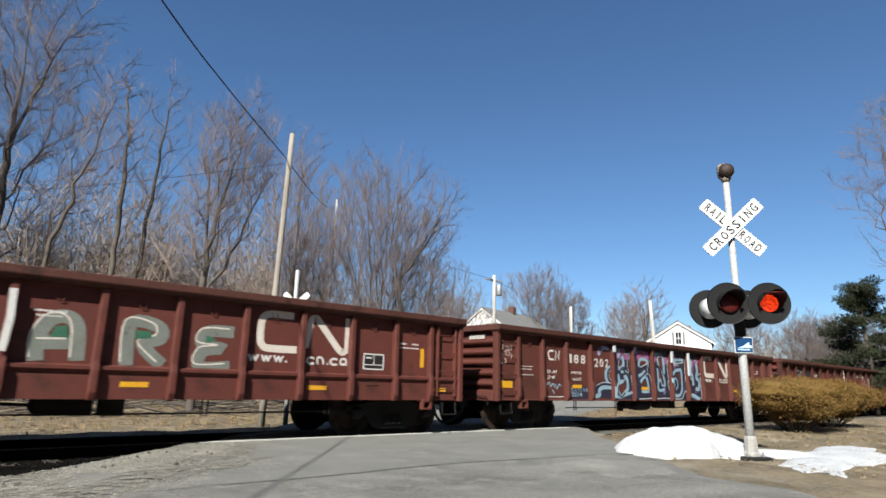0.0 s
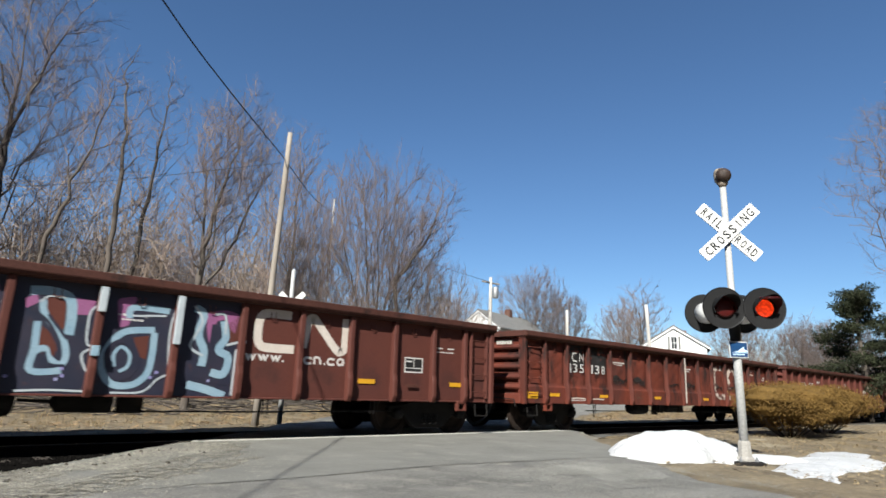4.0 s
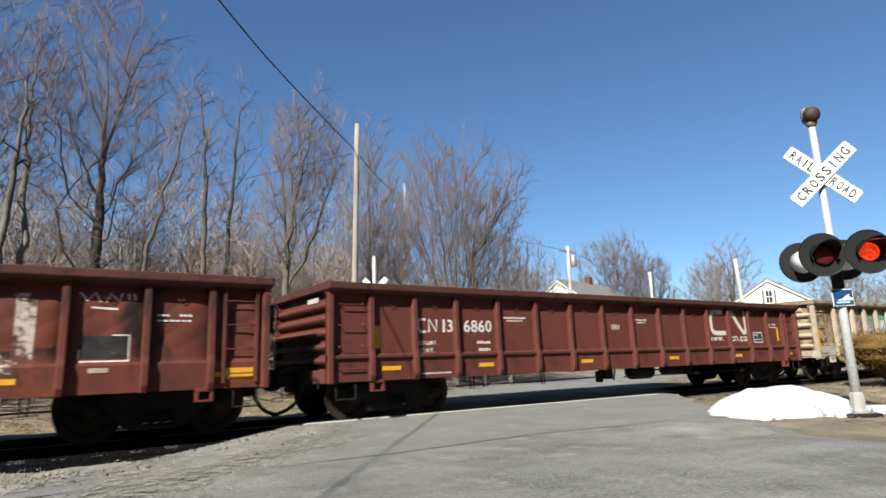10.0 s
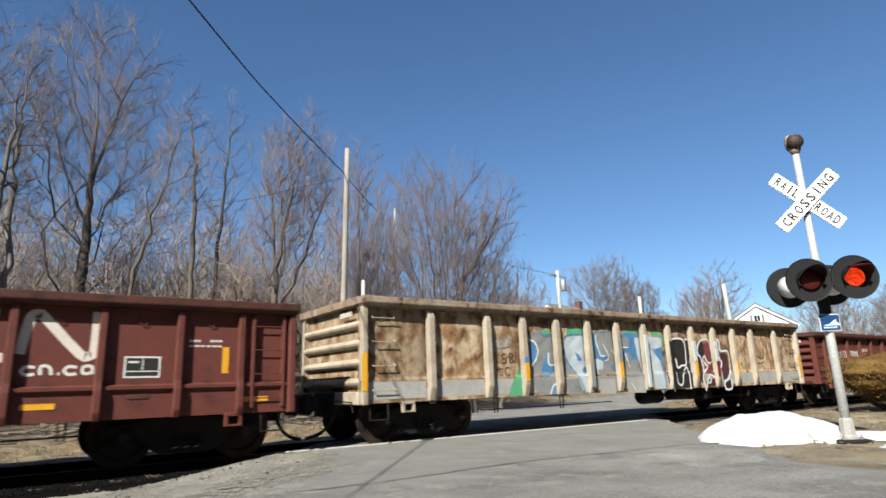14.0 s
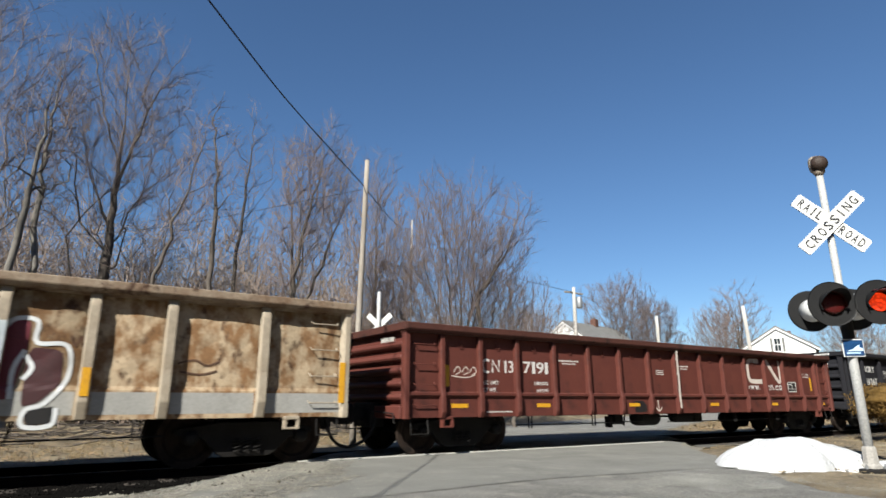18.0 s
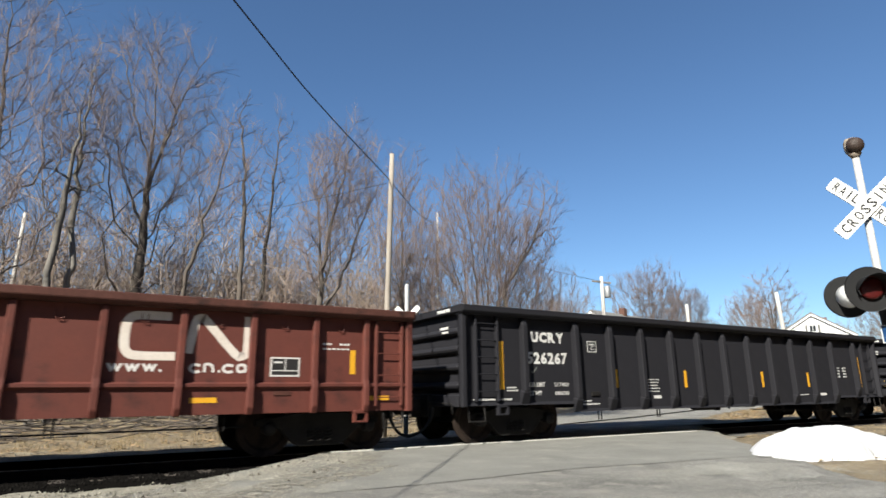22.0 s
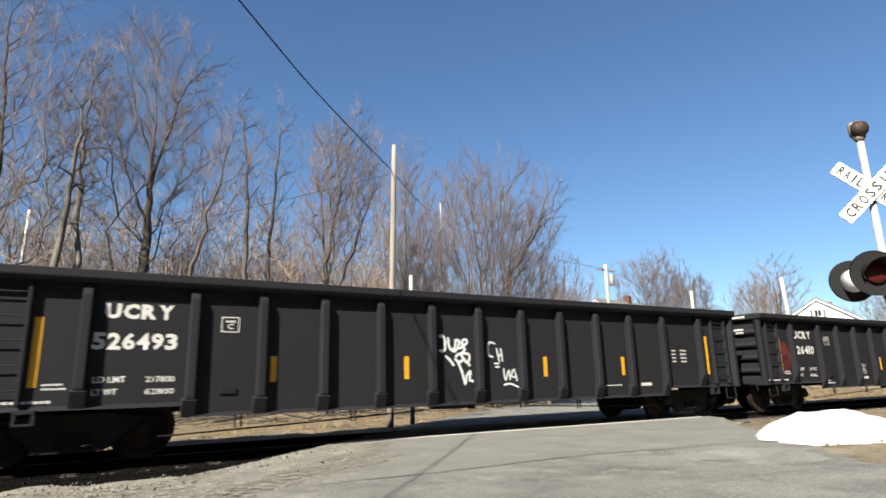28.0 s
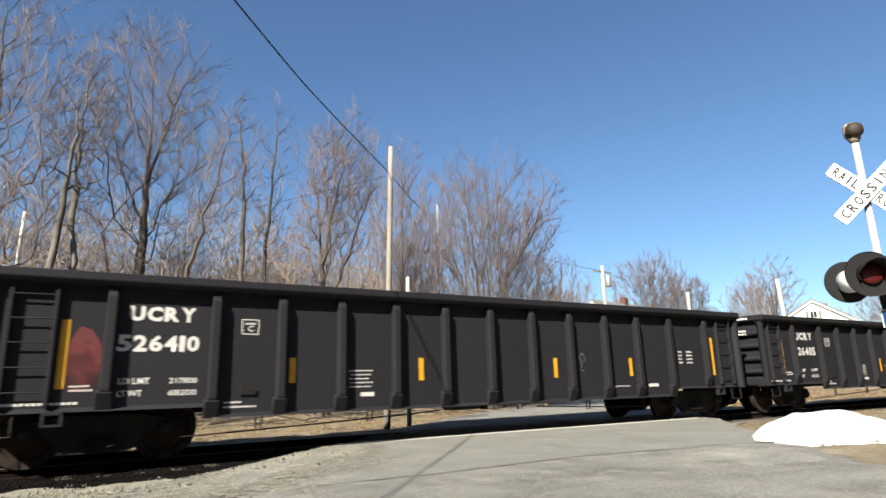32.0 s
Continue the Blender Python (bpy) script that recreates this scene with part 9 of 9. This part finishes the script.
def pine_tree(x, y, scale, seed):
    pine = thing("pine_tree", "dark green pine tree beyond the hedge", "tree", pose(x, y, float(land_z(x, y))), "pine trees")
    pine.scale = (scale,) * 3
    bm = bmesh.new()
    tube(bm, [(0, 0, -0.2), (0.05, 0, 3), (0, 0.1, 6), (0.05, 0, 8.4)], 0.2, 8, 0.04)
    part("trunk", bm, BARK, pine)
    rng = random.Random(seed)
    blobs = []
    bm = bmesh.new()
    for k in range(54):
        z = 1.2 + 7.0 * (k / 54) + rng.uniform(-0.2, 0.2)
        reach = (3.3 * (1 - (z / 9.6)) + 0.6) * rng.uniform(0.5, 1.2)
        a = rng.uniform(0, 6.28)
        tip = (reach * math.cos(a), reach * math.sin(a), z + 0.25)
        tube(bm, [(0, 0, z - 0.2), (tip[0] * 0.6, tip[1] * 0.6, z), tip], 0.045, 4, 0.012)
        for f in (0.45, 0.75, 1.0):
            blobs.append((tip[0] * f, tip[1] * f, z + 0.2 * f, 0.6 * rng.uniform(0.7, 1.2), 0.6 * rng.uniform(0.7, 1.2), 0.24))
    tagged(part("branchwork", bm, BARK, pine), kind="stuff")
    tagged(part("crown", leafy("crown", blobs, 26000, (0.11, 0.30), PINE, seed + 1, 0.16), PINE, pine), kind="stuff")


pine_tree(44.5, 10.6, 1.0, 17)
pine_tree(46.0, 7.4, 1.08, 27)


# unseen ring added behind the camera; blocks low skylight to deepen shade
bm = bmesh.new()
ring = []
for k in range(61):
    a = math.radians(178 + 184 * k / 60)
    r = 46 + 2.5 * math.sin(k * 1.3)
    h = 23 + 2.2 * math.sin(k * 0.9) + 1.6 * math.sin(k * 2.7 + 1)
    ring.append((Vector((r * math.cos(a), r * math.sin(a) + 4, -0.5)), h))
for (p, hp), (q, hq) in zip(ring, ring[1:]):
    out = (p.normalized() * 4).xy.to_3d()
    v = [bm.verts.new(w) for w in (p, q, q + Vector((0, 0, hq)), p + Vector((0, 0, hp)), p + out, q + out, q + out + Vector((0, 0, hq)), p + out + Vector((0, 0, hp)))]
    for f in ((0, 1, 2, 3), (5, 4, 7, 6), (3, 2, 6, 7)):
        bm.faces.new([v[i] for i in f])
solid("backdrop", bm, SKY_BLOCKER, "unseen dark ring added behind to block low skylight", "backdrop", "structure")


def shutters():
    """The two lamps flash in turn: each lens always glows, and an added dark shutter hangs before it and swings up
    under the visor while the lamp shows.
    """
    for x, plate_ob, hinge in swings:
        first, open_for = (0.60 - 1.3745, 0.60) if x < 0 else (1.25 - 2 * 1.3745, 0.70)
        shut, lifted = pose(*hinge), pose(*hinge, -86, 0, 0)
        lit = []
        k = 0
        while first + k * 1.3745 < 32.3:
            lit.append((first + k * 1.3745, first + k * 1.3745 + open_for))
            k += 1
        rows = []
        for f in range(0, 961, 1):
            t = f / 30
            on = any(a <= t < b for a, b in lit)
            rows.append((t, lifted if on else shut, on))
        keep = [r[:2] for i, r in enumerate(rows) if i == 0 or i == len(rows) - 1 or r[2] != rows[i - 1][2] or r[2] != rows[i + 1][2]]
        walk(plate_ob, keep)


# ---- what moves ----
TRAIN = [(0.0, 0.0), (0.5, 2.08), (1.0, 4.17), (1.5, 6.25), (2.0, 8.34), (2.5, 10.44), (3.0, 12.56), (3.5, 14.67), (5.5, 23.12), (6.0, 25.24), (7.0, 29.45), (8.0, 33.67),
         (9.0, 37.92), (10.0, 42.16), (11.0, 46.42), (12.0, 50.72), (13.0, 55.03), (13.5, 57.19), (15.5, 65.86), (16.5, 70.21), (17.5, 74.57), (18.5, 78.90), (19.5, 83.22), (20.5, 87.55), (21.5, 91.88),
         (22.5, 96.20), (23.5, 100.52), (24.5, 104.95), (25.0, 107.16), (25.5, 109.34), (27.5, 118.10), (28.5, 122.52), (29.5, 126.90), (30.5, 131.28), (31.0, 133.50), (32.0, 137.95)]


# small shifts of single cars along the train, fitted to the camera's view
SHIFT = {1: 0.11, 2: 0.06, 4: -0.12, 6: -0.02, 7: -0.08, 8: 0.03, 9: 0.05}


def train_at(t):
    """How far the train has come by t seconds."""
    return float(np.interp(t, [r[0] for r in TRAIN], [r[1] for r in TRAIN]))


def motions():
    for k, car, wheels in cars:
        start = 10.3 + PITCH * (k - 2) + SHIFT.get(k, 0.0)
        walk(car, [(t, pose(start - s, TRACK_Y, RAIL_Z)) for t, s in TRAIN])
        turns = [t * 0.128 for t in range(251)]
        for w, dx, side in wheels:
            flip = pose(0, 0, 0, 0, 0, 180) if side < 0 else Matrix()
            walk(w, [(min(t, 32.0), pose(dx, side * 0.755, 0.455) @ pose(0, 0, 0, 0, -math.degrees(train_at(min(t, 32.0)) / 0.455) % 360) @ flip) for t in turns])
    shutters()


motions()
